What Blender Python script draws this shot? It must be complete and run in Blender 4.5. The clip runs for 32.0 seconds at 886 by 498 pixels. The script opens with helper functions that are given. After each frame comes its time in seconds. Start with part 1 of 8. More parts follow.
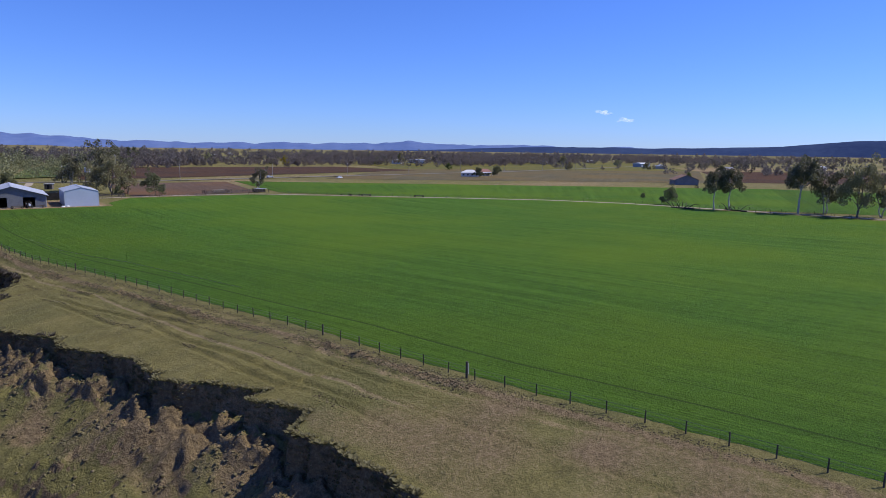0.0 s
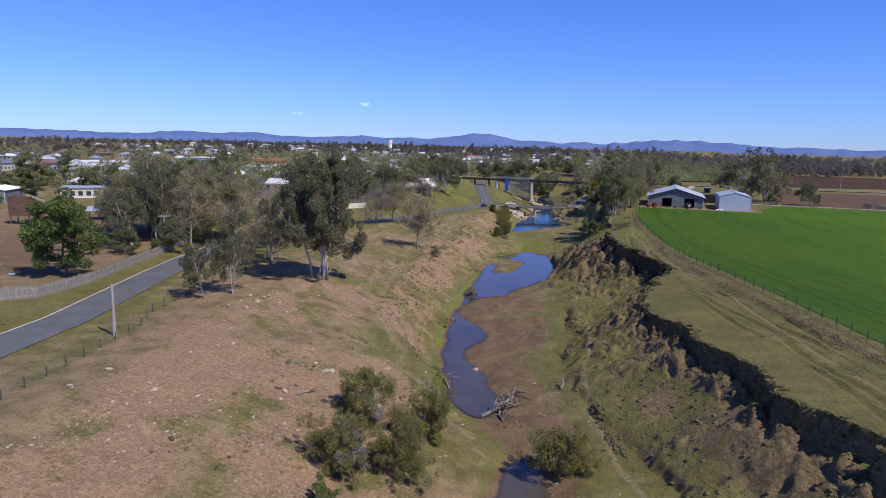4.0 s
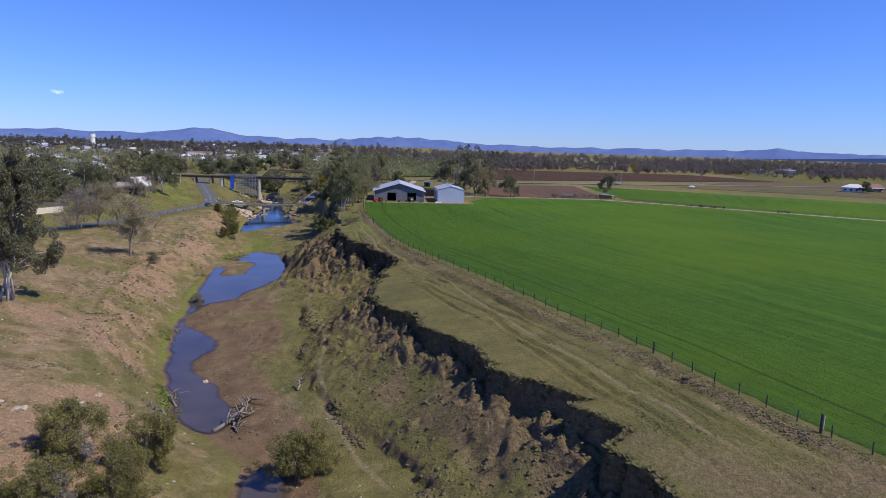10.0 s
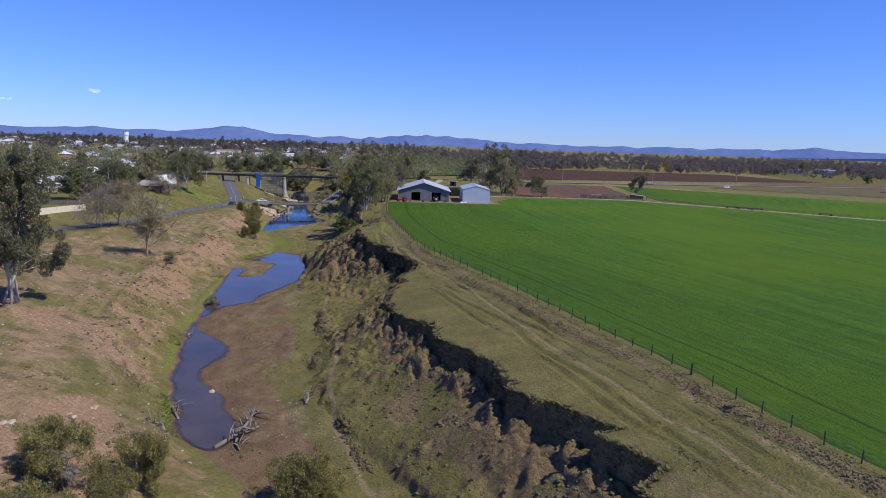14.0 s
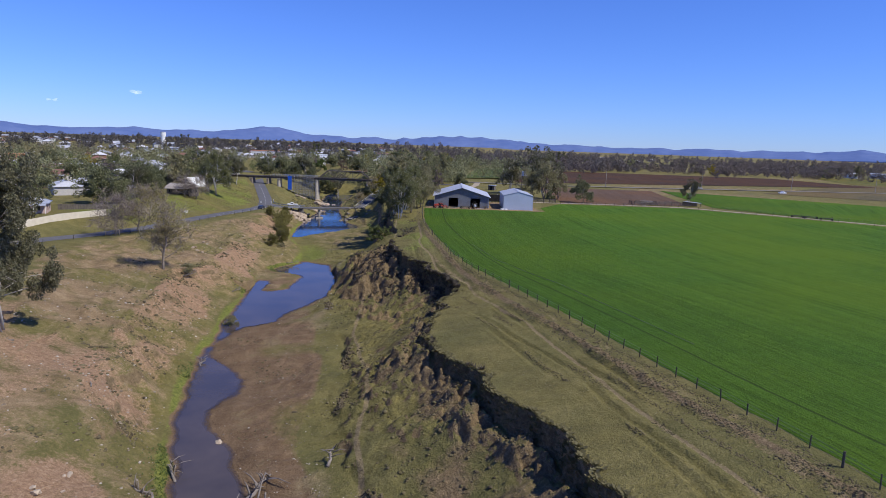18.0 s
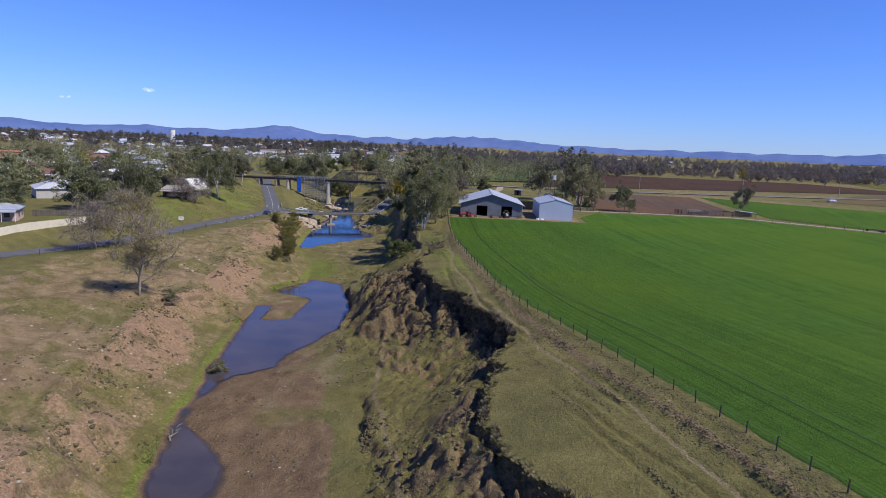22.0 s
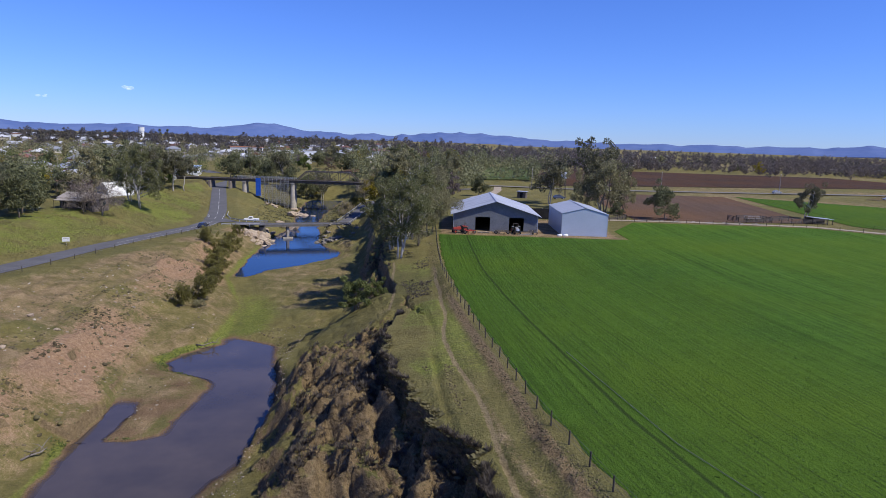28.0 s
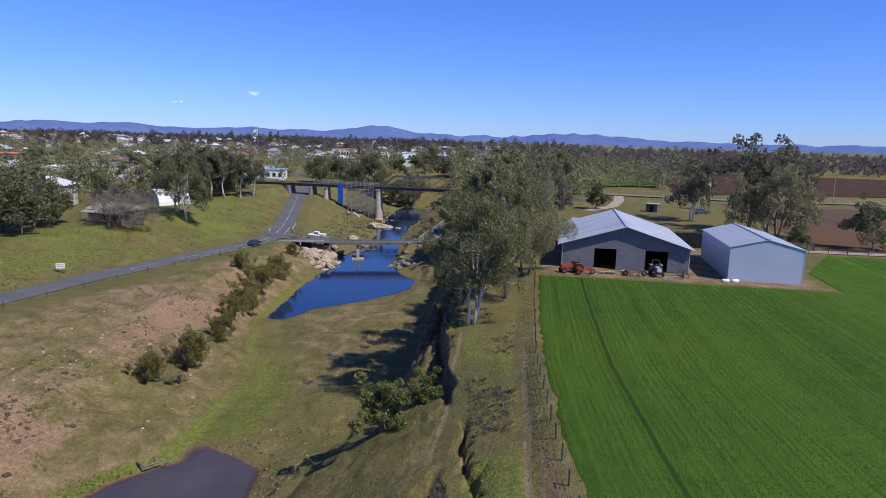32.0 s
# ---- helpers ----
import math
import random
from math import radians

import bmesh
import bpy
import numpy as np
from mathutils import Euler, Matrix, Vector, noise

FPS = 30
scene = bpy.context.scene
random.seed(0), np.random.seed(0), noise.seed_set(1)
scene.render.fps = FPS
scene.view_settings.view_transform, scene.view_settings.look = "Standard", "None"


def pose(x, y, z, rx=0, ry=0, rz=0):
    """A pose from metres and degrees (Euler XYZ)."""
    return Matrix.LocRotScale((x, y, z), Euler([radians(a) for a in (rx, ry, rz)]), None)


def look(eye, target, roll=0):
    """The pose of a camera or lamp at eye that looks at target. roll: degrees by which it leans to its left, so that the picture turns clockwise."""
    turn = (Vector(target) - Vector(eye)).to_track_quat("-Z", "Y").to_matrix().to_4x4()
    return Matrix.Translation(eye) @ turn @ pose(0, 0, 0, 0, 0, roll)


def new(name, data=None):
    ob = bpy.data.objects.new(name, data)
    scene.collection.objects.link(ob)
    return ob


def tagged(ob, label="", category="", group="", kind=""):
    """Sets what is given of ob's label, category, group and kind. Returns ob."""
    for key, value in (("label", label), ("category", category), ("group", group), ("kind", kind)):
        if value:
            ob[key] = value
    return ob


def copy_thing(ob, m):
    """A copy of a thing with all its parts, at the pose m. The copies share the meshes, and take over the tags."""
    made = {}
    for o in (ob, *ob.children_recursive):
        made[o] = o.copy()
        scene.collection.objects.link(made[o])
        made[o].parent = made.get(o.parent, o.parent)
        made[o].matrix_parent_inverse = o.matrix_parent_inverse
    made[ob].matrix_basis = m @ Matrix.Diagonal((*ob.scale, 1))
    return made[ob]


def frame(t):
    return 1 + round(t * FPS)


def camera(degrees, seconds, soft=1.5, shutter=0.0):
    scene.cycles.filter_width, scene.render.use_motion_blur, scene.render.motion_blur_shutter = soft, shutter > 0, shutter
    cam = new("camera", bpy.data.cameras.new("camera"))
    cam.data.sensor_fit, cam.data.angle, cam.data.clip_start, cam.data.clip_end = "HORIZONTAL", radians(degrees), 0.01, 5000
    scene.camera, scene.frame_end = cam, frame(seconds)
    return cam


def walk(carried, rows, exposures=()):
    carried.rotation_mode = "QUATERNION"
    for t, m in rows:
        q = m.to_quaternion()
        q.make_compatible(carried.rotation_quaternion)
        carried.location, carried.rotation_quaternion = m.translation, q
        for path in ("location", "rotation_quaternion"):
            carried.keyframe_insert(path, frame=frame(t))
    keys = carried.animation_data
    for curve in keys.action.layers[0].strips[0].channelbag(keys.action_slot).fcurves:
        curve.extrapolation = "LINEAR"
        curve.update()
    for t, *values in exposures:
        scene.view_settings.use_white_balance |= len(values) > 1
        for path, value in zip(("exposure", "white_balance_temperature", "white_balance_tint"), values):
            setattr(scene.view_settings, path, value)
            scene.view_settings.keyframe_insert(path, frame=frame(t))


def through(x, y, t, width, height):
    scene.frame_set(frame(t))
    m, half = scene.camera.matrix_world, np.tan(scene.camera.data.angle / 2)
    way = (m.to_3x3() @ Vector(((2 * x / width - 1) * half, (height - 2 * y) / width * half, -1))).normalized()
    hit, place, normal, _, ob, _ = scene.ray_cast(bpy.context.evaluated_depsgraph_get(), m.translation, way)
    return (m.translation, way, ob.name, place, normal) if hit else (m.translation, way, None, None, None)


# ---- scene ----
cam = camera(68.5, 32.0, soft=0.75)
METRES, EYE, TILT, LEAN, TURN = 155.0, 21.3, -6.32, -6.48, -33.6
ROWS = [
    (0.0, 0.0, 0.0, 0.0, -0.26, -2.58, 5.78),
    (0.5, -0.0005, -0.0006, 0.0004, 6.77, -1.84, 4.93),
    (1.0, -0.0003, -0.0015, 0.0003, 13.92, -1.18, 3.96),
    (1.5, -0.0006, -0.0017, 0.0002, 20.12, -0.72, 3.03),
    (2.0, -0.0011, -0.0018, 0.0002, 27.41, -0.34, 1.78),
    (2.5, -0.0008, -0.0023, 0.0003, 34.74, -0.09, 0.56),
    (3.0, -0.0005, -0.0024, 0.0004, 42.85, -0.04, -0.71),
    (3.5, -0.0002, -0.0024, 0.0005, 49.67, -0.15, -1.82),
    (5.5, 0.0039, 0.0002, 0.0015, 54.49, -0.3, -2.69),
    (6.0, 0.0036, 0.0008, 0.002, 48.85, -0.14, -1.83),
    (6.5, 0.0041, 0.0014, 0.0022, 40.97, -0.05, -0.61),
    (7.0, 0.0027, 0.0006, 0.0024, 35.59, -0.06, 0.11),
    (7.5, 0.0031, 0.0012, 0.0025, 33.57, -0.1, 0.37),
    (8.0, 0.002, 0.0004, 0.0026, 31.21, -0.15, 0.65),
    (8.5, 0.0019, 0.0008, 0.0027, 30.53, -0.19, 0.7),
    (9.0, 0.0022, 0.0008, 0.0028, 30.1, -0.22, 0.8),
    (9.5, 0.0023, 0.001, 0.0028, 29.72, -0.31, 0.89),
    (10.0, 0.0022, 0.0035, 0.0031, 29.34, -0.31, 0.93),
    (10.5, 0.0018, 0.0071, 0.0033, 29.03, -0.31, 0.98),
    (11.0, 0.0012, 0.0113, 0.0038, 29.05, -0.34, 1.0),
    (11.5, 0.0004, 0.0156, 0.0047, 29.53, -0.35, 0.95),
    (12.0, -0.0008, 0.0201, 0.0056, 29.69, -0.34, 0.91),
    (12.5, -0.0023, 0.0244, 0.0062, 30.14, -0.32, 0.8),
    (13.0, -0.0041, 0.0288, 0.007, 30.73, -0.33, 0.63),
    (13.5, -0.0062, 0.0341, 0.008, 31.29, -0.42, 0.55),
    (14.0, -0.0101, 0.0411, 0.0091, 31.8, -0.41, 0.44),
    (14.5, -0.015, 0.0496, 0.0111, 32.3, -0.39, 0.35),
    (16.5, -0.0442, 0.0847, 0.0196, 34.02, -0.4, -0.02),
    (17.0, -0.0532, 0.0948, 0.0223, 34.2, -0.41, -0.07),
    (17.5, -0.0644, 0.1071, 0.0253, 34.43, -0.39, -0.11),
    (18.0, -0.0758, 0.119, 0.0284, 34.65, -0.32, -0.17),
    (18.5, -0.0897, 0.1327, 0.0318, 34.92, -0.27, -0.26),
    (19.0, -0.1033, 0.1455, 0.0351, 35.16, -0.22, -0.39),
    (19.5, -0.119, 0.1601, 0.0385, 35.29, -0.2, -0.54),
    (20.0, -0.1337, 0.1744, 0.0417, 35.37, -0.17, -0.64),
    (20.5, -0.1504, 0.1905, 0.0452, 35.48, -0.19, -0.72),
    (21.0, -0.1668, 0.2062, 0.0485, 35.52, -0.21, -0.74),
    (21.5, -0.1853, 0.2244, 0.0522, 35.56, -0.26, -0.76),
    (22.0, -0.2026, 0.2419, 0.0555, 35.54, -0.3, -0.78),
    (22.5, -0.2217, 0.2618, 0.059, 35.52, -0.3, -0.78),
    (23.0, -0.2399, 0.2811, 0.062, 35.48, -0.29, -0.74),
    (23.5, -0.2582, 0.3033, 0.0655, 35.47, -0.33, -0.7),
    (24.0, -0.2753, 0.3248, 0.0689, 35.4, -0.36, -0.63),
    (24.5, -0.2932, 0.3495, 0.0727, 35.34, -0.42, -0.59),
    (25.0, -0.3098, 0.3737, 0.0764, 35.28, -0.45, -0.54),
    (25.5, -0.3273, 0.401, 0.0809, 35.22, -0.5, -0.42),
    (27.5, -0.3938, 0.5104, 0.0966, 34.7, -0.61, -0.08),
    (28.0, -0.4108, 0.5374, 0.1008, 34.52, -0.61, -0.05),
    (28.5, -0.4297, 0.5678, 0.1056, 34.43, -0.61, -0.01),
    (29.0, -0.4476, 0.5965, 0.1102, 34.36, -0.56, 0.03),
    (29.5, -0.4673, 0.6279, 0.1154, 34.31, -0.55, 0.07),
    (30.0, -0.4862, 0.6566, 0.1205, 34.88, -0.54, 0.01),
    (30.5, -0.5066, 0.6884, 0.1257, 35.78, -0.53, -0.09),
    (31.0, -0.5275, 0.7207, 0.1308, 34.98, -0.53, 0.03),
    (31.5, -0.5476, 0.7475, 0.1359, 38.84, -0.54, -0.39),
    (32.0, -0.5693, 0.7795, 0.1411, 44.13, -0.57, -1.28),
]
walk(cam, [(t, pose(0, 0, EYE, TILT, LEAN, TURN) @ pose(METRES * x, METRES * y, METRES * z, 90 + pitch, roll, yaw)) for t, x, y, z, yaw, pitch, roll in ROWS])

# ---- light: a high winter sun off the right bank, under a clear sky ----
SUN_EL, SUN_AZ = 51.0, -24.0  # degrees; azimuth counted from +x towards +y
world = bpy.data.worlds.new("sky")
scene.world = world
world.use_nodes = True
wn = world.node_tree.nodes
sky = wn.new("ShaderNodeTexSky")
sky.sky_type = "NISHITA"
sky.sun_disc = False
sky.sun_elevation = radians(SUN_EL)
sky.sun_rotation = radians(90.0 - SUN_AZ)
sky.altitude = 60.0
sky.air_density = 1.0
sky.dust_density = 0.0
sky.ozone_density = 6.0
wn["Background"].inputs[1].default_value = 0.1
tint = wn.new("ShaderNodeMix")
tint.data_type, tint.blend_type = "RGBA", "MULTIPLY"
tint.inputs[0].default_value = 1.0
tint.inputs[7].default_value = (0.63, 0.88, 1.71, 1)  # the clear dry-winter blue
world.node_tree.links.new(sky.outputs[0], tint.inputs[6])
world.node_tree.links.new(tint.outputs[2], wn["Background"].inputs[0])
sun = new("sun", bpy.data.lights.new("sun", "SUN"))
sun.data.energy, sun.data.angle, sun.data.color = 5.0, radians(0.55), (1.0, 0.945, 0.83)
sdir = Vector((math.cos(radians(SUN_AZ)) * math.cos(radians(SUN_EL)), math.sin(radians(SUN_AZ)) * math.cos(radians(SUN_EL)), math.sin(radians(SUN_EL))))
sun.matrix_world = look(sdir * 300, (0, 0, 0))
scene.view_settings.exposure = -0.1


# ---- materials ----
class Nodes:
    """Shorthand for one node material."""

    def __init__(self, name, rough=0.8, metal=0.0, spec=0.3):
        self.mat = bpy.data.materials.new(name)
        self.mat.use_nodes = True
        self.t = self.mat.node_tree
        self.b = self.t.nodes["Principled BSDF"]
        self.b.inputs["Roughness"].default_value = rough
        self.b.inputs["Metallic"].default_value = metal
        self.b.inputs["Specular IOR Level"].default_value = spec

    def n(self, kind, **kw):
        node = self.t.nodes.new("ShaderNode" + kind)
        for key, value in kw.items():
            node.inputs[key].default_value = value
        return node

    def l(self, a, b):
        self.t.links.new(a, b)

    def pos(self):
        return self.n("NewGeometry").outputs["Position"]

    def noise(self, scale, detail=3.0, rough=0.6, src=None, stretch=None):
        t = self.n("TexNoise", Scale=scale, Detail=detail, Roughness=rough)
        src = src or self.pos()
        if stretch:
            m = self.n("Mapping", Scale=stretch)
            self.l(src, m.inputs["Vector"])
            src = m.outputs[0]
        self.l(src, t.inputs["Vector"])
        return t.outputs["Fac"]

    def ramp(self, fac, *stops):
        r = self.n("ValToRGB")
        e = r.color_ramp.elements
        while len(e) < len(stops):
            e.new(0.5)
        for el, (p, c) in zip(e, stops):
            el.position = p
            el.color = (*c, 1) if len(c) == 3 else c
        self.l(fac, r.inputs[0])
        return r.outputs[0]

    def step(self, fac, a, b):
        m = self.n("MapRange")
        m.inputs[1].default_value, m.inputs[2].default_value = a, b
        self.l(fac, m.inputs[0])
        return m.outputs[0]

    def mix(self, fac, a, b, kind="MIX"):
        m = self.t.nodes.new("ShaderNodeMix")
        m.data_type, m.blend_type = "RGBA", kind
        for sock, v in ((m.inputs[0], fac), (m.inputs[6], a), (m.inputs[7], b)):
            if isinstance(v, (int, float)):
                sock.default_value = v
            elif isinstance(v, tuple):
                sock.default_value = (*v, 1)
            else:
                self.l(v, sock)
        return m.outputs[2]

    def math(self, op, a, b=0.0):
        m = self.t.nodes.new("ShaderNodeMath")
        m.operation = op
        for sock, v in zip(m.inputs, (a, b)):
            if isinstance(v, (int, float)):
                sock.default_value = v
            else:
                self.l(v, sock)
        return m.outputs[0]

    def bump(self, h, dist, strength=1.0):
        b = self.n("Bump", Distance=dist, Strength=strength)
        self.l(h, b.inputs["Height"])
        self.l(b.outputs[0], self.b.inputs["Normal"])

    def col(self, c):
        self.l(c, self.b.inputs["Base Color"])
        return self.mat


def plain(name, a, b, scale=3.0, rough=0.7, metal=0.0, spec=0.3, bump=0.0, fine=None, stretch=None):
    """Two tones mixed by noise at two scales, with a fine relief."""
    m = Nodes(name, rough, metal, spec)
    big = m.noise(scale, 4.0, 0.65, stretch=stretch)
    small = m.noise((fine or scale * 9), 2.0, 0.6, stretch=stretch)
    k = m.step(m.math("ADD", m.math("MULTIPLY", big, 0.65), m.math("MULTIPLY", small, 0.35)), 0.34, 0.66)
    if bump:
        m.bump(small, bump)
    return m.col(m.mix(k, a, b))


def leaf_mat(name, a, b, c, through=0.32, soften=1.15, grey=0.4):
    m = Nodes(name, 0.55, 0.0, 0.25)
    g = m.n("NewGeometry")
    o = m.n("ObjectInfo")
    patch = m.step(m.noise(0.55, 2.0), 0.3, 0.7)
    k = m.math("ADD", m.math("MULTIPLY", g.outputs["Random Per Island"], 0.42), m.math("ADD", m.math("MULTIPLY", o.outputs["Random"], 0.25), m.math("MULTIPLY", patch, 0.33)))
    a, b, c = (tuple(soften * w * ((1 - grey) * v + grey * sum(q) / 3) for v, w in zip(q, (1 + 0.25 * grey, 1.0, 1 + 0.2 * grey))) for q in (a, b, c))
    colour = m.ramp(k, (0.0, a), (0.55, b), (1.0, c))
    tr = m.n("BsdfTranslucent")
    mixer = m.n("MixShader", Fac=through)
    m.l(colour, tr.inputs[0])
    m.l(m.b.outputs[0], mixer.inputs[1])
    m.l(tr.outputs[0], mixer.inputs[2])
    m.l(mixer.outputs[0], m.t.nodes["Material Output"].inputs[0])
    return m.col(colour)


def random_tint(name, colours, rough=0.7, metal=0.0, scale=2.0, dirt=0.35, bump=0.0, spec=0.3):
    """One of several paints, chosen object by object, with grime."""
    m = Nodes(name, rough, metal, spec)
    o = m.n("ObjectInfo")
    stops = [(i / len(colours), c) for i, c in enumerate(colours)]
    base = m.ramp(o.outputs["Random"], *stops)
    m.t.nodes[-1].color_ramp.interpolation = "CONSTANT"
    g = m.noise(scale, 5.0, 0.7)
    if bump:
        m.bump(g, bump)
    return m.col(m.mix(m.math("MULTIPLY", m.step(g, 0.4, 0.75), dirt), base, (0.16, 0.12, 0.09)))


def ground_material():
    m = Nodes("ground_soil_and_grass", 0.95, 0.0, 0.1)
    z1 = m.n("Attribute")
    z1.attribute_name = "zone_a"
    z2 = m.n("Attribute")
    z2.attribute_name = "zone_b"
    z3 = m.n("Attribute")
    z3.attribute_name = "zone_c"
    s1, s2 = m.n("SeparateColor"), m.n("SeparateColor")
    m.l(z1.outputs["Color"], s1.inputs[0])
    m.l(z2.outputs["Color"], s2.inputs[0])
    n_big, n_mid, n_fine, n_grit = m.noise(0.045, 5.0), m.noise(0.33, 5.0, 0.65), m.noise(2.2, 4.0, 0.7), m.noise(9.0, 3.0, 0.7)

    def edge(mask, w=0.55):
        v = m.math("ADD", mask, m.math("MULTIPLY", m.math("SUBTRACT", m.math("ADD", m.math("MULTIPLY", n_mid, 0.38), m.math("ADD", m.math("MULTIPLY", n_fine, 0.38), m.math("MULTIPLY", n_grit, 0.24))), 0.5), w * 2.5))
        return m.step(v, 0.4, 0.62)

    grass = m.ramp(m.math("ADD", m.math("MULTIPLY", n_mid, 0.6), m.math("MULTIPLY", n_fine, 0.4)), (0.34, (0.116, 0.1, 0.037)), (0.5, (0.182, 0.157, 0.056)), (0.66, (0.256, 0.216, 0.083)))
    grass = m.mix(m.step(n_big, 0.42, 0.6), grass, m.mix(0.5, grass, (0.12, 0.122, 0.046)))
    soil = m.ramp(m.math("ADD", m.math("MULTIPLY", n_mid, 0.5), m.math("MULTIPLY", n_grit, 0.5)), (0.34, (0.125, 0.086, 0.05)), (0.5, (0.262, 0.183, 0.102)), (0.66, (0.42, 0.315, 0.19)))
    red = m.ramp(m.math("ADD", m.math("MULTIPLY", n_fine, 0.5), m.math("MULTIPLY", n_grit, 0.5)), (0.32, (0.17, 0.1, 0.063)), (0.5, (0.33, 0.21, 0.128)), (0.68, (0.5, 0.36, 0.235)))
    lush = m.ramp(n_fine, (0.3, (0.092, 0.115, 0.025)), (0.5, (0.165, 0.188, 0.04)), (0.7, (0.26, 0.256, 0.072)))
    mud = m.ramp(m.math("ADD", m.math("MULTIPLY", n_mid, 0.4), m.math("MULTIPLY", n_grit, 0.6)), (0.34, (0.092, 0.06, 0.038)), (0.5, (0.192, 0.125, 0.072)), (0.68, (0.315, 0.222, 0.135)))
    pale = m.ramp(n_fine, (0.3, (0.2, 0.152, 0.08)), (0.7, (0.31, 0.245, 0.138)))
    # dark tone for wet ground and for the shade painted along the windrow
    damp_and_shade = m.ramp(n_fine, (0.3, (0.02, 0.016, 0.011)), (0.7, (0.055, 0.042, 0.03)))
    c = m.mix(edge(s1.outputs[0]), grass, soil)
    c = m.mix(edge(s1.outputs[1]), c, lush)
    c = m.mix(edge(s1.outputs[2], 0.35), c, mud)
    c = m.mix(edge(s2.outputs[0]), c, red)
    c = m.mix(edge(s2.outputs[1], 0.3), c, pale)
    c = m.mix(edge(s2.outputs[2], 0.35), c, damp_and_shade)
    earth = m.ramp(m.math("ADD", m.math("MULTIPLY", n_fine, 0.6), m.math("MULTIPLY", n_grit, 0.4)), (0.32, (0.09, 0.065, 0.04)), (0.5, (0.192, 0.138, 0.076)), (0.68, (0.315, 0.232, 0.135)))
    c = m.mix(edge(z3.outputs["Fac"], 0.3), c, earth)
    n_tus = m.noise(4.2, 3.0, 0.75)
    c = m.mix(m.math("MULTIPLY", m.step(n_tus, 0.52, 0.66), 0.26), c, m.mix(0.7, c, (0.05, 0.042, 0.02)))
    c = m.mix(m.math("MULTIPLY", m.step(n_tus, 0.46, 0.34), 0.3), c, m.mix(0.5, c, (0.42, 0.35, 0.2)))
    m.bump(m.math("ADD", m.math("MULTIPLY", n_fine, 1.0), m.math("ADD", m.math("MULTIPLY", n_grit, 0.4), m.math("MULTIPLY", n_tus, 0.7))), 0.32)
    return m.col(c)


M_GROUND = ground_material()


def crop_material(name, a, b, c, period, tram=False):
    """Rows along the sheet's own u coordinate, in metres."""
    m = Nodes(name, 0.9, 0.0, 0.04)
    uv = m.n("UVMap")
    sep = m.n("SeparateXYZ")
    m.l(uv.outputs[0], sep.inputs[0])
    wob = m.math("MULTIPLY", m.math("SUBTRACT", m.noise(0.35, 3.0), 0.5), 0.55)
    row = m.step(m.noise(1.0, 2.0, 0.5, src=uv.outputs[0], stretch=(1.7 * 0.62 / period, 0.02, 1)), 0.32, 0.68)
    broad = m.step(m.noise(1.0, 2.0, 0.5, src=uv.outputs[0], stretch=(0.33 * 0.62 / period, 0.012, 1)), 0.3, 0.7)
    fine, mid, big = m.noise(6.0, 3.0, 0.7), m.noise(0.5, 4.0, 0.6), m.noise(0.018, 3.0)
    k = m.math("ADD", m.math("ADD", m.math("MULTIPLY", row, 0.14), m.math("MULTIPLY", broad, 0.09)), m.math("ADD", m.math("MULTIPLY", fine, 0.55), m.math("MULTIPLY", mid, 0.24)))
    colour = m.ramp(k, (0.35, a), (0.58, b), (0.85, c))
    colour = m.mix(m.step(big, 0.4, 0.62), colour, m.mix(0.6, colour, (b[0] * 1.35, b[1] * 1.06, b[2] * 0.7)))
    if tram:
        near = m.math("ABSOLUTE", m.math("SUBTRACT", m.math("ADD", sep.outputs[0], m.math("MULTIPLY", wob, 0.5)), 6.7))
        colour = m.mix(m.math("MULTIPLY", m.step(near, 0.28, 0.12), 0.75), colour, (0.02, 0.03, 0.012))
        drill = m.math("SINE", m.math("MULTIPLY", m.math("ADD", sep.outputs[0], m.math("MULTIPLY", wob, 0.25)), 6.2832 / 0.55))
        gaps = m.math("MULTIPLY", m.step(drill, 0.0, 0.8), m.step(m.noise(1.0, 3.0, 0.6, src=uv.outputs[0], stretch=(0.8, 0.16, 1)), 0.42, 0.6))
        thin = m.math("MULTIPLY", m.step(sep.outputs[0], 90.0, 10.0), gaps)
        colour = m.mix(m.math("MULTIPLY", thin, 0.5), colour, (0.032, 0.05, 0.014))  # soil between the drilled rows
        colour = m.mix(m.step(sep.outputs[0], 50.0, 5.0), colour, m.mix(0.25, colour, (0.03, 0.062, 0.012)))  # darkened towards the fence: shadow between the rows, put into the colour
    m.bump(m.math("ADD", m.math("MULTIPLY", row, 0.25), fine), 0.2)
    return m.col(colour)


M_CROP = crop_material("young_cereal_crop", (0.029, 0.066, 0.01), (0.073, 0.147, 0.02), (0.122, 0.22, 0.033), 0.62, True)
M_PLOUGH = crop_material("ploughed_earth", (0.042, 0.028, 0.022), (0.073, 0.048, 0.037), (0.115, 0.078, 0.06), 1.8)
M_FALLOW = crop_material("bare_pale_earth", (0.085, 0.058, 0.043), (0.125, 0.085, 0.063), (0.18, 0.128, 0.098), 2.6)
M_STUBBLE = crop_material("dry_stubble", (0.085, 0.075, 0.045), (0.128, 0.112, 0.068), (0.18, 0.155, 0.098), 2.2)
M_STRIP = crop_material("striped_vegetables", (0.05, 0.062, 0.03), (0.09, 0.125, 0.05), (0.15, 0.19, 0.085), 3.4)
M_PASTURE = crop_material("rough_pasture", (0.08, 0.085, 0.03), (0.13, 0.13, 0.048), (0.2, 0.18, 0.08), 3.1)
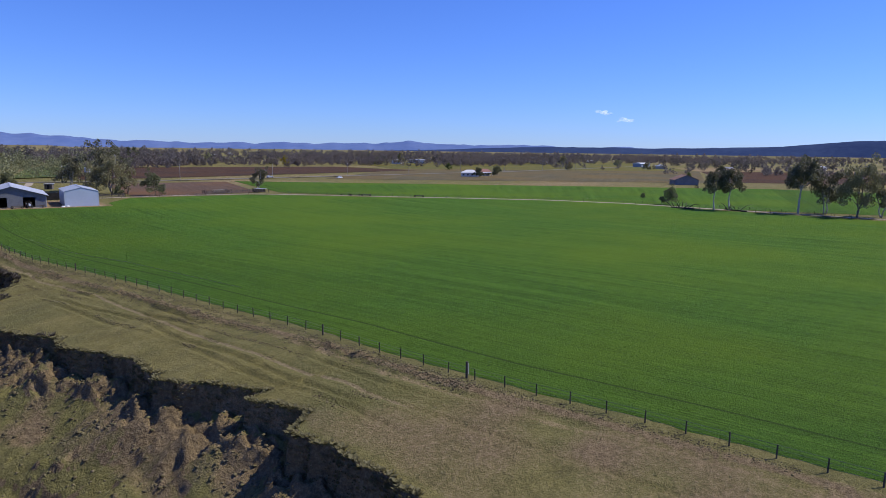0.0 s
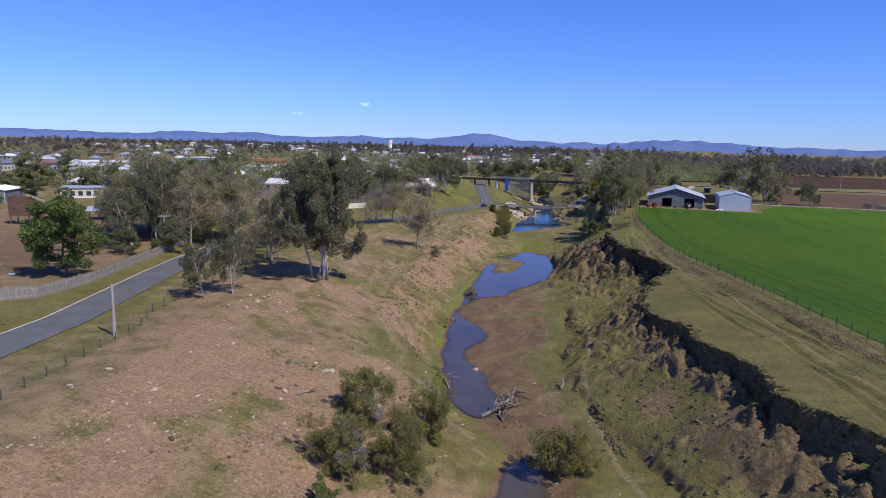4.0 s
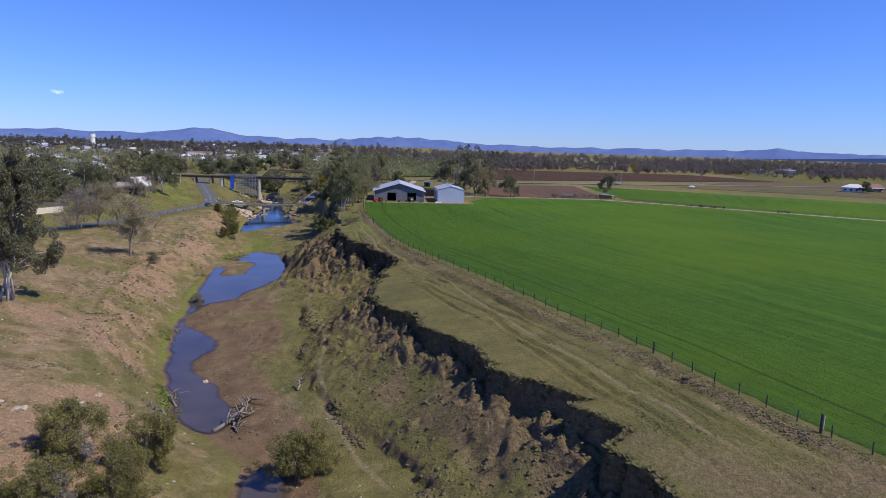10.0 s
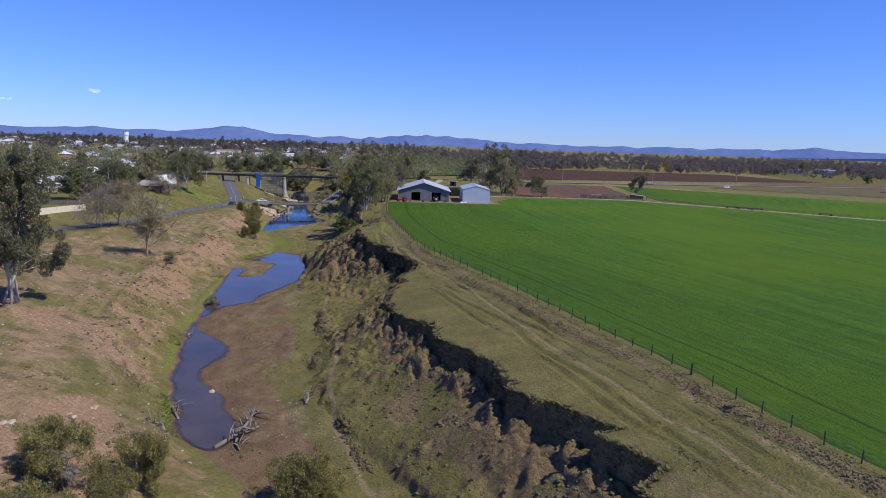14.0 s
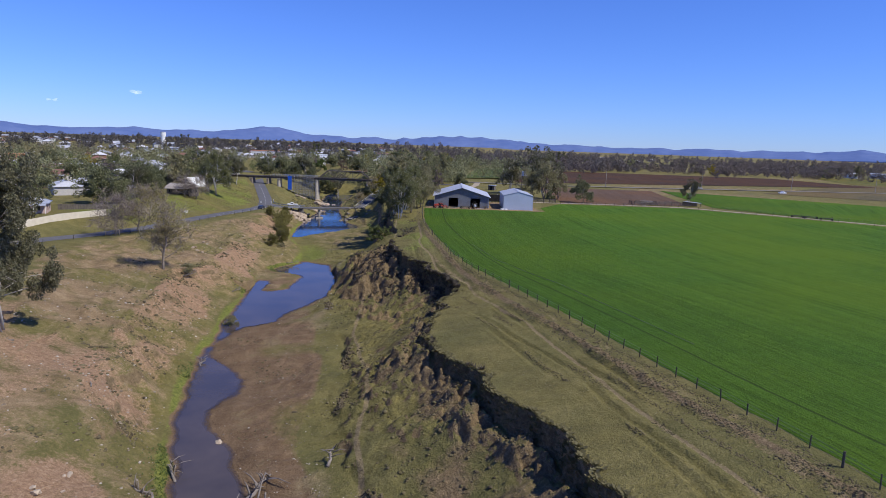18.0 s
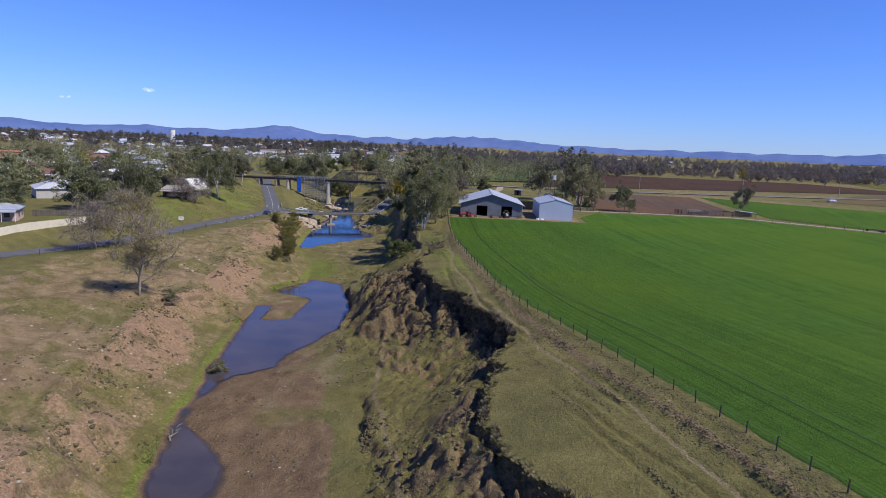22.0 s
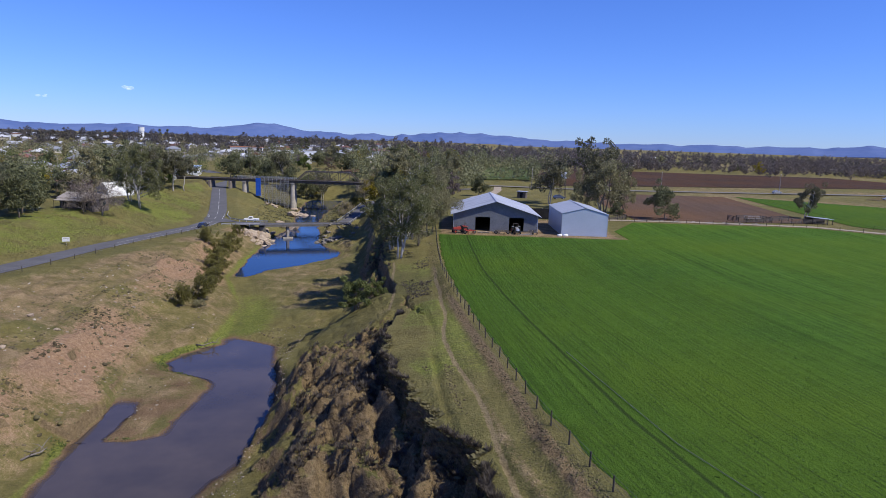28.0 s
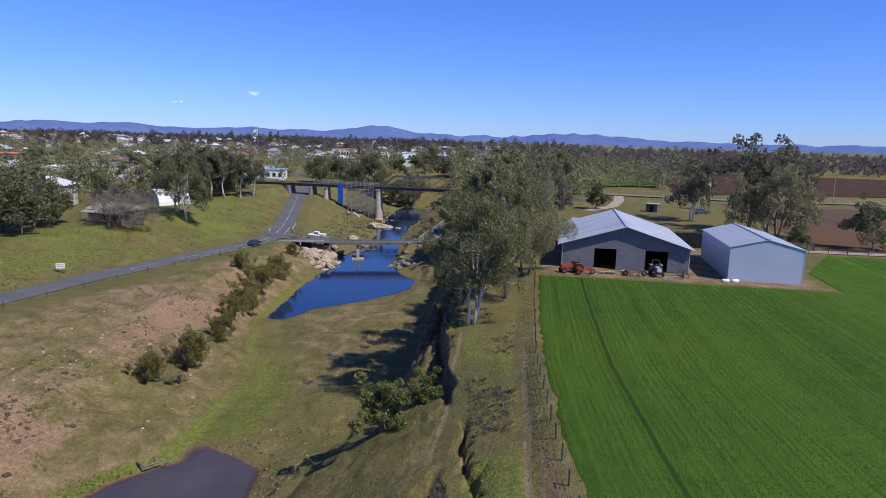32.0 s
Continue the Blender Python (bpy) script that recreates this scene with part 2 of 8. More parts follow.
M_TUFT = leaf_mat("crop_blades", (0.03, 0.066, 0.009), (0.062, 0.122, 0.015), (0.108, 0.185, 0.026), 0.45, 0.85, grey=0.0)
M_GUM = leaf_mat("gum_leaves", (0.11, 0.118, 0.045), (0.2, 0.21, 0.085), (0.335, 0.335, 0.16), soften=1.25, grey=0.15)
M_DARK = leaf_mat("dark_leaves", (0.066, 0.078, 0.028), (0.138, 0.155, 0.056), (0.25, 0.26, 0.108), grey=0.2)
M_GREEN = leaf_mat("bright_leaves", (0.045, 0.07, 0.016), (0.098, 0.138, 0.03), (0.18, 0.22, 0.055), grey=0.1)
M_OLIVE = leaf_mat("olive_leaves", (0.105, 0.104, 0.04), (0.205, 0.197, 0.077), (0.34, 0.32, 0.145), soften=1.25, grey=0.2)
M_RUST = leaf_mat("russet_leaves", (0.087, 0.061, 0.023), (0.160, 0.116, 0.043), (0.246, 0.189, 0.080))
M_YELLOW = leaf_mat("yellow_leaves", (0.13, 0.11, 0.015), (0.25, 0.2, 0.02), (0.4, 0.32, 0.04), grey=0.0)
M_TWIG = leaf_mat("bare_twigs", (0.09, 0.07, 0.055), (0.15, 0.12, 0.095), (0.24, 0.2, 0.165))
M_DEAD = leaf_mat("dead_grey_twigs", (0.14, 0.125, 0.1), (0.22, 0.196, 0.16), (0.31, 0.28, 0.235), grey=0.1)
M_BARK = plain("grey_bark", (0.11, 0.085, 0.065), (0.25, 0.21, 0.17), 1.6, 0.9, bump=0.03, stretch=(1, 1, 0.25))
M_PALEBARK = plain("white_gum_bark", (0.32, 0.285, 0.25), (0.62, 0.58, 0.53), 0.9, 0.8, bump=0.02, stretch=(1, 1, 0.35))
M_STEEL = plain("zincalume_sheet", (0.42, 0.45, 0.5), (0.5, 0.53, 0.58), 0.25, 0.42, 0.35, 0.5)
M_SILVERWALL = plain("pale_blue_grey_sheet", (0.42, 0.47, 0.57), (0.47, 0.52, 0.62), 0.3, 0.5, 0.1, 0.45)
M_OLDROOF = plain("old_galvanised_roof", (0.34, 0.37, 0.44), (0.56, 0.58, 0.63), 0.22, 0.5, 0.3, 0.45, fine=1.4, stretch=(0.5, 2.0, 1))
M_OLDWALL = plain("dull_grey_sheet", (0.12, 0.13, 0.155), (0.2, 0.21, 0.235), 0.35, 0.65, 0.1, 0.3)
M_BLACK = plain("dark_interior", (0.012, 0.012, 0.012), (0.03, 0.028, 0.026), 1.0, 0.9)
M_TIMBER = plain("weathered_timber", (0.07, 0.058, 0.048), (0.2, 0.17, 0.145), 2.5, 0.9, bump=0.02, stretch=(1, 1, 0.2))
M_POST = plain("dark_split_timber", (0.035, 0.03, 0.026), (0.11, 0.092, 0.078), 4.0, 0.95, bump=0.02)
M_POLE = plain("grey_pole_timber", (0.24, 0.21, 0.185), (0.4, 0.365, 0.33), 3.0, 0.9, stretch=(1, 1, 0.15))
M_WIRE = plain("fence_wire", (0.16, 0.15, 0.14), (0.26, 0.25, 0.24), 5.0, 0.5, 0.6)
M_ASPHALT = plain("worn_asphalt", (0.084, 0.083, 0.09), (0.132, 0.13, 0.138), 0.25, 0.9, bump=0.01, fine=7.0)
M_CONCRETE = plain("stained_concrete", (0.28, 0.25, 0.21), (0.5, 0.46, 0.4), 0.5, 0.9, bump=0.02)
M_PALEROAD = plain("sunbleached_bitumen", (0.15, 0.135, 0.11), (0.22, 0.2, 0.165), 0.3, 0.9)
M_PAINT = plain("white_line_paint", (0.55, 0.55, 0.55), (0.75, 0.75, 0.74), 2.0, 0.8)
M_ROCK = plain("pale_sandstone", (0.27, 0.2, 0.14), (0.5, 0.41, 0.31), 0.4, 0.9, bump=0.15)
M_GREYROCK = plain("grey_rubble", (0.11, 0.1, 0.085), (0.27, 0.245, 0.21), 0.7, 0.95, bump=0.1)
M_RAIL = plain("dark_bridge_steel", (0.09, 0.076, 0.066), (0.2, 0.172, 0.148), 0.8, 0.7, 0.3)
M_GALV = plain("galvanised_rail", (0.5, 0.5, 0.5), (0.6, 0.6, 0.6), 1.5, 0.45, 0.6)
M_BLUE = plain("blue_mesh_sheet", (0.012, 0.07, 0.4), (0.03, 0.13, 0.6), 0.6, 0.6)
M_WHITE = plain("white_paint", (0.66, 0.66, 0.65), (0.82, 0.82, 0.8), 1.0, 0.6)
M_TRACK = plain("pale_gravel", (0.27, 0.215, 0.155), (0.42, 0.355, 0.27), 0.4, 0.95, bump=0.03)
M_GLASS = plain("dark_window_glass", (0.02, 0.025, 0.03), (0.05, 0.06, 0.07), 0.5, 0.12, 0.0, 0.6)
M_RED = plain("faded_red_paint", (0.24, 0.03, 0.02), (0.4, 0.06, 0.04), 2.0, 0.5)
M_RUBBER = plain("tyre_rubber", (0.012, 0.012, 0.012), (0.03, 0.03, 0.03), 4.0, 0.85)
M_HOUSEWALL = random_tint("painted_house_walls", [(0.6, 0.57, 0.5), (0.44, 0.4, 0.32), (0.5, 0.48, 0.46), (0.34, 0.19, 0.13), (0.66, 0.66, 0.65), (0.3, 0.34, 0.4)], 0.75)
M_HOUSEROOF = random_tint("house_roofs", [(0.6, 0.61, 0.63), (0.4, 0.42, 0.46), (0.72, 0.72, 0.72), (0.26, 0.12, 0.08), (0.3, 0.32, 0.35), (0.2, 0.2, 0.22), (0.5, 0.51, 0.54)], 0.45, 0.15)
M_CARPAINT = random_tint("car_paint", [(0.08, 0.1, 0.16), (0.7, 0.7, 0.7), (0.35, 0.36, 0.38)], 0.25, 0.2, dirt=0.1, spec=0.6)


def water_material(name, a, b, murk):
    m = Nodes(name, 0.04, 0.0, 0.5)
    m.b.inputs["IOR"].default_value = 1.4
    n = m.noise(0.12, 3.0)
    m.bump(m.noise(1.3, 2.0), 0.012)
    depth = m.n("Attribute")
    depth.attribute_name = "depth"
    clear = m.n("BsdfTransparent")
    mixer = m.n("MixShader")
    m.l(m.step(depth.outputs["Fac"], 0.0, murk), mixer.inputs[0])
    m.l(clear.outputs[0], mixer.inputs[1])
    m.l(m.b.outputs[0], mixer.inputs[2])
    m.l(mixer.outputs[0], m.t.nodes["Material Output"].inputs[0])
    return m.col(m.mix(m.step(n, 0.35, 0.65), a, b))


M_WATER = water_material("muddy_still_water", (0.055, 0.046, 0.047), (0.085, 0.068, 0.062), 0.3)
# third pool: blue of the reflected sky is put into the base colour
M_SKYWATER = water_material("sky_tinted_deep_water", (0.006, 0.02, 0.062), (0.01, 0.028, 0.08), 0.12)


# ---- meshes ----
class Acc:
    """Collects vertices and faces of one mesh."""

    def __init__(self):
        self.v, self.f = [], []

    def add(self, verts, faces):
        k = len(self.v)
        self.v.extend(verts)
        self.f.extend([tuple(i + k for i in q) for q in faces])
        return self

    def box(self, lo, hi, m=None):
        p = [Vector((x, y, z)) for z in (lo[2], hi[2]) for y in (lo[1], hi[1]) for x in (lo[0], hi[0])]
        if m is not None:
            p = [m @ q for q in p]
        return self.add([tuple(q) for q in p], [(0, 2, 3, 1), (4, 5, 7, 6), (0, 1, 5, 4), (2, 6, 7, 3), (0, 4, 6, 2), (1, 3, 7, 5)])

    def beam(self, a, b, w, h=None):
        """A square bar from a to b."""
        a, b = Vector(a), Vector(b)
        d = b - a
        q = d.to_track_quat("Y", "Z").to_matrix().to_4x4()
        h = h or w
        return self.box((-w / 2, 0, -h / 2), (w / 2, d.length, h / 2), Matrix.Translation(a) @ q)

    def tube(self, pts, radii, n=6, cap=True):
        rings = []
        k0 = len(self.v)
        up = Vector((0.31, 0.22, 0.93))
        for i, p in enumerate(pts):
            d = (Vector(pts[min(i + 1, len(pts) - 1)]) - Vector(pts[max(i - 1, 0)]))
            d = d.normalized() if d.length > 1e-6 else Vector((0, 0, 1))
            a = d.cross(up)
            a = a.normalized() if a.length > 1e-3 else Vector((1, 0, 0))
            b = d.cross(a)
            for j in range(n):
                w = 2 * math.pi * j / n
                self.v.append(tuple(Vector(p) + (a * math.cos(w) + b * math.sin(w)) * radii[i]))
            rings.append(k0 + i * n)
        for r0, r1 in zip(rings, rings[1:]):
            for j in range(n):
                self.f.append((r0 + j, r0 + (j + 1) % n, r1 + (j + 1) % n, r1 + j))
        if cap:
            self.f.append(tuple(rings[-1] + j for j in range(n)))
            self.f.append(tuple(rings[0] + j for j in reversed(range(n))))
        return self

    def mesh(self, name, mat, smooth=False):
        me = bpy.data.meshes.new(name)
        me.from_pydata(self.v, [], self.f)
        me.materials.append(mat)
        if smooth:
            me.polygons.foreach_set("use_smooth", [True] * len(me.polygons))
        me.update()
        return me


def part(name, acc, mat, parent=None, label="", smooth=False):
    me = acc if isinstance(acc, bpy.types.Mesh) else acc.mesh(name, mat, smooth)
    ob = new(name, me)
    if parent is not None:
        ob.parent = parent
    if label:
        ob["label"] = label
    return ob


def thing(name, at, rz=0.0, label="", category="", group="", kind=""):
    ob = new(name)
    ob.matrix_basis = pose(*at, 0, 0, rz)
    ob.empty_display_size = 0.2
    return tagged(ob, label, category, group, kind)


# ---- noise on arrays ----
def lattice(ix, iy, seed):
    h = (ix.astype(np.int64) * 374761393 + iy.astype(np.int64) * 668265263 + seed * 974634777) & 0x7FFFFFFF
    h = ((h ^ (h >> 13)) * 1274126177) & 0x7FFFFFFF
    return ((h ^ (h >> 16)) & 0xFFFF) / 65535.0


def vn(x, y, s, seed=0):
    """Value noise in -1..1 with cells of s metres."""
    x, y = np.asarray(x, float) / s, np.asarray(y, float) / s
    ix, iy = np.floor(x), np.floor(y)
    fx, fy = x - ix, y - iy
    fx, fy = fx * fx * (3 - 2 * fx), fy * fy * (3 - 2 * fy)
    a, b = lattice(ix, iy, seed), lattice(ix + 1, iy, seed)
    c, d = lattice(ix, iy + 1, seed), lattice(ix + 1, iy + 1, seed)
    return 2 * ((a + (b - a) * fx) * (1 - fy) + (c + (d - c) * fx) * fy) - 1


def smooth(a, b, v):
    t = np.clip((np.asarray(v, float) - a) / (b - a), 0, 1)
    return t * t * (3 - 2 * t)


def along(*pts):
    """A curve x(y) from (y, x) pairs."""
    p = sorted(pts)
    ys, xs = [q[0] for q in p], [q[1] for q in p]
    return lambda y: np.interp(y, ys, xs)


# ---- the plan: lines that run along the river, as x for each y ----
WATER = -13.5
FENCE = along((-60, 72), (18, 45.2), (30, 41.4), (47, 35.2), (56, 32.6), (70, 28.9), (82, 24.6), (95, 20.4), (107, 16.4), (117, 12.9), (128, 8.8), (140, 4.4), (153, 1.0), (165, -1.0), (180, -3.6), (191, -5.2), (209, -7.4), (231, -8.6), (260, -9.6), (330, -11))
CLIFF = along((-60, 32), (10, 24), (33, 22.6), (42, 21), (44, 20), (47.6, 19.1), (51.3, 20.2), (54, 18.7), (57, 16.9), (58, 18.7), (60.8, 16.6), (63.7, 15.2), (67.3, 12.6), (71, 11.4), (77, 10.5), (81, 8.5), (82.5, 6.2), (86, 5.5), (91, 4.2), (93.5, 3), (96, 1.4), (101.6, -1.2), (103, -2.2), (106, -2.4), (112, -1.7), (121.5, -0.5), (124, 0), (127.8, 2), (131.5, 2.3), (134, 2), (138, 0.2), (143, -3.4), (149.7, -4.1), (155, -7.4), (158.5, -8.5), (161, -9.2), (166, -11.6), (172, -12.3), (178, -13.4), (186, -12.6), (196, -12.6), (204, -14), (212, -16), (226, -19), (260, -21), (300, -25), (330, -30), (420, -48))
LIP_Z = along((30, -1.6), (60, -1.8), (85, -2.4), (100, -3.0), (110, -3.2), (120, -2.6), (130, -1.9), (150, -1.6), (165, -1.3), (184, -1.3), (193, -2.6), (206, -2.8), (214, -1.8), (230, -0.5), (260, -0.15))
SLUMP = along((-60, 14), (40, 9), (50, 6.5), (59.3, 4.9), (65, 2.3), (68.5, -0.8), (79, -5.3), (85, -8.5), (91, -11.2), (98, -11.4), (108, -12.5), (121, -14.3), (128, -16.5), (150, -22), (175, -25.5), (182, -25), (192, -26.5), (200, -27.5), (208, -27.5), (216, -25.5), (228, -24), (237, -24.5), (267, -29), (300, -33), (330, -42), (420, -56))
WATER_R = along((-60, -4), (55, -8), (68, -11), (76, -20), (82, -19), (88, -22), (93, -24.8), (98, -28), (104, -30.2), (109, -29), (112, -29), (117, -31), (121, -34.6), (124, -38.2), (131, -39.7), (136, -39.4), (141, -38.2), (146, -33.3), (153, -32.6), (160, -29.8), (172, -27.4), (184, -28), (192, -30), (199, -31.8), (206, -34), (211, -41), (230, -44), (258, -55), (266, -53), (274, -47), (282, -41), (289, -38.5), (296, -39), (304, -44), (314, -48.5), (351, -56.4), (364, -59), (390, -62), (440, -64))
WATER_L = along((-60, -8), (55, -13), (68, -15), (76, -22), (81, -26), (93, -31), (109, -36), (122, -39), (136, -40.5), (146, -43), (166, -45), (171.4, -46.3), (172.8, -40.6), (174.5, -38.4), (190, -38), (192, -39.2), (194.5, -45), (198, -47.5), (202, -46), (207, -42.5), (212, -43), (230, -46), (256, -57.5), (266, -58.5), (284, -61), (321, -65), (345, -64), (384, -72), (440, -80))
POOL = along((-60, 0), (48, 0), (53, 1), (65, 1), (69, 0), (76, 0), (79, 1), (208, 1), (213, 0), (258, 0), (262, 1), (440, 1))
FOOT_L = along((-60, 0), (163, 0), (168, -46.9), (178, -47.6), (192, -50.5), (200, -50), (205, 0), (335, 0), (375, -78), (400, -84), (460, -86))
SLOPE = along((-60, -30), (30, -29), (64, -33), (95, -41), (130, -53), (150, -57), (160, -60), (170, -56), (200, -62), (240, -68), (280, -72), (320, -73), (360, -82), (404, -92), (420, -96))
BANKTOP = along((-60, -50), (35, -51), (58, -54), (76, -58), (101, -60), (125, -70), (150, -84), (178, -88), (195, -83), (226, -79), (245, -78), (304, -77), (322, -77), (345, -85), (404, -104), (420, -110))
ROAD = along((-60, -40), (20, -64), (45, -69), (62, -73), (92, -84.5), (104, -89), (130, -97), (150, -101.5), (165, -102), (178, -98.5), (192, -92), (210, -88.8), (226, -88), (251, -88), (275, -86.5), (304, -84.2), (318, -84.6), (330, -87.5), (345, -92), (380, -104), (404, -112.4), (440, -124), (470, -138))
ROAD_Z = along((-60, -2.5), (90, -2.6), (150, -3.4), (195, -4.5), (226, -5.6), (267, -7.0), (304, -8.3), (322, -8.6), (345, -7.7), (404, -4.7), (440, -3.6), (480, -2), (520, 0))
EMBANK = along((-60, -1.6), (100, -1.8), (160, -1.6), (195, -1.5), (240, -1.2), (290, -1.6), (345, -1.6), (404, -0.9), (420, -0.9), (470, -1), (520, 1))
CREST = along((-60, 9), (150, 9), (200, 10), (250, 15), (300, 20), (345, 20), (385, 9), (400, 3.0), (416, 3.0), (430, 8))  # breadth of the grassy slope above the road
ROADW = 3.6
FENCE_L = along((20, -50), (53, -59), (63.5, -62), (70, -66), (85, -69.4), (100, -73), (113, -75), (125, -76))

TRACK = along((20, 36), (49, 27.3), (54, 26.2), (60.6, 23.7), (70.4, 20.8), (83.8, 16.8), (107, 11.2), (112.8, 9), (123.3, 5), (127, 4.6), (132, 3.6), (138, 1.6), (143.6, -1.6), (157.5, -3.6), (165, -5.4), (172, -6.4), (184, -6.8), (193, -7.5), (215, -9), (225, -9))
WINDROW = along((20, 1.6), (62, 1.9), (82, 3.0), (106, 3.0), (117, 3.1), (135, 2.0), (155, 0.9), (260, 0.7))  # from the crop fence


def upland(x, y):
    """The land beyond the river corridor: flat plain on one side, a low town hill on the other."""
    s = np.maximum(0, -x - 140) * 0.75 + np.maximum(0, y - 470) * 0.9
    left = -1.5 + 8 * smooth(0, 900, s)
    w = smooth(-12, -105, x - 0.10 * np.maximum(0, y - 470))
    return left * w * smooth(-300, 60, y)


def cliff_edge(x, y):
    """The ragged line of the cliff's lip."""
    rag = 0.5 * vn(y, 0 * y, 6.5, 1) + 0.8 * vn(y, x * 0.15, 2.6, 2) + 0.55 * vn(y, x * 0.3, 1.1, 3)
    return CLIFF(y) + rag * (1 - smooth(150, 210, y) * 0.65)


def broken_ground(x, y, ct, sl):
    """Where the slump lies torn into blocks: the narrows above the second pool."""
    w = x + 2.5 * vn(x, y, 6, 93)
    return smooth(143, 149, y + 0.5 * (w - ct) + 4) * smooth(190, 185, y) * smooth(0, 2, w - sl - 1.0) * smooth(-0.45, 0.0, vn(x, y, 7, 96) + 0.25)


def height(x, y):
    x, y = np.asarray(x, float), np.asarray(y, float)
    yy = y + 1.5 * vn(x, y, 9, 5)
    ct = cliff_edge(x, y)
    fz = FENCE(y)
    sl = np.minimum(SLUMP(yy) + 1.4 * vn(x, y, 5, 8) + 0.8 * vn(x * 0.5, y, 1.7, 80) + 0.35 * vn(x, y, 0.8, 81), ct - 4)
    wr = WATER_R(yy) + 0.4 + 0.5 * vn(x, y, 4, 9) + 0.3 * vn(x, y, 1.3, 10)
    wl = WATER_L(yy) - 0.4 + 0.5 * vn(x, y, 4, 11) + 0.3 * vn(x, y, 1.3, 12)
    wr = np.maximum(wr, wl + 0.3)
    so, bt = SLOPE(yy) + 1.6 * vn(x, y, 7, 13), BANKTOP(y)
    road, rz, ez = ROAD(y), ROAD_Z(y), EMBANK(y)
    drop = (2.2 + 0.8 * smooth(98, 88, y) + 0.6 * vn(y, x * 0.2, 9, 4) - 0.9 * smooth(94, 99, y) * smooth(118, 112, y) + 0.8 * smooth(118, 126, y) * smooth(185, 175, y)) * (1 - 0.9 * smooth(186, 193, y) * smooth(210, 202, y)) + 1.2 * smooth(202, 214, y)
    up = upland(x, y)
    lip = smooth(-0.35, 0.35, vn(y, 0 * y, 9, 94))
    foot = sl - 0.7 - 2.2 * (1 - lip)
    soft = smooth(186, 193, y) * smooth(212, 203, y)
    bench = np.maximum(ct - 3.4 - 0.9 * vn(x * 0.3, y, 7, 6), sl + 1.0) * (1 - soft) + soft * (ct - 0.45 - (ct - 0.45 - sl) * 0.45)
    lz = LIP_Z(y)
    bz = (lz - 1.0 - drop) * (1 - soft) - soft * 5.6
    tz = smooth(148, 156, y) * smooth(191, 186, y)
    mid, mz = bench + (0.45 + 0.2 * tz) * (sl - bench), bz + (0.56 + 0.12 * smooth(122, 130, y) - 0.2 * soft - 0.32 * tz) * (-10.8 - bz)
    xs = [np.full_like(x, 1e6), fz, ct, ct - 0.55, bench, mid, sl, foot, np.minimum(wr + 3.2, foot - 1.5), wr, wl, np.minimum(wl - 2.5, FOOT_L(y) + 0.6 * vn(x, y, 4, 14)), np.minimum(so, wl - 6), bt, road + ROADW + 0.6, road - ROADW - 0.6, road - ROADW - CREST(y), road - ROADW - 40]
    zs = [up, up, up + lz, lz - drop, bz, mz, -10.8, -11.3 - 0.5 * lip, -12.95, WATER + 0.26 * (1 - POOL(yy)), WATER + 0.26 * (1 - POOL(yy)), -12.35, -7.3 - 2.6 * smooth(275, 312, y), rz + 0.25 - 0.25 * smooth(290, 310, y), rz, rz, np.maximum(ez, rz + 0.4), up]
    zs = [np.broadcast_to(z, x.shape) for z in zs]
    for i in range(1, len(xs)):
        xs[i] = np.minimum(xs[i], xs[i - 1] - 0.05)
    z = np.where(x <= xs[-1], up, zs[0] * 1.0)
    for i in range(1, len(xs)):
        a, b = xs[i], xs[i - 1]
        t = np.clip((x - a) / (b - a), 0, 1)
        if i in (1,):
            continue
        z = np.where((x >= a) & (x < b), zs[i] + (zs[i - 1] - zs[i]) * t, z)
    # pools and the dry bed between them
    inside = np.clip(np.minimum(x - wl, wr - x), 0, None)
    pool = POOL(yy)
    z = np.where((x > wl) & (x < wr), WATER + (0.26 + 0.08 * vn(x, y, 2, 15)) * (1 - pool) - pool * np.minimum(0.9, inside * (0.34 + 0.15 * smooth(250, 265, y))), z)
    # slumped blocks below the cliff, clods and hummocks
    d_cl = ct - x
    slump = smooth(0.35, 1.2, d_cl) * smooth(-1, 2.5, x - sl) * (1 - 0.75 * soft)
    tq = (z + 0.9 * vn(x, y, 3.2, 47) + 0.35 * vn(x, y, 1.0, 43)) / 0.75
    tread = (np.floor(tq) + smooth(0.6, 1.0, tq - np.floor(tq)) - tq) * 0.75
    near_cl = smooth(5.0, 2.2, d_cl + 1.6 * vn(x, y, 5, 99))
    crack = np.abs(vn(x + 0.4 * y, y, 3.4, 24) + 0.4 * vn(x, y, 1.3, 25))
    trench = 1 - smooth(0.04, 0.3, crack)
    block = smooth(-0.15, 0.1, vn(x - 0.3 * y, y, 3.3, 29) + 0.35 * vn(x, y, 1.0, 19))
    knob = smooth(0.1, 0.36, vn(x, y, 1.6, 21) + 0.6 * vn(x, y, 0.8, 22))
    patch = smooth(-0.35, 0.3, vn(x, y, 7.5, 20))
    torn = broken_ground(x, y, ct, sl)
    near_cl = np.maximum(near_cl, torn)
    small = smooth(0.1, 0.5, vn(x, y, 0.9, 21) + 0.5 * vn(x, y, 0.5, 22))
